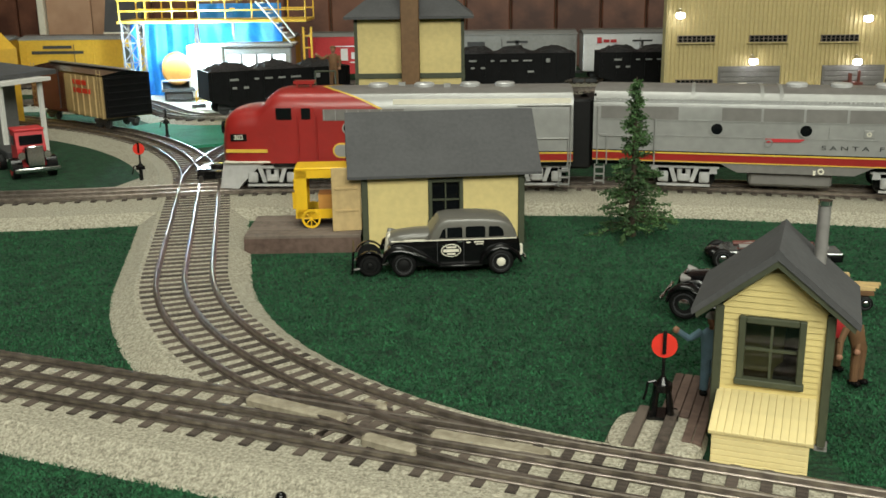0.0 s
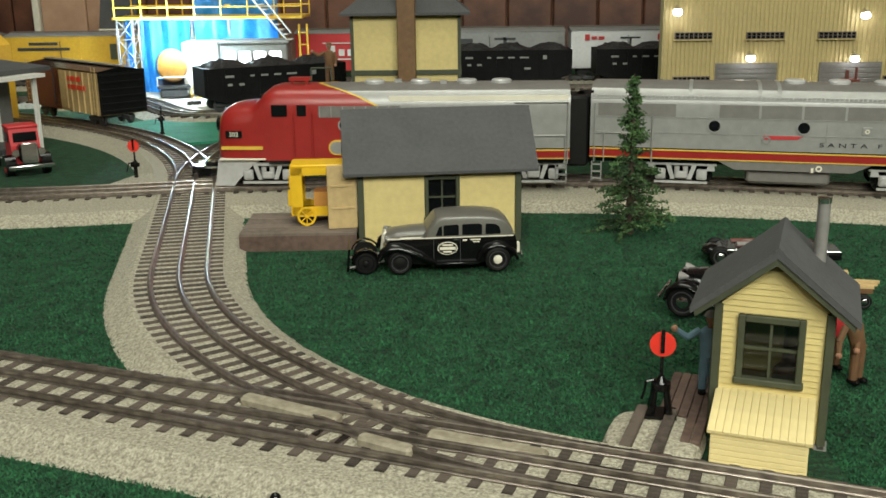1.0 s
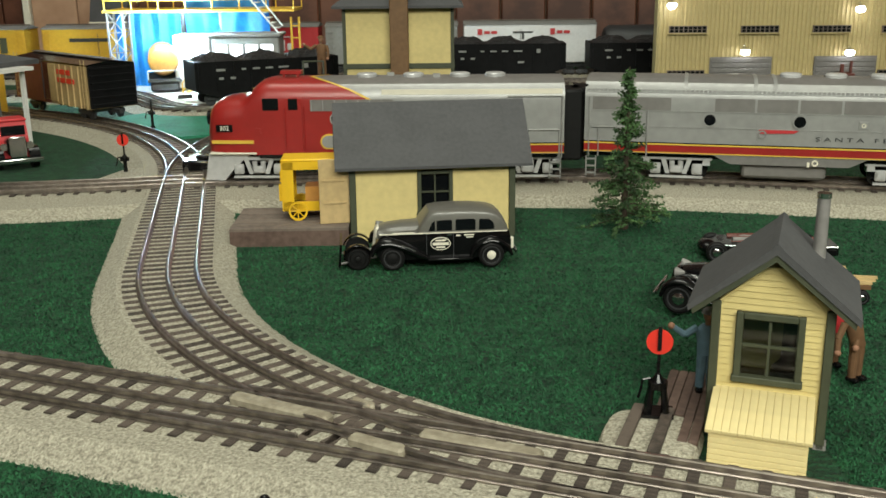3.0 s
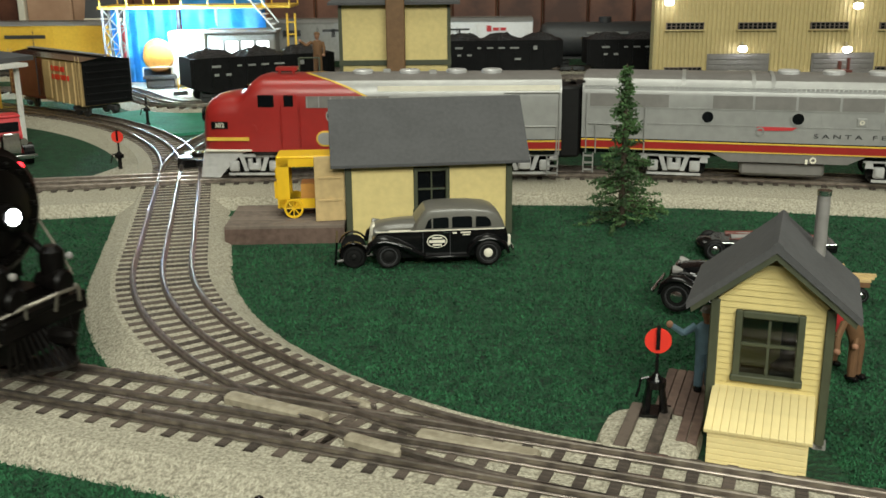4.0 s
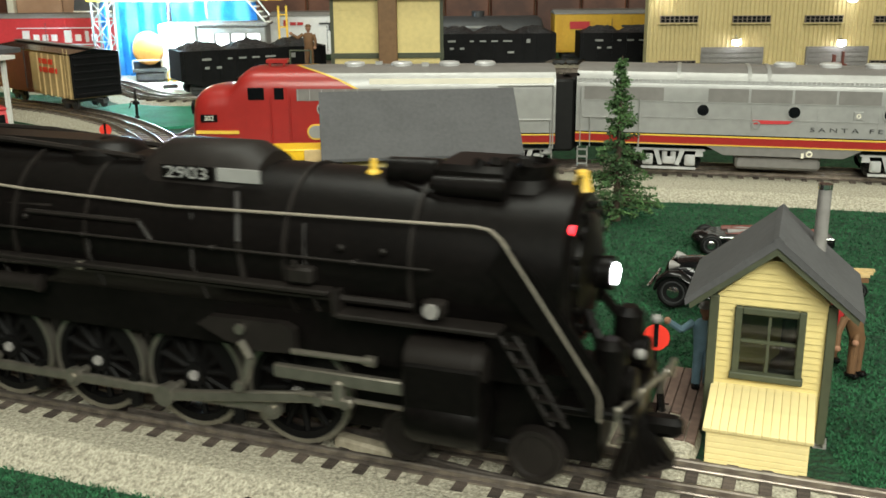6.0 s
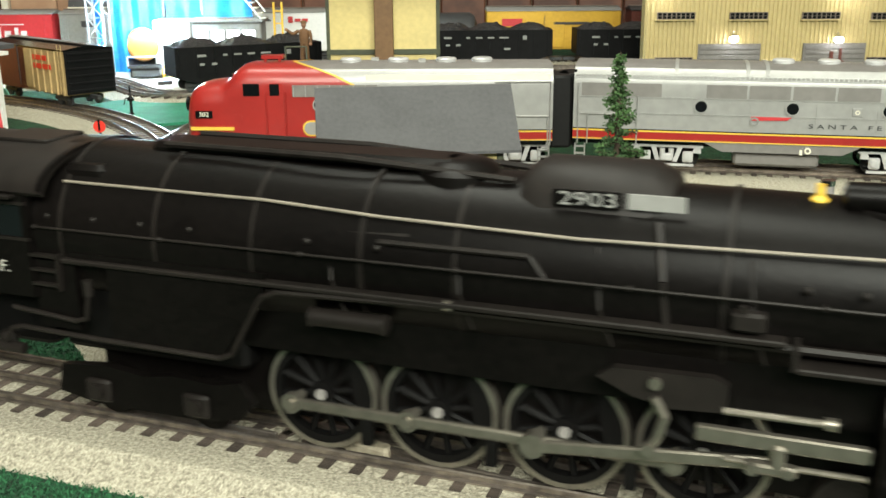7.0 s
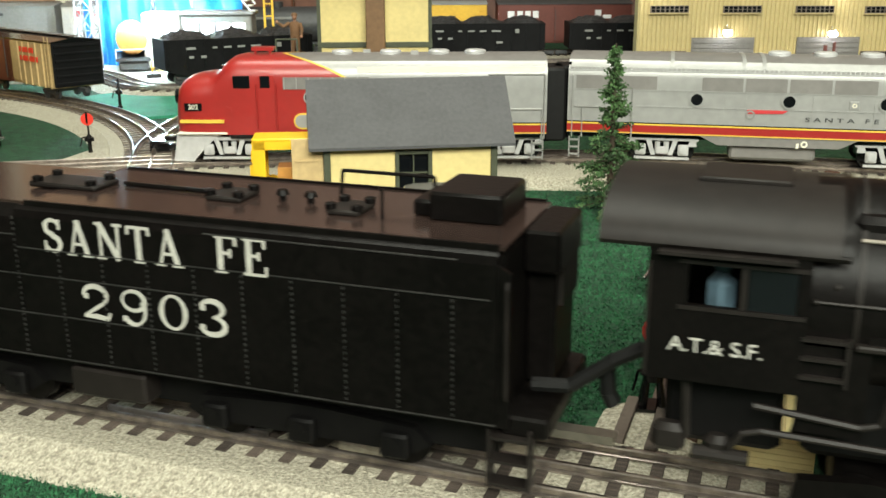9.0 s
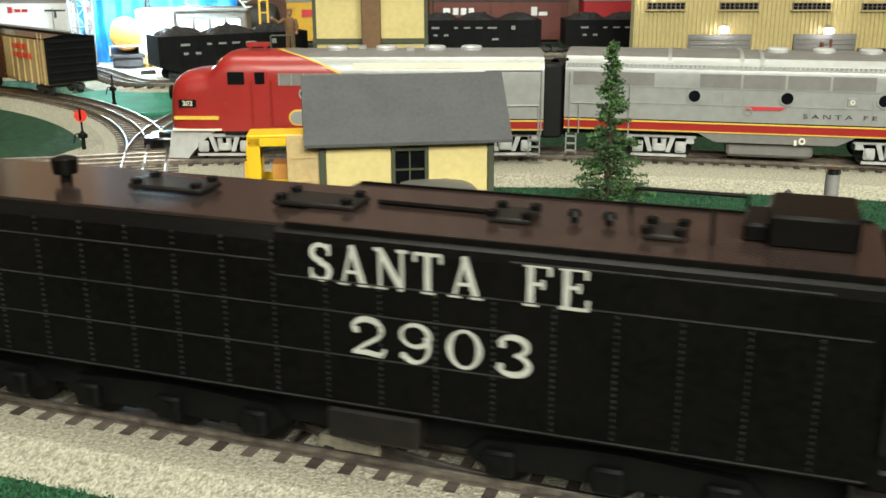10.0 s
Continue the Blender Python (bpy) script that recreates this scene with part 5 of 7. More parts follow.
def left_corner():
    h = thing("grey_freight_house", pose(-0.50, 1.06, 0, 0, 0, 68), "grey house with white porch post and window coloured as lit", "house")
    part("wall", Mesh().box(-0.04, 0.08, 0.045, 0.19, 0.10, 0.09), GREYHOUSE, h, smooth=False)
    part("roof", Mesh().prism([(-0.005, 0.086), (0.14, 0.097), (0.14, 0.102), (-0.005, 0.091)], "x", -0.15, 0.085), ROOF, h, smooth=False)
    part("porch_roof", Mesh().box(0.025, 0.005, 0.0835, 0.07, 0.05, 0.004), WHITE, h, smooth=False)
    for x in (-0.005, 0.052):
        part("porch_post", Mesh().box(x, -0.010, 0.041, 0.0042, 0.0042, 0.082), WHITE, h, smooth=False)
    wn = part("window", Mesh().box(-0.085, 0.0295, 0.034, 0.02, 0.003, 0.026), BROWN, h, smooth=False)
    # Tan colour on the panes replaces light from inside.
    for dx in (-1, 1):
        part("pane", Mesh().box(-0.085 + dx * 0.0045, 0.0275, 0.034, 0.007, 0.002, 0.02), TAN, wn, smooth=False)
    yb = thing("yellow_building", pose(-0.60, 1.25, 0, 0, 0, 60), "plain yellow gabled building behind the grey house", "building")
    part("wall", Mesh().prism([(0, 0), (0.10, 0), (0.10, 0.105), (0.05, 0.14), (0, 0.105)], "x", -0.08, 0.05), REEFER, yb, smooth=False)
    part("parapet", Mesh().box(-0.015, 0.05, 0.1415, 0.134, 0.008, 0.003), ROOF, yb, smooth=False)
    # standing boxcar
    b = boxcar(pose(-0.476, 1.268, RAIL_TOP, 0, 0, -44), "tan and red boxcar with black end standing on the curve", BOXTAN, [(0.040, 0.056, 0.034, 0.006, RED2), (0.045, 0.046, 0.044, 0.006, RED2)], 0.200, BLACK, "standing freight cars", 0.066)
    part("red_panel", Mesh().box(-0.050, -0.0312, 0.0405, 0.10, 0.0008, 0.050), CARBROWN, b, smooth=False)
    part("black_end", Mesh().box(0.1008, 0, 0.0410, 0.0022, 0.0605, 0.050), HOPPERBLACK, b, smooth=False)
    for k in range(6):
        part("end_rib", Mesh().box(0.1022, 0, 0.020 + k * 0.0085, 0.0016, 0.056, 0.003, 0.0006), HOPPERBLACK, b, smooth=False)
    for k in range(5):
        part("side_rib", Mesh().box(0.030 + k * 0.016, -0.0310, 0.040, 0.0016, 0.0018, 0.050), BOXTAN, b, smooth=False)
    # gondola with coal
    hopper("coal_gondola", pose(-0.255, 1.374, RAIL_TOP, 0, 0, 28), "black open car heaped with coal behind the red nose", 0.20, "standing freight cars")
    # red truck
    t = thing("red_truck", pose(-0.444, 0.985, 0, 0, 0, -55) @ Matrix.Scale(0.92, 4), "old red toy truck with black fenders and chrome grille", "truck")
    part("cab", Mesh().prism([(0.006, 0.012), (0.036, 0.012), (0.036, 0.032), (0.030, 0.050), (0.008, 0.050)], "y", -0.015, 0.015), COLARED, t, "bright red cab", smooth=False)
    part("roof", Mesh().box(0.018, 0, 0.051, 0.027, 0.032, 0.003, 0.001), COLARED, t)
    part("windshield", Mesh().box(0.0345, 0, 0.041, 0.001, 0.024, 0.010), DARK_GLASS, t, smooth=False, at=pose(0.001, 0, 0, 0, 0, 0))
    for s in (-1, 1):
        part("door_window", Mesh().box(0.019, s * 0.0152, 0.040, 0.013, 0.001, 0.010), DARK_GLASS, t, smooth=False)
        part("fender", Mesh().prism([(-0.012 + 0.045 + 0.012 * math.cos(a), 0.010 + 0.013 * math.sin(a)) for a in np.linspace(0, math.pi, 12)], "y", s * 0.018 - 0.0055, s * 0.018 + 0.0055), BLACK, t)
        part("headlight", Mesh().lathe((0.044, s * 0.013, 0.026), (1, 0, 0), [(0, 0.002), (0.003, 0.004), (0.004, 0.004)], 14), CHROME, t)
        for x in (0.034, -0.035, -0.050):
            w = part("wheel", Mesh().cyl((x, s * 0.0155, 0.0095), (x, s * 0.0225, 0.0095), 0.0095, seg=22), TYRE, t)
            part("hub", Mesh().cyl((x, s * 0.0215, 0.0095), (x, s * 0.0232, 0.0095), 0.0055, seg=16), COLARED, w)
    part("hood", Mesh().box(0.042, 0, 0.025, 0.018, 0.020, 0.018, 0.003), BLACK, t)
    part("grille", Mesh().box(0.0522, 0, 0.0255, 0.0026, 0.0165, 0.022, 0.001), CHROME, t)
    part("bumper", Mesh().box(0.0570, 0, 0.0115, 0.0026, 0.047, 0.0045, 0.001), CHROME, t)
    part("chassis", Mesh().box(-0.015, 0, 0.0125, 0.09, 0.018, 0.005), BLACK, t, smooth=False)
    part("bed", Mesh().box(-0.036, 0, 0.019, 0.056, 0.036, 0.008, 0.001), CARDARK, t, smooth=False)


def car_wheel(t, x, y, r, hub, hub_r=0.42):
    """Tyre, dark dish and hub cap."""
    s = -1 if y < 0 else 1
    w = part("wheel", Mesh().lathe((x, y - s * 0.003, r), (0, s, 0), [(0, r * 0.80), (0.0008, r * 0.97), (0.0018, r), (0.0036, r), (0.0046, r * 0.94), (0.0050, r * 0.80), (0.0044, r * 0.66)], 30), TYRE, t)
    rim = part("rim", Mesh().ring((x, 0, r), r * 0.70, r * 0.62, y + s * 0.0012, y + s * 0.0022, 26), CARDARK, w)
    part("hubcap", Mesh().lathe((x, y + s * 0.0012, r), (0, s, 0), [(0, r * hub_r), (0.0008, r * hub_r * 0.92), (0.0014, r * hub_r * 0.4)], 18), hub, w)


def body_loft(stations, ys):
    """Side outline through several (y, inset) cuts; the inset pulls the outline in and rounds the shoulders."""
    m = Mesh()
    cx0 = sum(p[0] for p in stations) / len(stations)
    rings = []
    zt = max(p[1] for p in stations)
    zb = min(p[1] for p in stations)
    for y, k in ys:
        rings.append([Vector((x - math.copysign(min(abs(x - cx0), k), x - cx0), y, z - k * 0.9 * (z - zb) / (zt - zb))) for x, z in stations])
    return m._poly(rings)


def sedan():
    """Black and grey hi-rail inspection car, nose to -x."""
    t = thing("rail_inspection_car", pose(-0.0500, 0.6180, 0.001, 0, 0, 6.0) @ Matrix.Scale(0.93, 4), "black and grey vintage station wagon with rail wheels in front", "car")
    round_sides = [(-0.0165, 0.0030), (-0.0158, 0.0014), (-0.0140, 0.0004), (-0.010, 0.0), (0.010, 0.0), (0.0140, 0.0004), (0.0158, 0.0014), (0.0165, 0.0030)]
    lower = [(0.004, 0.0072), (0.070, 0.0068), (0.0900, 0.0080), (0.0945, 0.0120), (0.0950, 0.0180), (0.0935, 0.0252), (0.0700, 0.0254), (0.0320, 0.0252), (0.0060, 0.0246), (0.0015, 0.0200), (0.0015, 0.0110)]
    part("body", body_loft(lower, [(-0.0166, 0.0010), (-0.0163, 0.0), (0.0163, 0.0), (0.0166, 0.0010)]), BLACK, t, "gloss black lower body")
    upper = [(0.0300, 0.0250), (0.0935, 0.0250), (0.0925, 0.0285), (0.0900, 0.0335), (0.0865, 0.0372), (0.0810, 0.0394), (0.0700, 0.0405), (0.0560, 0.0408), (0.0440, 0.0404), (0.0385, 0.0392), (0.0350, 0.0350), (0.0315, 0.0305)]
    part("cabin", body_loft(upper, round_sides), GREYCAR, t, "grey upper body and roof")
    hood = [(0.0030, 0.0230), (0.0330, 0.0240), (0.0330, 0.0306), (0.0220, 0.0302), (0.0100, 0.0290), (0.0040, 0.0276), (0.0022, 0.0255)]
    part("hood", body_loft(hood, [(-0.0130, 0.0042), (-0.0115, 0.0020), (-0.0080, 0.0005), (0.0, 0.0), (0.0080, 0.0005), (0.0115, 0.0020), (0.0130, 0.0042)]), GREYCAR, t)
    for s in (-1, 1):
        y = s * 0.0161
        for out in ([(0.0375, 0.0268), (0.0400, 0.0325), (0.0420, 0.0338), (0.0422, 0.0268)], [(0.0432, 0.0268), (0.0432, 0.0340), (0.0528, 0.0344), (0.0538, 0.0335), (0.0538, 0.0268)], [(0.0562, 0.0268), (0.0562, 0.0338), (0.0572, 0.0346), (0.0685, 0.0346), (0.0700, 0.0336), (0.0700, 0.0272), (0.0692, 0.0266)], [(0.0725, 0.0268), (0.0725, 0.0338), (0.0734, 0.0344), (0.0795, 0.0340), (0.0822, 0.0318), (0.0832, 0.0285), (0.0826, 0.0270)]):
            part("side_window", Mesh().prism(out, "y", y - 0.0007, y + 0.0007), DARK_GLASS, t, smooth=False)
        part("belt_line", Mesh().box(0.0480, s * 0.0167, 0.0254, 0.0880, 0.0008, 0.0007), CREAM, t, smooth=False)
        part("door_seam", Mesh().box(0.0548, s * 0.0164, 0.0165, 0.0004, 0.0006, 0.0170).box(0.0362, s * 0.0164, 0.0165, 0.0004, 0.0006, 0.0170), CARDARK, t, smooth=False)
        part("door_handle", Mesh().box(0.0520, s * 0.0172, 0.0238, 0.0034, 0.0010, 0.0007), CHROME, t, smooth=False)
        # sweeping front fender and rounded rear fender
        front_path = [(-0.0020, 0.0110, 0.0030, 0.0015), (0.0005, 0.0165, 0.0042, 0.0026), (0.0050, 0.0195, 0.0048, 0.0032), (0.0110, 0.0200, 0.0050, 0.0034), (0.0180, 0.0180, 0.0048, 0.0032), (0.0260, 0.0140, 0.0042, 0.0028), (0.0330, 0.0100, 0.0034, 0.0020), (0.0380, 0.0080, 0.0024, 0.0010)]
        part("front_fender", Mesh().sweep(front_path, s * 0.0180), BLACK, t)
        part("fender_flash", Mesh().tube([(0.0190, s * 0.0222, 0.0188), (0.0280, s * 0.0214, 0.0142)], 0.0004), CHROME, t)
        rear_path = [(0.0665, 0.0070, 0.0018, 0.0010), (0.0690, 0.0130, 0.0030, 0.0020), (0.0740, 0.0178, 0.0038, 0.0024), (0.0805, 0.0196, 0.0040, 0.0026), (0.0870, 0.0182, 0.0038, 0.0024), (0.0925, 0.0140, 0.0030, 0.0020), (0.0955, 0.0080, 0.0018, 0.0010)]
        part("rear_fender", Mesh().sweep(rear_path, s * 0.0170), BLACK, t)
        car_wheel(t, 0.0125, s * 0.0170, 0.0086, TYRE, 0.5)
        car_wheel(t, 0.0808, s * 0.0178, 0.0090, CREAM, 0.36)
        part("running_board", Mesh().box(0.0520, s * 0.0180, 0.0072, 0.0320, 0.0050, 0.0016, 0.0005), BLACK, t)
        part("headlight", Mesh().lathe((0.0105, s * 0.0140, 0.0250), (-1, 0, 0), [(0, 0.0008), (0.003, 0.0022), (0.0070, 0.0028), (0.0078, 0.0026), (0.0082, 0.0012)], 16), GREYCAR, t)
        part("hood_louvre", Mesh().box(0.0205, s * 0.0131, 0.0244, 0.0150, 0.0008, 0.0022), CREAM, t, smooth=False)
    part("windshield", Mesh().prism([(0.0326, 0.0312), (0.0360, 0.0362), (0.0367, 0.0358), (0.0333, 0.0308)], "y", -0.0115, 0.0115), DARK_GLASS, t, smooth=False)
    part("grille", body_loft([(-0.0010, 0.0100), (0.0012, 0.0100), (0.0046, 0.0272), (0.0030, 0.0280), (0.0012, 0.0262)], [(-0.0050, 0.0010), (-0.0036, 0.0), (0.0036, 0.0), (0.0050, 0.0010)]), CREAM, t, "cream upright grille")
    part("rear_lamp", Mesh().box(0.0955, -0.0150, 0.0165, 0.0026, 0.0030, 0.0080, 0.0008), CREAM, t)
    part("bumper", Mesh().box(0.0985, 0, 0.0105, 0.0018, 0.034, 0.0032, 0.0008).box(0.0965, -0.010, 0.0105, 0.004, 0.002, 0.002).box(0.0965, 0.010, 0.0105, 0.004, 0.002, 0.002), CHROME, t)
    oval = lambda rx, rz, y0, y1: Mesh().prism([(0.0458 + rx * math.cos(a), 0.0178 + rz * math.sin(a)) for a in np.linspace(0, 2 * math.pi, 33)[:-1]], "y", y0, y1)
    bd = part("oval_badge", oval(0.0070, 0.0046, -0.0172, -0.0163), CREAM, t, "white oval badge with dark bars", smooth=False)
    part("badge_face", oval(0.0064, 0.0040, -0.0174, -0.0168), BLACK, bd, smooth=False)
    part("badge_bar", Mesh().box(0.0458, -0.0175, 0.0178, 0.0110, 0.0004, 0.0020).box(0.0458, -0.0175, 0.0202, 0.0072, 0.0004, 0.0012).box(0.0458, -0.0175, 0.0154, 0.0062, 0.0004, 0.0012), CREAM, bd, smooth=False)
    part("small_bar", Mesh().box(0.0580, -0.0168, 0.0232, 0.003, 0.0004, 0.0010).box(0.0655, -0.0168, 0.0234, 0.0070, 0.0004, 0.0009).box(0.0660, -0.0168, 0.0218, 0.0050, 0.0004, 0.0007), CREAM, t, smooth=False)
    # rail truck in front
    b = part("rail_truck", Mesh().box(-0.010, 0, 0.0070, 0.022, 0.010, 0.004).prism([(-0.0245, 0.0030), (-0.0230, 0.0030), (-0.0215, 0.0190), (-0.0230, 0.0190)], "y", -0.0160, 0.0160), BLACK, t, smooth=False)
    for s in (-1, 1):
        part("rail_wheel", Mesh().lathe((-0.0110, s * 0.0115, 0.0082), (0, s, 0), [(0, 0.0082), (0.0008, 0.0088), (0.0015, 0.0076), (0.0036, 0.0073), (0.0037, 0.0058), (0.0026, 0.0052), (0.0028, 0.0024), (0.0042, 0.0020), (0.0046, 0.0008)], 26), TYRE, b)
        part("guard", Mesh().sweep([(-0.0110 + 0.0098 * math.cos(a), 0.0085 + 0.0098 * math.sin(a), 0.0030, 0.0006) for a in np.linspace(2.9, 0.3, 12)], s * 0.0150), BLACK, b)
        part("push_bar", Mesh().tube([(-0.0225, s * 0.013, 0.0050), (0.0020, s * 0.011, 0.0085)], 0.0008), GREYSTEEL, b)


def vintage_roadster(name, m, label):
    """An old black car with separate fenders and a long hood, nose to -x."""
    t = thing(name, m, label, "car")
    part("body", body_loft([(0.018, 0.0075), (0.072, 0.0075), (0.0760, 0.0120), (0.0740, 0.0215), (0.0560, 0.0235), (0.0200, 0.0225)], [(-0.0130, 0.0025), (-0.0115, 0.0005), (0.0115, 0.0005), (0.0130, 0.0025)]), BLACK, t, "gloss black body")
    part("hood", body_loft([(-0.0010, 0.0110), (0.0220, 0.0110), (0.0220, 0.0262), (0.0100, 0.0254), (0.0010, 0.0240), (-0.0010, 0.0210)], [(-0.0092, 0.0045), (-0.0075, 0.0014), (-0.0040, 0.0002), (0.0040, 0.0002), (0.0075, 0.0014), (0.0092, 0.0045)]), BLACK, t)
    part("cab", body_loft([(0.0220, 0.0220), (0.0500, 0.0220), (0.0490, 0.0330), (0.0440, 0.0370), (0.0300, 0.0368), (0.0255, 0.0340)], [(-0.0120, 0.0040), (-0.0105, 0.0012), (0.0105, 0.0012), (0.0120, 0.0040)]), BLACK, t)
    part("hood_trim", Mesh().box(0.0105, -0.0090, 0.0205, 0.0180, 0.0010, 0.0022).box(0.0105, 0.0090, 0.0205, 0.0180, 0.0010, 0.0022), CHROME, t, smooth=False)
    part("windshield", Mesh().prism([(0.0226, 0.0255), (0.0262, 0.0338), (0.0254, 0.0340), (0.0218, 0.0257)], "y", -0.0095, 0.0095), DARK_GLASS, t, smooth=False)
    part("grille", Mesh().box(-0.0014, 0, 0.0165, 0.0016, 0.0120, 0.0150, 0.0006), CHROME, t)
    for s in (-1, 1):
        part("side_window", Mesh().box(0.0365, s * 0.0117, 0.0295, 0.0150, 0.0012, 0.0075), DARK_GLASS, t, smooth=False)
        part("front_fender", Mesh().sweep([(-0.0080, 0.0095, 0.0035, 0.0010), (-0.0060, 0.0150, 0.0044, 0.0018), (-0.0010, 0.0186, 0.0048, 0.0022), (0.0050, 0.0190, 0.0048, 0.0022), (0.0110, 0.0160, 0.0046, 0.0020), (0.0170, 0.0110, 0.0042, 0.0016), (0.0230, 0.0078, 0.0036, 0.0010)], s * 0.0150), BLACK, t)
        part("rear_fender", Mesh().sweep([(0.0500, 0.0070, 0.0030, 0.0010), (0.0530, 0.0135, 0.0040, 0.0018), (0.0590, 0.0180, 0.0044, 0.0022), (0.0660, 0.0180, 0.0044, 0.0022), (0.0720, 0.0135, 0.0038, 0.0018), (0.0745, 0.0080, 0.0028, 0.0010)], s * 0.0150), BLACK, t)
        part("running_board", Mesh().box(0.0365, s * 0.0150, 0.0070, 0.0280, 0.0060, 0.0014, 0.0004), BLACK, t)
        for x in (0.0020, 0.0630):
            car_wheel(t, x, s * 0.0150, 0.0090, CHROME, 0.40)
        part("headlight", Mesh().lathe((0.0035, s * 0.0095, 0.0222), (-1, 0, 0), [(0, 0.0008), (0.003, 0.0022), (0.0052, 0.0026), (0.0056, 0.0012)], 14), GREYSTEEL, t)
    part("bumper", Mesh().box(-0.0115, 0, 0.0105, 0.0018, 0.0330, 0.0026, 0.0006), CHROME, t)


def other_vehicles():
    vintage_roadster("black_roadster", pose(0.1300, 0.5290, 0.002, 0, 0, -24), "old gloss black car with chrome trim parked behind the hut")
    f = thing("flatbed_wagon", pose(0.1870, 0.6300, 0.0, 0, 0, -6), "low dark wagon with chrome edge loaded with rusty scrap", "wagon")
    part("bed", body_loft([(-0.0150, 0.0060), (0.0650, 0.0060), (0.0650, 0.0110), (-0.0100, 0.0125), (-0.0180, 0.0100)], [(-0.0130, 0.0020), (-0.0115, 0.0), (0.0115, 0.0), (0.0130, 0.0020)]), BLACK, f)
    part("edge_trim", Mesh().tube([(-0.0160, -0.0125, 0.0115), (0.0640, -0.0125, 0.0115)], 0.0006), CHROME, f)
    part("nose", Mesh().ball((-0.0160, 0, 0.0080), 0.0070, (1.0, 1.5, 0.65)), BLACK, f)
    for x in (-0.012, 0.050):
        for s in (-1, 1):
            car_wheel(f, x, s * 0.0125, 0.0068, CHROME)
    rnd = random.Random(8)
    for k in range(9):
        part("scrap_piece", Mesh().cyl((rnd.uniform(-0.005, 0.03), rnd.uniform(-0.009, 0.009), rnd.uniform(0.0115, 0.0135)), (rnd.uniform(0.03, 0.06), rnd.uniform(-0.009, 0.009), rnd.uniform(0.0115, 0.0150)), rnd.uniform(0.0008, 0.0022), seg=8), CARBROWN if k % 3 else GREYSTEEL, f, "rusty reddish scrap" if k % 3 else "")
    g = thing("lumber_cart", pose(0.2260, 0.535, 0.002, 0, 0, -12) @ Matrix.Scale(0.72, 4), "small cart of tan lumber behind the hut", "cart")
    part("bed", Mesh().box(0, 0, 0.014, 0.032, 0.02, 0.003), BROWNCLOTH, g, smooth=False)
    for k in range(4):
        part("plank", Mesh().box(0.002 * k, -0.006 + 0.004 * k, 0.0168 + 0.0012 * (k % 2), 0.034, 0.0038, 0.0018), TAN, g, smooth=False)
    part("crate", Mesh().box(-0.006, 0.004, 0.0215, 0.009, 0.007, 0.0095), TAN, g, smooth=False)
    for x in (-0.01, 0.01):
        for s in (-1, 1):
            car_wheel(g, x, s * 0.010, 0.006, CHROME)


def figure(name, m, label, shirt, trousers, hat, arm=0.0, bend=0.0):
    """A painted model figure as one plain mesh."""
    k = Mesh()
    k.slot = 1
    for s in (-1, 1):
        k.cyl((s * 0.0024, 0.0004 * s, 0.002), (s * 0.0018, 0, 0.0185), 0.0019, 0.0024, seg=10)
    k.slot = 3
    for s in (-1, 1):
        k.box(s * 0.0026, -0.001, 0.001, 0.0034, 0.0066, 0.0024, 0.0008)
    k.slot = 0
    lean = bend * 0.008
    k._poly([[Vector((a * w + lean * t, b * d, 0.0175 + 0.0135 * t)) for a, b in [(math.cos(q), math.sin(q)) for q in np.linspace(0, 2 * math.pi, 13)[:-1]]] for t, w, d in ((0, 0.0042, 0.003), (0.4, 0.0045, 0.0033), (0.85, 0.0052, 0.0033), (1, 0.0030, 0.0024))])
    for s in (-1, 1):
        sh = Vector((s * 0.0048 + lean, 0, 0.0295))
        if s == -1 and arm:
            e, h = sh + Vector((-0.005, -0.002, -0.003)), sh + Vector((-0.0110, -0.003, 0.0012))
        else:
            e, h = sh + Vector((s * 0.0018 + bend * 0.004, -0.0010, -0.0062)), sh + Vector((s * 0.0012 + bend * 0.008, -0.003, -0.0118))
        k.slot = 0
        k.cyl(sh, e, 0.0017, 0.0015, seg=8).cyl(e, h, 0.0015, 0.0012, seg=8)
        k.slot = 2
        k.ball(h, 0.0016, seg=8)
    k.slot = 2
    k.cyl((lean, 0, 0.030), (lean, 0, 0.033), 0.0014, seg=8).ball((lean * 1.1, -0.0003, 0.0352), 0.0027, (0.9, 1, 1.15), 10)
    k.slot = 4
    k.lathe((lean * 1.1, 0, 0.0364), (0, 0, 1), [(0, 0.0034), (0.0004, 0.0030), (0.0014, 0.0027), (0.0024, 0.0014)], 12)
    ob = part(name, k, [shirt, trousers, SKIN, BLACK, hat])
    ob.matrix_basis = m
    return tagged(ob, label, "figurine", "model figures")


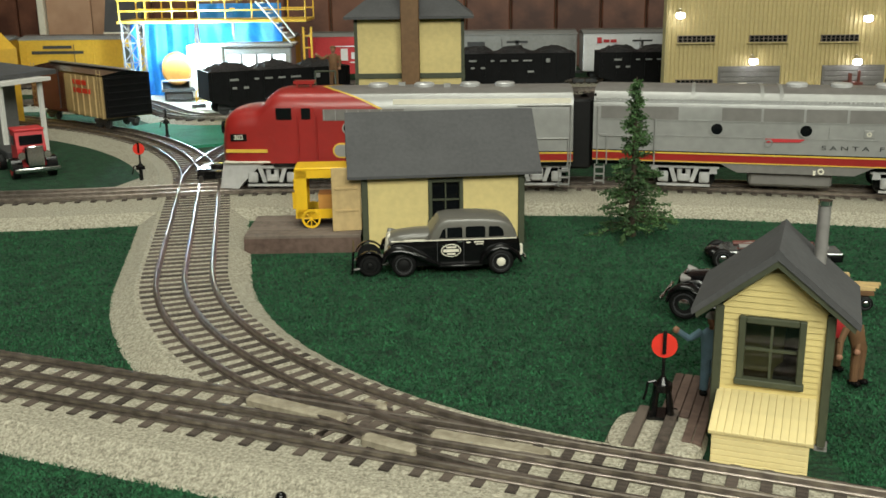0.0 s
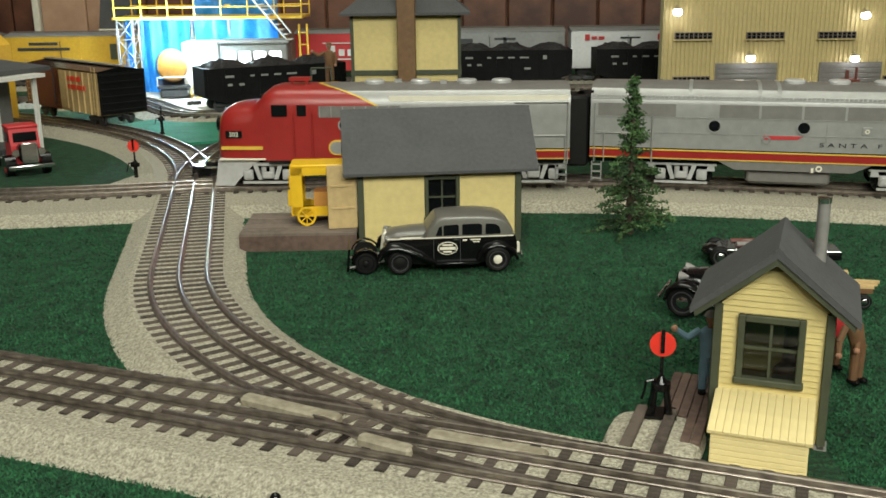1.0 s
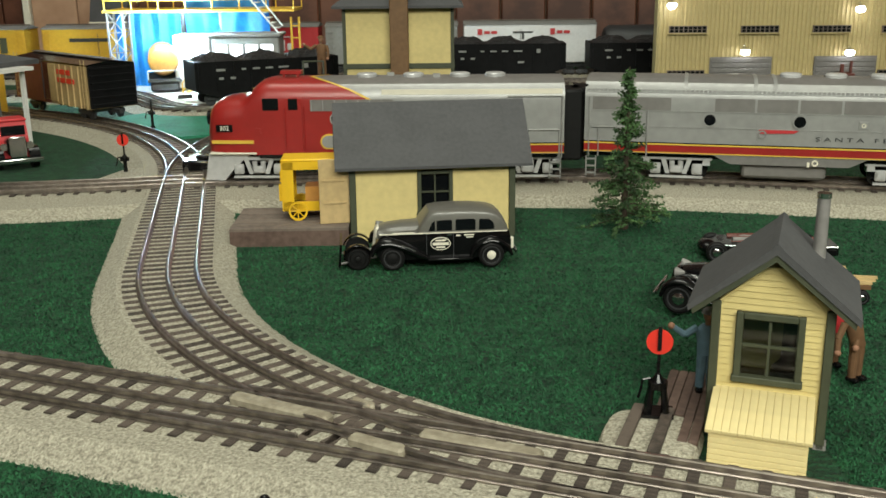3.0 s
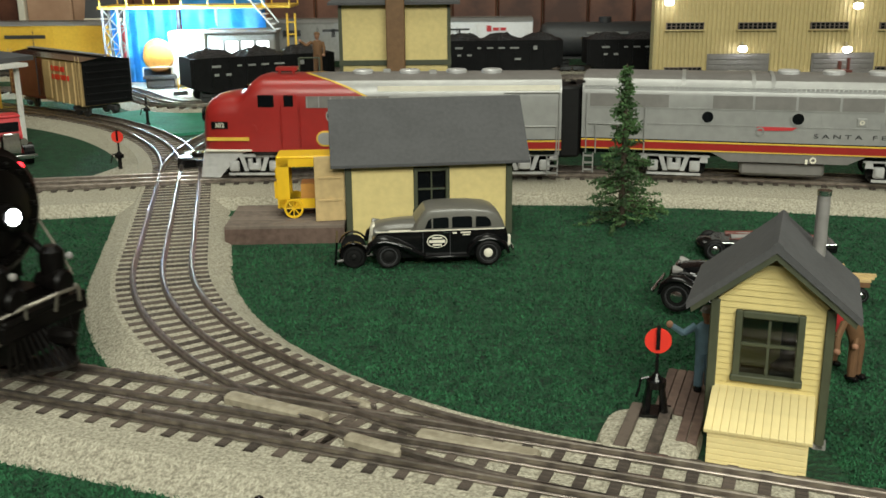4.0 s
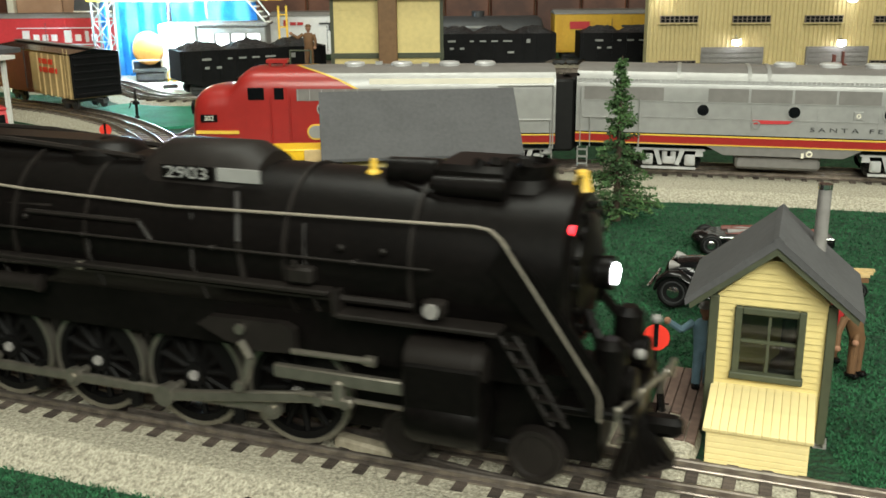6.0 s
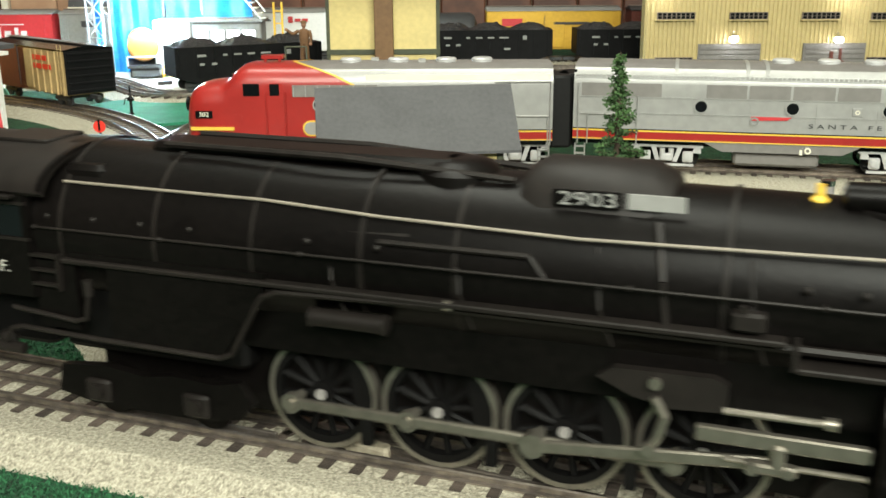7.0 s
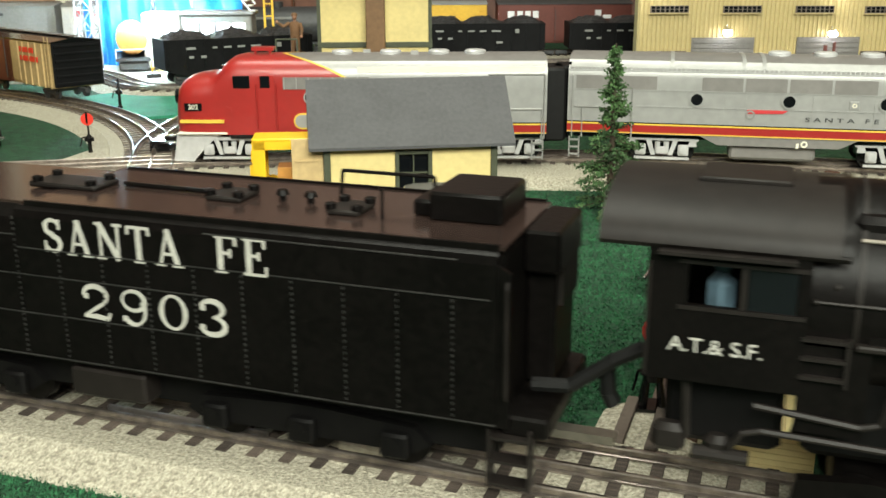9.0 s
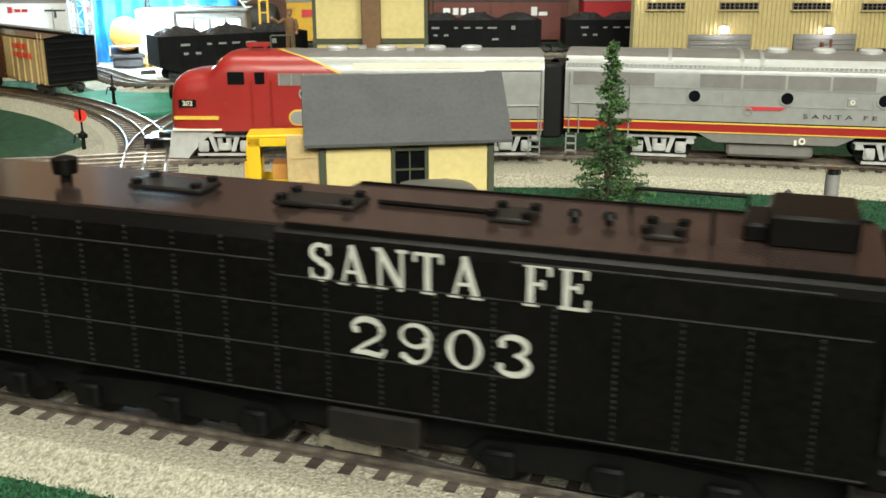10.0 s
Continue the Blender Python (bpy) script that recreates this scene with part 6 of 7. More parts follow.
def figures():
    figure("worker_figurine", pose(0.1120, 0.4010, 0.0063, 0, 0, -10), "painted model worker in blue overalls on the deck", DENIM, DENIM, CARGREY, 1)
    figure("worker_figurine", pose(0.1865, 0.4215, 0.002, 0, 0, 30), "painted model worker in brown coat bending over", BROWNCLOTH, BROWNCLOTH, YTOY, 0, -0.7)
    figure("worker_figurine", pose(0.1815, 0.4385, 0.002, 0, 0, 10), "painted model worker in red shirt behind the hut", COLARED, BROWNCLOTH, YTOY, 0, 0.2)
    figure("signalman_figurine", pose(-0.150, 1.19, 0.062, 0, 0, 0) @ Matrix.Scale(1.25, 4), "brown model figure standing beside the tower", BROWNCLOTH, BROWNCLOTH, BROWNCLOTH, 1)
    p = thing("signal_platform", pose(-0.150, 1.19, 0), "dark raised platform with railing beside the tower", "platform")
    part("post", Mesh().box(0, 0, 0.03, 0.03, 0.03, 0.06, 0.001), CARDARK, p, smooth=False)
    part("deck", Mesh().box(0, 0, 0.061, 0.044, 0.036, 0.002), CARDARK, p, smooth=False)
    part("railing", Mesh().tube([(-0.02, -0.016, 0.062), (-0.02, -0.016, 0.082), (0.004, -0.016, 0.082), (0.004, -0.016, 0.062)], 0.001), GREEN_TRIM, p)


def fir_tree():
    t = thing("fir_tree", pose(0.1283, 0.7075, 0.0), "bushy dark green model fir tree with pale tips", "tree")
    H = 0.118
    part("trunk", Mesh().lathe((0, 0, 0), (0, 0, 1), [(0, 0.0038), (0.01, 0.0027), (0.06, 0.0018), (H, 0.0004)], 10), BARK, t)
    rnd = random.Random(5)
    limbs, verts, faces = Mesh(), [], []
    for k in range(150):
        f = (k + rnd.random()) / 150
        z = 0.007 + f * (H - 0.010)
        reach = (0.0275 * (1 - f) ** 0.9 + 0.0032) * rnd.uniform(0.55, 1.12)
        if 0.42 < f:
            reach = min(reach, 0.0115 * (1.25 - f) * rnd.uniform(0.8, 1.3) + 0.002)
        a = rnd.uniform(0, 2 * math.pi)
        d = Vector((math.cos(a), math.sin(a), 0))
        base, tip = Vector((0, 0, z)), d * reach + Vector((0, 0, z + reach * rnd.uniform(-0.30, 0.15)))
        limbs.cyl(base, tip, 0.0006, 0.0002, seg=4)
        for j in range(int(14 + reach * 2600)):
            u = rnd.uniform(0.15, 1.05)
            c = base.lerp(tip, u) + Vector((rnd.gauss(0, 0.0012), rnd.gauss(0, 0.0012), rnd.gauss(0, 0.0010)))
            w = Vector((rnd.gauss(0, 1), rnd.gauss(0, 1), rnd.gauss(0, 1))).normalized()
            l = (d * rnd.uniform(0.2, 1) + Vector((rnd.gauss(0, 0.6), rnd.gauss(0, 0.6), rnd.gauss(0, 0.6)))).normalized() * rnd.uniform(0.0014, 0.0034)
            s = l.cross(w).normalized() * rnd.uniform(0.0005, 0.0012)
            n0 = len(verts)
            verts += [c - l * 0.4, c + s, c + l * 0.6, c - s]
            faces.append((n0, n0 + 1, n0 + 2, n0 + 3))
    part("limb", limbs, BARK, t)
    data = bpy.data.meshes.new("needles")
    data.from_pydata([tuple(v) for v in verts], [], faces)
    data.materials.append(NEEDLE)
    ob = new("crown", data)
    ob.parent = t
    tagged(ob, "uneven crown of dark green needle tufts", kind="stuff")


def turf_fibres():
    """Short upright fibres over the turf that lies near the tracks."""
    rng = np.random.default_rng(4)
    n = 320000
    y = 0.27 + 0.62 * rng.random(n) ** 1.5
    x = (rng.random(n) - 0.5) * 1.30 * (y + 0.12)
    p = np.stack([x, y], 1)
    keep = np.ones(n, bool)
    for line, lo, hi in ((FRONTLINE, -0.0505, 0.0335), (BRANCH, -0.0395, 0.0425), (LEFTLEG, -0.0355, 0.0495), (RIGHTLEG, -0.0355, 0.0355), (FTRACK, -0.0845, 0.0445)):
        mid = resample(line, 0.004)
        a = np.array([v[:2] for v in mid])
        d = np.gradient(a, axis=0)
        d /= np.linalg.norm(d, axis=1)[:, None]
        side = np.stack([-d[:, 1], d[:, 0]], 1)
        for k in range(0, n, 20000):
            q = p[k:k + 20000]
            near = ((q[:, None, :] - a[None, ::4]) ** 2).sum(-1).argmin(1) * 4
            off = ((q - a[near]) * side[near]).sum(1)
            along = np.abs(((q - a[near]) * d[near]).sum(1))
            keep[k:k + 20000] &= ~((off > lo) & (off < hi) & (along < 0.012))
    for x0, x1, y0, y1 in ((-0.155, 0.05, 0.664, 0.75), (0.098, 0.15, 0.33, 0.41), (0.06, 0.105, 0.34, 0.388)):
        keep &= ~((x > x0) & (x < x1) & (y > y0) & (y < y1))
    p = p[keep]
    n = len(p)
    ang, lean = rng.random(n) * 2 * np.pi, rng.normal(0, 0.0008, (n, 2))
    w, h = 0.00035 + 0.00035 * rng.random(n), 0.0007 + 0.0009 * rng.random(n)
    dx = np.stack([np.cos(ang) * w, np.sin(ang) * w], 1)
    v = np.zeros((n, 3, 3))
    v[:, 0, :2], v[:, 1, :2], v[:, 2, :2], v[:, 2, 2] = p - dx, p + dx, p + lean, h
    data = bpy.data.meshes.new("turf_fibres")
    data.from_pydata(v.reshape(-1, 3).tolist(), [], np.arange(3 * n).reshape(-1, 3).tolist())
    data.materials.append(FIBRE)
    tagged(new("turf_fibres", data), "short green turf fibres of the layout mat", "turf", kind="stuff")


# ---- steam locomotive ----
DRIVERS = (-0.2435, -0.1992, -0.1549, -0.1106)
CRANK, WHEEL_R = 0.0085, 0.0212
MOVING = {}


def steam_engine():
    t = thing("steam_locomotive", pose(0, 0, 0), "large black steam locomotive with white-edged running boards", "locomotive")
    MOVING["engine"] = t
    bz, br = 0.0735, 0.0285
    part("boiler", Mesh().lathe((-0.3515, 0, bz), (1, 0, 0), [(0, 0.0315), (0.0735, 0.0312), (0.1085, 0.0300), (0.2335, br + 0.0005), (0.3285, br - 0.0005)], 48), LOCO, t)
    part("smokebox", Mesh().lathe((-0.0235, 0, bz), (1, 0, 0), [(0, br), (0.012, br), (0.0130, 0.0262), (0.0145, 0.0250)], 48), LOCO, t)
    door = part("smokebox_door", Mesh().lathe((-0.010, 0, bz), (1, 0, 0), [(0, 0.0195), (0.0022, 0.0190), (0.0036, 0.0150), (0.0050, 0.006)], 36), LOCO, t)
    for k in range(16):
        a = k * math.pi / 8
        part("bolt", Mesh().box(-0.0085, 0.0215 * math.cos(a), bz + 0.0215 * math.sin(a), 0.003, 0.0022, 0.0022, 0.0004), LOCO, door)
    part("headlight", Mesh().lathe((-0.006, 0, bz - 0.001), (1, 0, 0), [(0, 0.0055), (0.0045, 0.0058), (0.0062, 0.0058)], 22), LOCO, t)
    part("headlight_glass", Mesh().lathe((-0.0002, 0, bz - 0.001), (1, 0, 0), [(0, 0.0040), (0.001, 0.0036), (0.0015, 0.002)], 22), LAMPGLOW, t, "glowing white headlight")
    for s in (-1, 1):
        ml = part("marker_lamp", Mesh().box(-0.014, s * 0.0180, bz + 0.0170, 0.006, 0.0050, 0.0058, 0.001).cyl((-0.014, s * 0.0180, bz + 0.015), (-0.014, s * 0.0150, bz + 0.0120), 0.001, seg=6), LOCO, t)
        part("red_lens", Mesh().cyl((-0.0108, s * 0.0180, bz + 0.0170), (-0.0098, s * 0.0180, bz + 0.0170), 0.0021, seg=14), REDGLOW, ml)
    part("bell", Mesh().lathe((-0.0115, 0, bz + 0.0262), (0, 0, 1), [(0, 0.0034), (0.001, 0.0030), (0.0045, 0.0023), (0.0065, 0.0020), (0.0070, 0.0008)], 18), YSTRIPE, t, "small brass bell")
    part("bell_yoke", Mesh().tube([(-0.0115, -0.004, bz + 0.027), (-0.0115, -0.0045, bz + 0.031), (-0.0115, 0.0045, bz + 0.031), (-0.0115, 0.004, bz + 0.027)], 0.0008), LOCO, t)
    part("valve_brass", Mesh().lathe((-0.084, -0.004, bz + 0.0255), (0, 0, 1), [(0, 0.003), (0.003, 0.0026), (0.004, 0.0014), (0.0075, 0.0012)], 14), YSTRIPE, t, "small brass valve")
    # feedwater heater, stack, domes
    fw = Mesh().lathe((-0.078, -0.006, bz + 0.0300), (1, 0, 0), [(0, 0.002), (0.001, 0.0046), (0.019, 0.0050), (0.020, 0.0030)], 18)
    fw.box(-0.046, 0, bz + 0.0310, 0.026, 0.026, 0.007, 0.002).lathe((-0.058, -0.013, bz + 0.0275), (1, 0, 0), [(0, 0.0035), (0.024, 0.0040), (0.025, 0.0020)], 14)
    fw.tube([(-0.072, -0.009, bz + 0.0265), (-0.060, -0.014, bz + 0.0250), (-0.050, -0.016, bz + 0.0215)], 0.0013, 8)
    for k in range(4):
        fw.cyl((-0.045 + 0.005 * k, -0.011 + 0.004 * (k % 2), bz + 0.031), (-0.043 + 0.005 * k, -0.009, bz + 0.036), 0.0022, seg=10)
    part("feedwater_heater", fw, LOCO, t)
    part("smoke_stack", Mesh().lathe((-0.030, 0, bz + 0.026), (0, 0, 1), [(0, 0.012), (0.004, 0.0095), (0.0085, 0.0100), (0.0090, 0.0080), (0.0070, 0.0075)], 24), LOCO, t)
    sand = Mesh()
    rows = []
    for x, w, h in ((-0.175, 0.010, 0.020), (-0.172, 0.0200, 0.0325), (-0.166, 0.0210, 0.0360), (-0.132, 0.0210, 0.0360), (-0.125, 0.0200, 0.0325), (-0.120, 0.010, 0.020)):
        rows.append([Vector((x, w * math.sin(a), bz + h * math.cos(a) ** 0.6 if math.cos(a) > 0.02 else bz)) for a in np.linspace(-1.5, 1.5, 17)])
    part("sand_dome", sand._poly(rows, cap=True, loop=False), LOCO_ROOF, t)
    part("number_plate", Mesh().box(-0.150, -0.0190, bz + 0.0268, 0.021, 0.0012, 0.0052), LOCO, t, smooth=False, at=pose(0, 0, 0))
    text("number", "2903", 0.0060, CARGREY, t, pose(-0.1495, -0.0204, bz + 0.0268, 0, 0, 0), 0.0175)
    part("number_glass", Mesh().box(-0.1290, -0.0190, bz + 0.0270, 0.017, 0.0012, 0.0046), CARGREY, t, smooth=False)
    part("dome_rear", Mesh().lathe((-0.197, 0, bz + 0.022), (0, 0, 1), [(0, 0.015), (0.007, 0.0145), (0.0105, 0.010), (0.0115, 0.004)], 24), LOCO, t)
    casing = Mesh().box(-0.255, 0, bz + 0.0310, 0.118, 0.017, 0.005, 0.002)
    part("top_casing", casing, LOCO, t)
    for s in (-1, 1):
        part("pipe", Mesh().tube([(-0.305, s * 0.011, bz + 0.0335), (-0.235, s * 0.012, bz + 0.0330), (-0.175, s * 0.0105, bz + 0.0290)], 0.0012), LOCO_ROOF, t)
        part("pipe", Mesh().tube([(-0.31, s * 0.0285, bz - 0.011), (-0.19, s * 0.0290, bz - 0.010), (-0.06, s * 0.0285, bz - 0.010)], 0.0014), LOCO_ROOF, t)
        part("pipe", Mesh().tube([(-0.26, s * 0.0265, bz + 0.012), (-0.205, s * 0.0262, bz + 0.012)], 0.0010), LOCO_ROOF, t)
        part("pipe", Mesh().tube([(-0.128, s * 0.0220, bz + 0.022), (-0.125, s * 0.0285, bz + 0.006), (-0.123, s * 0.0290, bz - 0.010)], 0.0012), LOCO_ROOF, t)
        part("pipe", Mesh().tube([(-0.215, s * 0.0290, bz + 0.010), (-0.165, s * 0.0290, bz + 0.010), (-0.160, s * 0.0290, bz + 0.003)], 0.0010), LOCO_ROOF, t)
    for x in (-0.34, -0.30, -0.262, -0.222, -0.19, -0.108, -0.062):
        rr = 0.0318 if x < -0.27 else (0.0308 if x < -0.21 else 0.0298)
        part("boiler_band", Mesh().lathe((x, 0, bz), (1, 0, 0), [(0, rr - 0.001), (0.0002, rr), (0.0014, rr), (0.0016, rr - 0.001)], 48), LOCO_ROOF, t)
    # running boards with pale edge, sloping down to the pilot deck
    for s in (-1, 1):
        edge = [(-0.340, 0.0937), (-0.258, 0.0932), (-0.215, 0.0913), (-0.150, 0.0900), (-0.040, 0.0918), (-0.0345, 0.0912), (-0.0305, 0.0888), (-0.0215, 0.0760), (0.0003, 0.0440), (0.0023, 0.0400), (0.0025, 0.0320)]
        pts = [Vector((x, s * (math.sqrt(max(0.031 ** 2 - (z - bz) ** 2, 0.0005)) + 0.0016 if x < -0.03 else 0.0285), z)) for x, z in edge]
        part("white_edge", Mesh().tube(pts, 0.00055, 8), EDGE, t, "pale painted edge line")

        if s == -1:
            part("front_skirt", Mesh().prism([(-0.030, 0.088), (-0.0190, 0.0780), (0.0030, 0.0480), (0.0030, 0.0330), (-0.0005, 0.0330), (-0.010, 0.0500), (-0.034, 0.078)], "y", -0.0288, -0.0270), LOCO, t, smooth=False)
            rung = Mesh().tube([(-0.0250, -0.030, 0.0580), (-0.0075, -0.030, 0.0290)], 0.0008).tube([(-0.0300, -0.030, 0.0575), (-0.0125, -0.030, 0.0290)], 0.0008)
            for k in range(5):
                rung.box(-0.0255 + 0.0035 * k, -0.0295, 0.0545 - 0.0056 * k, 0.0055, 0.005, 0.0008)
            part("front_steps", rung, LOCO_ROOF, t)
        part("running_board", Mesh().box(-0.214, s * 0.0285, 0.0660, 0.250, 0.010, 0.0018, 0.0005), LOCO_ROOF, t, smooth=False)
        part("front_running_board", Mesh().box(-0.058, s * 0.0290, 0.0588, 0.056, 0.010, 0.0018, 0.0005).box(-0.0865, s * 0.0290, 0.0628, 0.0016, 0.010, 0.0085), LOCO_ROOF, t, smooth=False)
        part("board_bracket", Mesh().box(-0.1905, s * 0.0318, 0.0656, 0.0035, 0.0030, 0.0030, 0.0006), STEEL, t, smooth=False)
        part("air_tank", Mesh().lathe((-0.2410, s * 0.0285, 0.0550), (1, 0, 0), [(0, 0.002), (0.0006, 0.0036), (0.0020, 0.0036), (0.0022, 0.0032), (0.0265, 0.0032), (0.0267, 0.0036), (0.0282, 0.0036), (0.0290, 0.002)], 18), LOCO_ROOF, t)
        part("air_pump", Mesh().lathe((-0.052, s * 0.0300, 0.0615), (0, 0, 1), [(0, 0.0035), (0.001, 0.0042), (0.005, 0.0042), (0.0056, 0.002)], 14), LOCO_ROOF, t)
        part("pump_cap", Mesh().cyl((-0.052, s * 0.0338, 0.0645), (-0.052, s * 0.0346, 0.0645), 0.0026, seg=14), GREYSTEEL, t)
        part("cylinder", Mesh().lathe((-0.0625, s * 0.0262, 0.0262), (1, 0, 0), [(0, 0.0075), (0.0010, 0.0105), (0.0030, 0.0112), (0.0250, 0.0112), (0.0270, 0.0105), (0.0280, 0.0075)], 24), LOCO, t)
        part("cylinder_block", Mesh().box(-0.0485, s * 0.0262, 0.0365, 0.0265, 0.0200, 0.0200, 0.001), LOCO, t, smooth=False)
        part("valve_chest", Mesh().lathe((-0.0625, s * 0.0275, 0.0455), (1, 0, 0), [(0, 0.0055), (0.0010, 0.0075), (0.0040, 0.0078), (0.0250, 0.0078), (0.0275, 0.0055)], 22), LOCO_ROOF, t)
        part("crosshead_guide", Mesh().box(-0.0880, s * 0.0300, 0.0345, 0.0490, 0.0030, 0.0050, 0.0006), STEEL, t)
        part("piston_rod", Mesh().cyl((-0.0640, s * 0.0285, 0.0262), (-0.1040, s * 0.0285, 0.0262), 0.0010, seg=10), STEEL, t)
        MOVING.setdefault("crossheads", []).append(part("crosshead", Mesh().box(0, s * 0.0305, 0, 0.0150, 0.0042, 0.0034, 0.0008).box(0.002, s * 0.0305, 0.0040, 0.0040, 0.0044, 0.0080, 0.0008).cyl((-0.005, s * 0.0310, 0.0), (-0.005, s * 0.0338, 0.0), 0.0018, seg=12).cyl((0.005, s * 0.0310, 0.0), (0.005, s * 0.0334, 0.0), 0.0016, seg=12), STEEL, t))
        part("valve_rod", Mesh().cyl((-0.1050, s * 0.0305, 0.0425), (-0.0745, s * 0.0305, 0.0428), 0.0012, seg=10).cyl((-0.0770, s * 0.0305, 0.0428), (-0.0735, s * 0.0305, 0.0428), 0.0020, seg=12), STEEL, t)
        part("valve_gear", Mesh().prism([(-0.1430, 0.0480), (-0.1380, 0.0515), (-0.1080, 0.0520), (-0.1040, 0.0500), (-0.1040, 0.0415), (-0.1200, 0.0405), (-0.1320, 0.0430)], "y", s * 0.0285 - 0.0018, s * 0.0285 + 0.0018), LOCO_ROOF, t, smooth=False)
        part("link", Mesh().tube([(-0.1250, s * 0.0312, 0.0440), (-0.1215, s * 0.0312, 0.0380), (-0.1235, s * 0.0312, 0.0310), (-0.1260, s * 0.0312, 0.0270)], 0.0016, 8).cyl((-0.1260, s * 0.0305, 0.0270), (-0.1260, s * 0.0335, 0.0270), 0.0020, seg=12).cyl((-0.1250, s * 0.0305, 0.0485), (-0.1250, s * 0.0322, 0.0485), 0.0019, seg=12), STEEL, t)
    part("frame", Mesh().box(-0.17, 0, 0.024, 0.34, 0.026, 0.030).box(-0.17, 0, 0.047, 0.30, 0.044, 0.018), LOCO, t, smooth=False)
    # firebox sides
    for s in (-1, 1):
        part("firebox_side", Mesh().prism([(-0.3200, 0.0375), (-0.2735, 0.0375), (-0.2570, 0.0620), (-0.2570, 0.0660), (-0.3200, 0.0660)], "y", s * 0.0308 - 0.0012, s * 0.0308 + 0.0012), LOCO, t, smooth=False)
        part("firebox_upper", Mesh().box(-0.2960, s * 0.0300, 0.0665, 0.0800, 0.0030, 0.0050), LOCO, t, smooth=False)
        part("firebox_rim", Mesh().tube([(-0.3690, s * 0.0325, 0.0310), (-0.3660, s * 0.0325, 0.0365), (-0.3610, s * 0.0325, 0.0380), (-0.3260, s * 0.0325, 0.0370), (-0.2750, s * 0.0325, 0.0365), (-0.2700, s * 0.0325, 0.0385), (-0.2570, s * 0.0325, 0.0612), (-0.2510, s * 0.0325, 0.0635), (-0.1900, s * 0.0325, 0.0655)], 0.0010), LOCO_ROOF, t)
        tr = part("trailing_truck", Mesh().prism([(-0.352, 0.0105), (-0.335, 0.0075), (-0.286, 0.0075), (-0.272, 0.0105), (-0.267, 0.0165), (-0.272, 0.0245), (-0.282, 0.0225), (-0.300, 0.0235), (-0.312, 0.0215), (-0.330, 0.0235), (-0.350, 0.0215)], "y", s * 0.0245 - 0.002, s * 0.0245 + 0.002), LOCO, t, smooth=False)
        for x in (-0.333, -0.290):
            part("journal", Mesh().box(x, s * 0.027, 0.0135, 0.011, 0.003, 0.009, 0.001).cyl((x, s * 0.0285, 0.0135), (x, s * 0.0300, 0.0135), 0.0030, seg=14), LOCO_ROOF, tr)
            part("wheel", Mesh().cyl((x, s * 0.0140, 0.0100), (x, s * 0.0180, 0.0100), 0.0100, seg=26), LOCO, tr)
    part("ash_pan", Mesh().box(-0.310, 0, 0.045, 0.080, 0.046, 0.034, 0.002), DRIVER, t)
    part("cab_under_frame", Mesh().box(-0.372, 0, 0.038, 0.034, 0.046, 0.022, 0.002), DRIVER, t)
    for s in (-1, 1):

        hand = [(-0.35 + 0.027 * k, s * 0.0318, bz + 0.004) for k in range(12)]
        part("boiler_handrail", Mesh().cyl(hand[0], hand[-1], 0.0005, seg=6), LOCO_ROOF, t)
        for p in hand[::2]:
            part("stanchion", Mesh().cyl((p[0], s * 0.028, p[2]), p, 0.0004, seg=6).ball(p, 0.0010, seg=8), LOCO_ROOF, t)
        for x in DRIVERS:
            part("sand_pipe", Mesh().tube([(x + 0.010, s * 0.0255, bz + 0.014), (x + 0.012, s * 0.0305, bz - 0.004), (x + 0.016, s * 0.0285, bz - 0.016)], 0.0006), LOCO_ROOF, t)
        for x in (-0.345, -0.325, -0.305, -0.285, -0.24, -0.215, -0.085, -0.070):
            part("washout_plug", Mesh().ball((x, s * 0.0298, bz + 0.008), 0.0012, seg=8), LOCO_ROOF, t)
        part("lubricator", Mesh().box(-0.100, s * 0.0300, 0.0710, 0.010, 0.006, 0.006, 0.001).cyl((-0.1015, s * 0.032, 0.0740), (-0.1015, s * 0.032, 0.0760), 0.0012, seg=8), LOCO_ROOF, t)

        for x in (-0.223, -0.178, -0.132):
            part("brake_hanger", Mesh().box(x, s * 0.0235, 0.014, 0.004, 0.003, 0.012), DRIVER, t, smooth=False)

    part("engineer_figurine", Mesh().ball((-0.3750, -0.0200, 0.0830), 0.0030, (1, 1, 1.2)).box(-0.3750, -0.0200, 0.0735, 0.008, 0.010, 0.013, 0.003), DENIM, t, "small painted driver figure in blue")
    # cab
    for s in (-1, 1):
        y = s * 0.0325
        side = Mesh().box(-0.3735, y, 0.0620, 0.0420, 0.0016, 0.0230).box(-0.3735, y, 0.0890, 0.0420, 0.0016, 0.0070).box(-0.3890, y, 0.0795, 0.0110, 0.0016, 0.0121).box(-0.3535, y, 0.0795, 0.0020, 0.0016, 0.0121)
        c = part("cab_side", side, LOCO, t, smooth=False)
        part("window_bar", Mesh().box(-0.3685, y, 0.0795, 0.0018, 0.0018, 0.0121).box(-0.3690, y, 0.0727, 0.0340, 0.0026, 0.0012).box(-0.3690, y, 0.0861, 0.0340, 0.0026, 0.0012), LOCO_ROOF, c, smooth=False)
        part("window_pane", Mesh().box(-0.3610, y, 0.0795, 0.0125, 0.0010, 0.0121), DARK_GLASS, c, smooth=False)
        part("window_awning", Mesh().box(-0.3735, y + s * 0.0025, 0.0890, 0.0360, 0.0050, 0.0010), LOCO_ROOF, c, smooth=False)
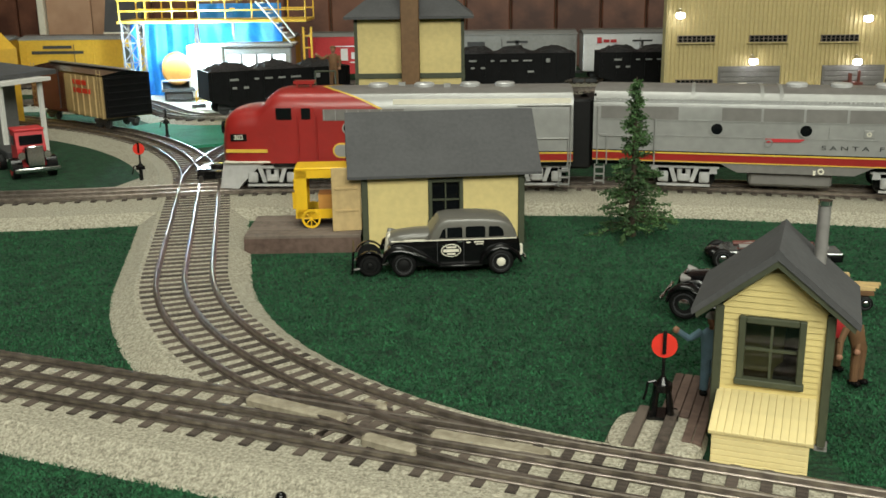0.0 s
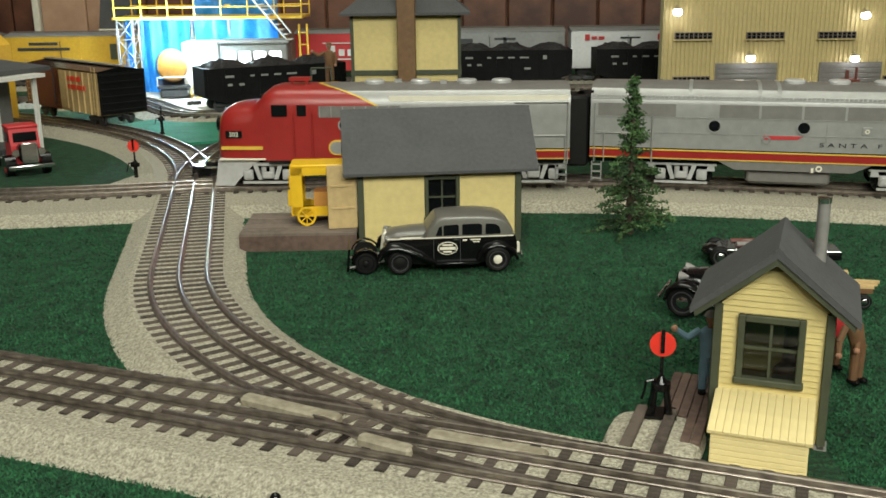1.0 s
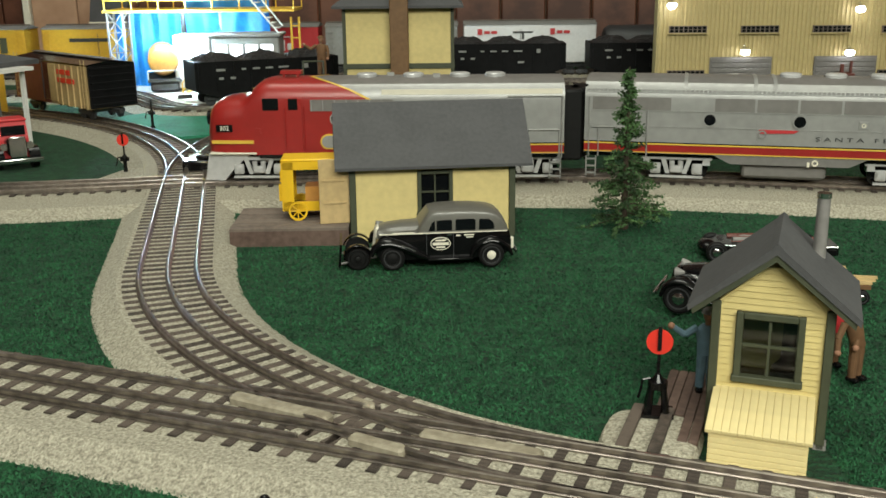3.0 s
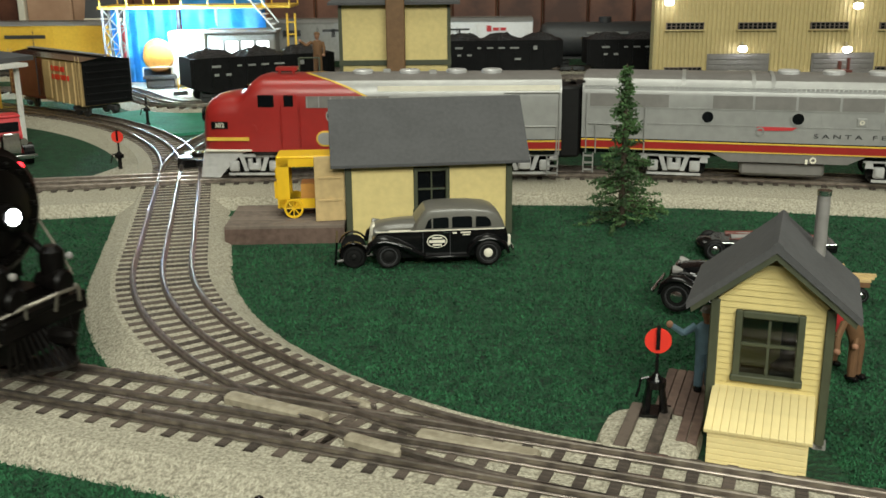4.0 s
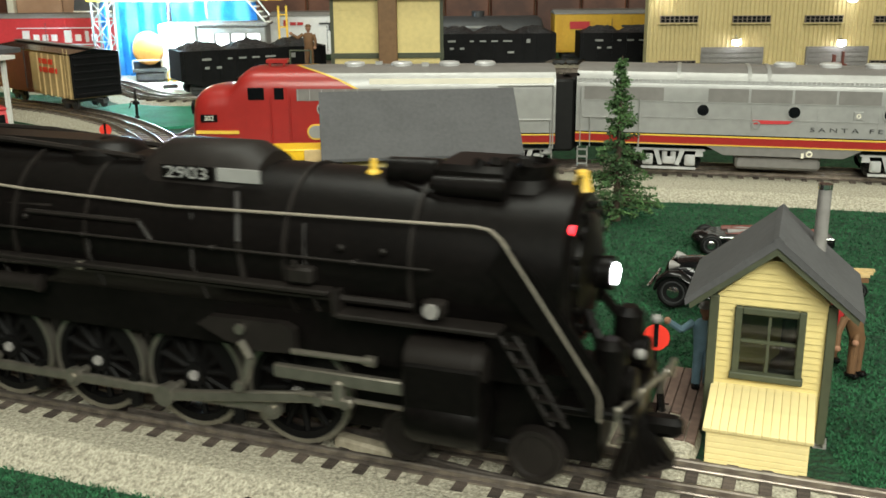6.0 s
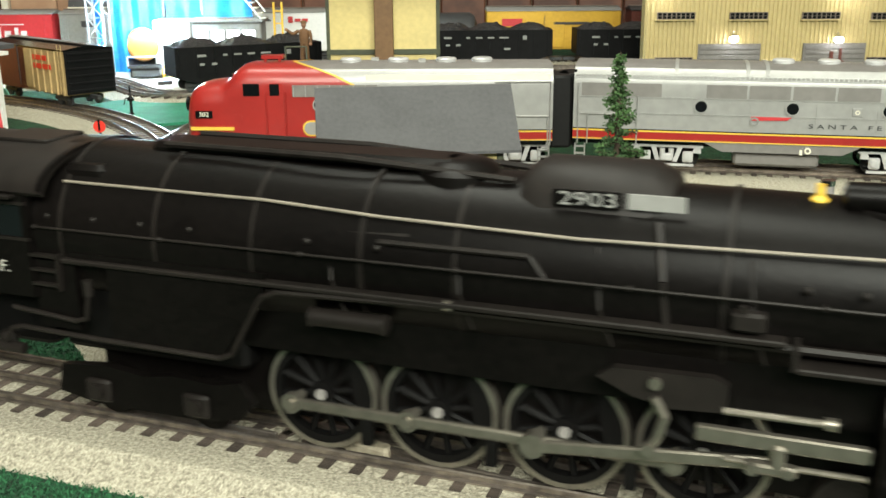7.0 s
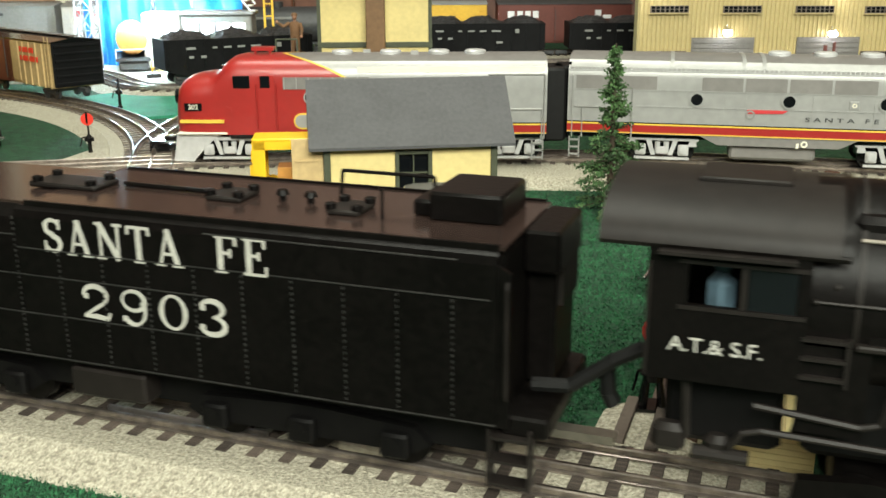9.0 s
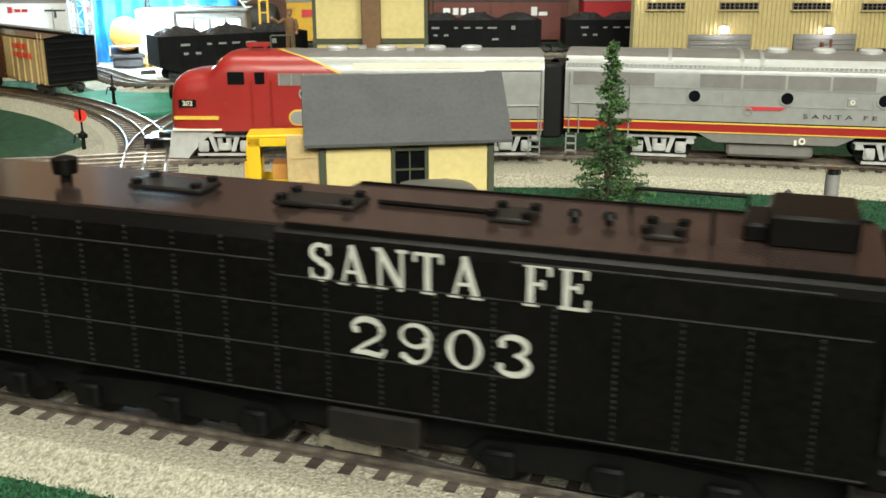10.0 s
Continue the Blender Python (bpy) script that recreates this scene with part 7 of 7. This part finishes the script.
        text("cab_lettering", "A.T.& S.F.", 0.0062, LETTER, t, pose(-0.3750, s * 0.0335, 0.0615, 0, 0, 0 if s < 0 else 180), 0.0255)
        part("cab_step", Mesh().box(-0.3465, s * 0.0315, 0.0670, 0.0120, 0.004, 0.001).box(-0.3465, s * 0.0315, 0.0615, 0.0120, 0.004, 0.001).box(-0.3465, s * 0.0315, 0.0560, 0.0120, 0.004, 0.001).box(-0.3405, s * 0.0315, 0.0610, 0.001, 0.004, 0.014), LOCO_ROOF, t, smooth=False)
        part("cab_apron", Mesh().box(-0.3435, s * 0.0300, 0.0520, 0.0180, 0.003, 0.0260), LOCO, t, smooth=False)
        part("injector", Mesh().tube([(-0.3825, s * 0.029, 0.0495), (-0.3815, s * 0.029, 0.0315)], 0.0014).box(-0.3865, s * 0.028, 0.0305, 0.010, 0.006, 0.009, 0.002).box(-0.3725, s * 0.028, 0.0295, 0.008, 0.006, 0.007, 0.002).cyl((-0.3795, s * 0.030, 0.0275), (-0.3635, s * 0.030, 0.0275), 0.0022, seg=10), LOCO_ROOF, t)
        part("injector_pipe", Mesh().tube([(-0.3635, s * 0.0325, 0.0455), (-0.3355, s * 0.0325, 0.0430), (-0.3305, s * 0.0325, 0.0445), (-0.3285, s * 0.0325, 0.0535)], 0.0010).cyl((-0.3285, s * 0.0325, 0.0535), (-0.3285, s * 0.0325, 0.0595), 0.0018, seg=10), LOCO_ROOF, t)
        part("cab_handrail", Mesh().tube([(-0.3940, s * 0.0340, 0.0515), (-0.3940, s * 0.0340, 0.0855)], 0.0005), LOCO_ROOF, t)
    arch = [(0.0350 * math.sin(a), 0.0905 + 0.0140 * math.cos(a)) for a in np.linspace(-1.55, 1.55, 21)]
    inner = [(0.0335 * math.sin(a), 0.0890 + 0.0137 * math.cos(a)) for a in np.linspace(1.55, -1.55, 21)]
    part("cab_roof", Mesh().prism(arch + inner, "x", -0.4085, -0.3425), LOCO_ROOF, t, "dull dark brown-black cab roof")
    part("roof_rib", Mesh().prism([(0.0354 * math.sin(a), 0.0907 + 0.0142 * math.cos(a)) for a in np.linspace(-1.5, 1.5, 21)] + [(0.0346 * math.sin(a), 0.0903 + 0.0138 * math.cos(a)) for a in np.linspace(1.5, -1.5, 21)], "x", -0.3447, -0.3423), LOCO, t)
    part("roof_hatch", Mesh().box(-0.3715, 0, 0.1043, 0.026, 0.022, 0.0018, 0.0005), LOCO_ROOF, t)
    part("cab_front", Mesh().prism([(0.0325 * math.sin(a), 0.0905 + 0.0135 * math.cos(a)) for a in np.linspace(-1.57, 1.57, 15)] + [(0.0325, 0.0505), (-0.0325, 0.0505)], "x", -0.3530, -0.3515), LOCO, t, smooth=False)
    part("cab_floor", Mesh().box(-0.3735, 0, 0.0507, 0.044, 0.062, 0.002), LOCO, t, smooth=False)
    part("backhead", Mesh().box(-0.3560, 0, 0.0675, 0.006, 0.036, 0.030, 0.003), CARBROWN, t)
    for s in (-1, 1):
        part("turret_cover", Mesh().box(-0.3335, s * 0.0150, 0.0960, 0.0170, 0.0150, 0.0070, 0.002), LOCO, t)
    # pilot
    part("pilot_deck", Mesh().box(0.000, 0, 0.0325, 0.026, 0.050, 0.003, 0.0008), LOCO, t, smooth=False)
    part("pilot_beam", Mesh().box(0.0105, 0, 0.0285, 0.004, 0.052, 0.008, 0.001), LOCO, t, smooth=False)
    pil = part("cowcatcher", Mesh()._poly([[(0.004, -0.0215, z), (0.0235, -0.004, z), (0.0235, 0.004, z), (0.004, 0.0215, z), (0.004, 0.0, z)] for z in (0.0072, 0.0090)]), LOCO_ROOF, t, smooth=False)
    for k in range(17):
        y = -0.0200 + k * 0.0025
        dx = 0.0185 * min(1.0, 1.08 - abs(y) / 0.0215)
        part("slat", Mesh().cyl((0.0110, y * 1.1, 0.0250), (0.0045 + dx, y, 0.0085), 0.0009, seg=6), LOCO, pil)
    for s in (-1, 1):
        pump = Mesh().lathe((-0.004, s * 0.0145, 0.0400), (1, 0, 0), [(0, 0.0035), (0.014, 0.0062), (0.0155, 0.0050), (0.0160, 0.002)], 18).lathe((0.003, s * 0.0165, 0.0335), (0, 0, 1), [(0, 0.0050), (0.014, 0.0055), (0.020, 0.0055), (0.0225, 0.003)], 18)
        shield = part("air_pump_shield", pump.tube([(0.004, s * 0.0175, 0.046), (-0.003, s * 0.0135, 0.057), (-0.006, s * 0.010, 0.062)], 0.0018, 8), LOCO, t)
        part("shield_cap", Mesh().ball((0.0125, s * 0.0170, 0.0520), 0.0018, seg=10), GREYSTEEL, shield)
        part("flag_stanchion", Mesh().tube([(0.0075, s * 0.0245, 0.0240), (0.0100, s * 0.0250, 0.0270), (0.0075, s * 0.0245, 0.0320), (0.0075, s * 0.0245, 0.0345)], 0.0010, 8).ball((0.0075, s * 0.0245, 0.0350), 0.0014, seg=8), STEEL, t)
    part("handrail", Mesh().tube([(0.0075, -0.0245, 0.0345), (0.0130, -0.0130, 0.0375), (0.0190, 0.0, 0.0400), (0.0200, 0.0120, 0.0400), (0.0190, 0.0130, 0.0330)], 0.0008, 8).ball((0.0130, -0.0130, 0.0375), 0.0012, seg=8).ball((0.0190, 0.0, 0.0400), 0.0012, seg=8).cyl((0.0130, -0.0130, 0.0375), (0.0130, -0.0130, 0.0320), 0.0007, seg=6).cyl((0.0190, 0.0, 0.0400), (0.0170, 0.0, 0.0320), 0.0007, seg=6), STEEL, t, "bright pilot handrail")
    part("coupler", Mesh().box(0.0190, 0, 0.0205, 0.014, 0.007, 0.007, 0.002), LOCO, t)
    lt = part("lead_truck", Mesh().box(-0.045, 0, 0.0105, 0.056, 0.030, 0.006, 0.001), LOCO, t, smooth=False)
    for x in (-0.0210, -0.0680):
        for s in (-1, 1):
            w = part("lead_wheel", Mesh().lathe((0, s * 0.0145, 0), (0, s, 0), [(0, 0.0104), (0.0010, 0.0098), (0.0036, 0.0096), (0.0037, 0.0076), (0.0028, 0.0071), (0.0030, 0.002)], 28), LOCO_ROOF, lt, at=pose(x, 0, 0.0104))
    # drivers
    MOVING["drivers"], MOVING["rods"] = [], []
    for x in DRIVERS:
        for s in (-1, 1):
            d = Mesh().ring((0, 0, 0), WHEEL_R - 0.0018, WHEEL_R - 0.0046, s * 0.0150 - 0.002, s * 0.0150 + 0.002, 36)
            d.cyl((0, s * 0.0130, 0), (0, s * 0.0178, 0), 0.0046, seg=18)
            d.prism([(-0.0172 * math.cos(a), 0.0172 * math.sin(a)) for a in np.linspace(-0.8, 0.8, 12)], "y", s * 0.0150 - 0.0018, s * 0.0150 + 0.0018)
            ob = part("driver", d, DRIVER, t, "spoked driving wheel with bright rim")
            for k in range(12):
                a = k * math.pi / 6
                part("spoke", Mesh().cyl((0.004 * math.cos(a), s * 0.0150, 0.004 * math.sin(a)), (0.0172 * math.cos(a), s * 0.0150, 0.0172 * math.sin(a)), 0.0013, seg=6), DRIVER, ob)
            part("tyre", Mesh().ring((0, 0, 0), WHEEL_R, WHEEL_R - 0.0018, s * 0.0150 - 0.0022, s * 0.0150 + 0.0023, 44), STEEL, ob)
            part("crank_pin", Mesh().cyl((CRANK, s * 0.0170, 0), (CRANK, s * 0.0268, 0), 0.0019, seg=14), STEEL, ob)
            part("axle_cap", Mesh().cyl((0, s * 0.0172, 0), (0, s * 0.0188, 0), 0.0020, seg=12), GREYSTEEL, ob)
            MOVING["drivers"].append((ob, x))
    for s in (-1, 1):
        r = Mesh().box(0, s * 0.0243, 0, DRIVERS[-1] - DRIVERS[0], 0.0022, 0.0040, 0.0006)
        for x in DRIVERS:
            r.cyl((x - sum(DRIVERS) / 4, s * 0.0228, 0), (x - sum(DRIVERS) / 4, s * 0.0258, 0), 0.0038, seg=16)
        MOVING["rods"].append((part("side_rod", r, STEEL, t, "bright steel side rod"), 0.0))
        m = Mesh().box(0.0365, s * 0.0275, 0, 0.073, 0.0022, 0.0042, 0.0006).cyl((0, s * 0.0262, 0), (0, s * 0.0290, 0), 0.0042, seg=16)
        MOVING.setdefault("mains", []).append(part("main_rod", m, STEEL, t, "bright steel main rod"))


def tender():
    t = thing("tender", pose(0, 0, 0), "long black tender lettered in white on the side", "tender")
    MOVING["tender"] = t
    L, LOW, TOP = 0.372, 0.0258, 0.0826
    prof = [(-0.0325, LOW), (-0.0325, TOP - 0.0040), (-0.0320, TOP - 0.0012), (-0.0300, TOP), (0.0300, TOP), (0.0320, TOP - 0.0012), (0.0325, TOP - 0.0040), (0.0325, LOW)]
    part("tank_side", Mesh().prism(prof, "x", -0.1770, 0), LOCO, t, smooth=False)
    low = [(-0.0325, LOW), (-0.0325, TOP - 0.0095), (-0.0312, TOP - 0.0045), (-0.0265, TOP - 0.0008), (0.0265, TOP - 0.0008), (0.0312, TOP - 0.0045), (0.0325, TOP - 0.0095), (0.0325, LOW)]
    part("tank_rear", Mesh().prism(low, "x", -L, -0.1772), LOCO, t)
    part("deck", Mesh().box(-0.0872, 0, TOP + 0.0004, 0.1769, 0.0590, 0.0010), TENDER_TOP, t, "smooth brown-black deck plate", smooth=False)
    part("deck", Mesh().box(-0.2735, 0, TOP - 0.0003, 0.1970, 0.0525, 0.0010), TENDER_TOP, t, smooth=False)
    for y in (-0.0296, 0.0296):
        part("deck_coaming", Mesh().box(-0.0872, y, TOP + 0.0008, 0.1740, 0.0012, 0.0018), LOCO, t, smooth=False)
    for z, x0, x1 in ((0.0677, -0.1770, -0.002), (0.0795, -0.100, -0.0125), (LOW + 0.0010, -L, 0.0), (0.0722, -L, -0.1775), (0.0577, -L, -0.100), (0.0432, -L, -0.100)):
        part("seam", Mesh().box((x0 + x1) / 2, -0.0327, z, abs(x1 - x0), 0.0006, 0.0004), SEAM, t, smooth=False)
    rivets = Mesh()
    for k in range(20):
        x = -0.0140 - k * 0.0182
        for j in range(20 if x > -0.174 else 26):
            rivets.box(x, -0.0327, LOW + 0.0025 + j * 0.0020, 0.0006, 0.0006, 0.0008)
    tagged(part("rivets", rivets, SEAM, t, smooth=False), kind="stuff")
    serif_text("lettering", "SANTA  FE", 0.0128, 0.0887, LETTER, t, pose(-0.1205, -0.0326, 0.0733))
    serif_text("number", "2903", 0.0132, 0.0615, LETTER, t, pose(-0.1217, -0.0326, 0.0504))
    h = Mesh().box(-0.0185, 0.008, TOP + 0.0055, 0.0250, 0.030, 0.0100, 0.001).box(-0.0340, 0.008, TOP + 0.0035, 0.0080, 0.022, 0.0060, 0.001)
    part("oil_hatch", h, LOCO, t)
    for x, y, w in ((-0.0600, -0.004, 0.012), (-0.1080, 0.000, 0.014), (-0.1750, -0.002, 0.030), (-0.2350, 0.002, 0.030)):
        hb = part("deck_hatch", Mesh().box(x, y, TOP + 0.0019, w, 0.015, 0.0020, 0.0006), LOCO_ROOF, t)
        for dx in (-1, 1):
            for dy in (-1, 1):
                part("hatch_dog", Mesh().lathe((x + dx * w * 0.40, y + dy * 0.0055, TOP + 0.0028), (0, 0, 1), [(0, 0.0020), (0.0018, 0.0020), (0.0022, 0.0010)], 10), LOCO, hb)
    for x in (-0.0780, -0.0890):
        part("vent_cap", Mesh().lathe((x, 0.002, TOP + 0.0008), (0, 0, 1), [(0, 0.0012), (0.002, 0.0012), (0.0022, 0.0024), (0.004, 0.0018)], 12), LOCO, t)
    part("deck_rail", Mesh().tube([(-0.0740, 0.018, TOP), (-0.0730, 0.018, TOP + 0.0095), (-0.0380, 0.018, TOP + 0.0095), (-0.0370, 0.018, TOP)], 0.0007), LOCO, t)
    part("deck_rod", Mesh().tube([(-0.1180, 0.002, TOP + 0.0018), (-0.1560, 0.003, TOP + 0.0018)], 0.0009), LOCO, t)
    part("antenna_post", Mesh().cyl((-0.0460, -0.010, TOP), (-0.0460, -0.010, TOP + 0.0110), 0.0006, seg=8), LOCO, t)
    part("rear_lamp", Mesh().lathe((-0.2810, 0.0, TOP), (0, 0, 1), [(0, 0.0022), (0.003, 0.0022), (0.0035, 0.0045), (0.009, 0.0050), (0.010, 0.002)], 14), LOCO, t)
    # front end: bulkhead, side sheets, steps and hoses
    part("bulkhead", Mesh().box(0.0008, 0, 0.054, 0.0016, 0.058, 0.054), LOCO, t, smooth=False)
    part("bunker_front", Mesh().box(0.0075, 0.008, TOP - 0.0060, 0.0118, 0.034, 0.0140, 0.001).box(0.0065, 0.010, 0.052, 0.0098, 0.028, 0.044, 0.001), LOCO, t, smooth=False)
    part("front_grille", Mesh().box(0.0122, 0.010, 0.066, 0.002, 0.022, 0.018), LOCO_ROOF, t, smooth=False)
    part("end_sheet", Mesh().prism([(0.0, LOW), (0.0040, LOW), (0.0040, 0.076), (0.0, TOP - 0.004)], "y", -0.0318, -0.0300), LOCO, t, smooth=False)
    part("front_sill", Mesh().box(0.0080, 0, 0.0255, 0.0160, 0.058, 0.0070, 0.001), LOCO, t, smooth=False)
    part("hose", Mesh().tube([(0.008, -0.018, 0.036), (0.020, -0.018, 0.037), (0.033, -0.017, 0.047), (0.042, -0.016, 0.052)], 0.0024, 8), TYRE, t)
    part("hose", Mesh().tube([(0.030, -0.012, 0.044), (0.031, -0.012, 0.034), (0.033, -0.012, 0.030)], 0.0028, 8), TYRE, t)
    part("grab_iron", Mesh().tube([(0.0035, -0.0330, 0.036), (0.0035, -0.0340, 0.038), (0.0035, -0.0340, 0.072), (0.0035, -0.0330, 0.074)], 0.0006), LOCO_ROOF, t)
    for k in range(3):
        part("tender_step", Mesh().box(0.004, -0.0290, 0.006 + k * 0.008, 0.012, 0.006, 0.0010), LOCO_ROOF, t, smooth=False)
    part("step_hanger", Mesh().box(-0.0025, -0.0290, 0.0150, 0.0010, 0.006, 0.020).box(0.0105, -0.0290, 0.0150, 0.0010, 0.006, 0.020), LOCO_ROOF, t, smooth=False)
    part("drawbar", Mesh().box(0.014, 0, 0.012, 0.036, 0.006, 0.003), STEEL, t, smooth=False)
    # Frame deepened; its near-black, and the trucks', holds the shade under the tank.
    part("frame", Mesh().box(-L / 2, 0, 0.0190, L - 0.004, 0.044, 0.0150), DRIVER, t, smooth=False)
    part("under_box", Mesh().box(-0.1457, -0.0262, 0.0180, 0.0320, 0.010, 0.0110, 0.001), LOCO_ROOF, t, smooth=False)
    for x in (-0.0700, -0.2250, -0.3250):
        frame_side = [(x - 0.046, 0.0120), (x - 0.040, 0.0175), (x - 0.006, 0.0195), (x + 0.006, 0.0195), (x + 0.040, 0.0175), (x + 0.046, 0.0120), (x + 0.040, 0.0085), (x - 0.040, 0.0085)]
        b = part("tender_truck", Mesh().prism(frame_side, "y", -0.0255, -0.0215).prism(frame_side, "y", 0.0215, 0.0255), DRIVER, t, smooth=False)
        for dx in (-0.034, 0.0, 0.034):
            part("journal", Mesh().box(x + dx, -0.0272, 0.0115, 0.010, 0.004, 0.009, 0.001).cyl((x + dx, -0.0290, 0.0125), (x + dx, -0.0298, 0.0125), 0.0024, seg=10), DRIVER, b)
            for s in (-1, 1):
                part("wheel", Mesh().cyl((x + dx, s * 0.0178, 0.0095), (x + dx, s * 0.0142, 0.0095), 0.0095, seg=24), LOCO, b)


def freight_train():
    """Cars of the train that draws along the wall; x of each middle at the start."""
    W, R = CARWHITE, COLARED
    cars = [
        (-0.885, "yellow refrigerator car with dark bars", REEFER, [(-0.03, 0.062, 0.05, 0.006, CARDARK), (0.06, 0.05, 0.012, 0.02, GREEN_TRIM)], {}),
        (-0.645, "yellow refrigerator car with dark lettering bars", REEFER, [(-0.045, 0.066, 0.05, 0.005, CARDARK), (-0.045, 0.057, 0.09, 0.005, CARDARK), (0.075, 0.052, 0.012, 0.026, GREEN_TRIM)], {}),
        (-0.392, "yellow-orange boxcar with dark bars", REEFER, [(-0.03, 0.06, 0.07, 0.006, CARDARK)], {}),
        (-0.146, "red boxcar with white flowing band", R, [(-0.050, 0.048, 0.012, 0.020, W), (-0.033, 0.046, 0.010, 0.011, W), (-0.018, 0.046, 0.010, 0.011, W), (-0.003, 0.046, 0.010, 0.011, W), (0.020, 0.048, 0.012, 0.020, W), (0.037, 0.046, 0.010, 0.011, W), (0.052, 0.048, 0.006, 0.018, W), (0.064, 0.046, 0.010, 0.011, W), (0.01, 0.035, 0.10, 0.002, W), (0.0, 0.062, 0.13, 0.0016, W)], {}),
        (0.090, "pale grey boxcar with small emblems", CARGREY, [(-0.06, 0.062, 0.03, 0.010, CARDARK), (0.01, 0.066, 0.036, 0.004, CARDARK), (0.01, 0.062, 0.006, 0.014, CARDARK)], {}),
        (0.325, "white boxcar with red script bars", W, [(-0.085, 0.067, 0.008, 0.010, R), (-0.073, 0.066, 0.010, 0.005, R), (-0.061, 0.066, 0.010, 0.005, R), (0.038, 0.067, 0.008, 0.010, R), (0.050, 0.066, 0.010, 0.005, R), (0.062, 0.066, 0.010, 0.005, R), (-0.012, 0.066, 0.034, 0.003, CARDARK), (-0.012, 0.060, 0.004, 0.012, CARDARK)], {}),
        (0.563, "dark grey tank car with pale lettering bar", CARDARK, [(0.0, 0.058, 0.07, 0.004, CARGREY)], dict(tank=True)),
        (0.803, "yellow boxcar with red emblem", REEFER, [(-0.07, 0.060, 0.034, 0.012, R), (0.03, 0.058, 0.06, 0.004, CARDARK)], {}),
        (1.045, "dark brown boxcar with white lettering bars", CARBROWN, [(-0.090, 0.062, 0.011, 0.011, W), (-0.075, 0.062, 0.009, 0.011, W), (-0.062, 0.062, 0.009, 0.011, W), (-0.049, 0.062, 0.009, 0.011, W), (0.055, 0.062, 0.010, 0.014, W), (0.070, 0.058, 0.014, 0.006, W)], {}),
        (1.295, "red boxcar following the brown one", R, [(0.03, 0.06, 0.08, 0.008, W)], {}),
    ]
    MOVING["cars"] = []
    for x, label, mat, marks, more in cars:
        MOVING["cars"].append((boxcar(pose(x, 1.75, RAIL_TOP), label, mat, marks, 0.224, CARDARK if mat is CARBROWN else CARGREY, **more), x))


def motions():
    # way of the headlight along the front track
    way = ((0, -0.550), (1, -0.422), (2, -0.294), (3, -0.166), (4, -0.038), (4.5, 0.0262), (5, 0.0875), (5.5, 0.153), (6.2, 0.2505), (6.8, 0.3387), (7, 0.3655), (7.5, 0.4452), (8, 0.518), (8.5, 0.579), (9, 0.6305), (9.5, 0.677), (10, 0.735))

    def rows_of(offset):
        out = []
        for t, s in way:
            p = front(s + offset)
            out.append((t, pose(p.x, p.y, RAIL_TOP, 0, 0, ROT)))
        return out

    def turn(t):
        s = float(np.interp(t, [w[0] for w in way], [w[1] for w in way]))
        return 25 + math.degrees((s - 0.4452) / WHEEL_R)

    walk(MOVING["engine"], rows_of(0.0))
    walk(MOVING["tender"], rows_of(-0.4385))
    fine = [i * 0.1 for i in range(101)]
    for ob, x in MOVING["drivers"]:
        walk(ob, [(t, pose(x, 0, WHEEL_R, 0, turn(t), 0)) for t in fine])

    def pin(t):
        a = radians(turn(t))
        return CRANK * math.cos(a), WHEEL_R - CRANK * math.sin(a)

    mid = sum(DRIVERS) / 4
    for ob, _ in MOVING["rods"]:
        walk(ob, [(t, pose(mid + pin(t)[0], 0, pin(t)[1])) for t in fine])
    for ob in MOVING["mains"]:
        walk(ob, [(t, pose(DRIVERS[2] + pin(t)[0], 0, pin(t)[1], 0, math.degrees(math.asin((pin(t)[1] - 0.0262) / 0.073)), 0)) for t in fine])
    for ob in MOVING["crossheads"]:
        walk(ob, [(t, pose(DRIVERS[2] + pin(t)[0] + math.sqrt(0.073 ** 2 - (pin(t)[1] - 0.0262) ** 2), 0, 0.0262)) for t in fine])
    shift = ((0, 0.0), (0.5, -0.004), (1.0, -0.015), (1.7, -0.058), (2.5, -0.135), (4.5, -0.339), (5.5, -0.441), (7.5, -0.655), (9.0, -0.812), (10.0, -0.912))
    for ob, x in MOVING["cars"]:
        walk(ob, [(t, pose(x + d, 1.75, RAIL_TOP)) for t, d in shift])


room()
tracks()
switch_bits()
shed()
shanty()
switch_stand(pose(0.0862, 0.3785, 0.0015, 0, 0, -10), "black switch stand with round red target beside the hut")
switch_stand(pose(-0.3, 0.902, 0.001), "black switch stand with red disc beside the curved track", 0.042, False, True, False)
switch_stand(pose(-0.357, 1.19, 0.003), "black switch stand without target on the light green turf", 0.034, False, False, False)
tagged(part("switch_machine", Mesh().box(0, 0, 0.006, 0.030, 0.016, 0.012, 0.002).box(0.004, -0.002, 0.014, 0.012, 0.010, 0.005, 0.001), BLACK, at=pose(-0.232, 0.905, 0.006, 0, 0, 12)), "black switch machine box beside the crossing rails", "switch machine")
diesel_a()
diesel_b()
yard_tower()
warehouse()
service_area()
left_corner()
for x in (0.088, 0.315, 0.54):
    hopper("hopper_car", pose(x, 1.6, RAIL_TOP), "black hopper car heaped with coal before the wall")
freight_train()
sedan()
other_vehicles()
figures()
fir_tree()
turf_fibres()
steam_engine()
tender()
motions()
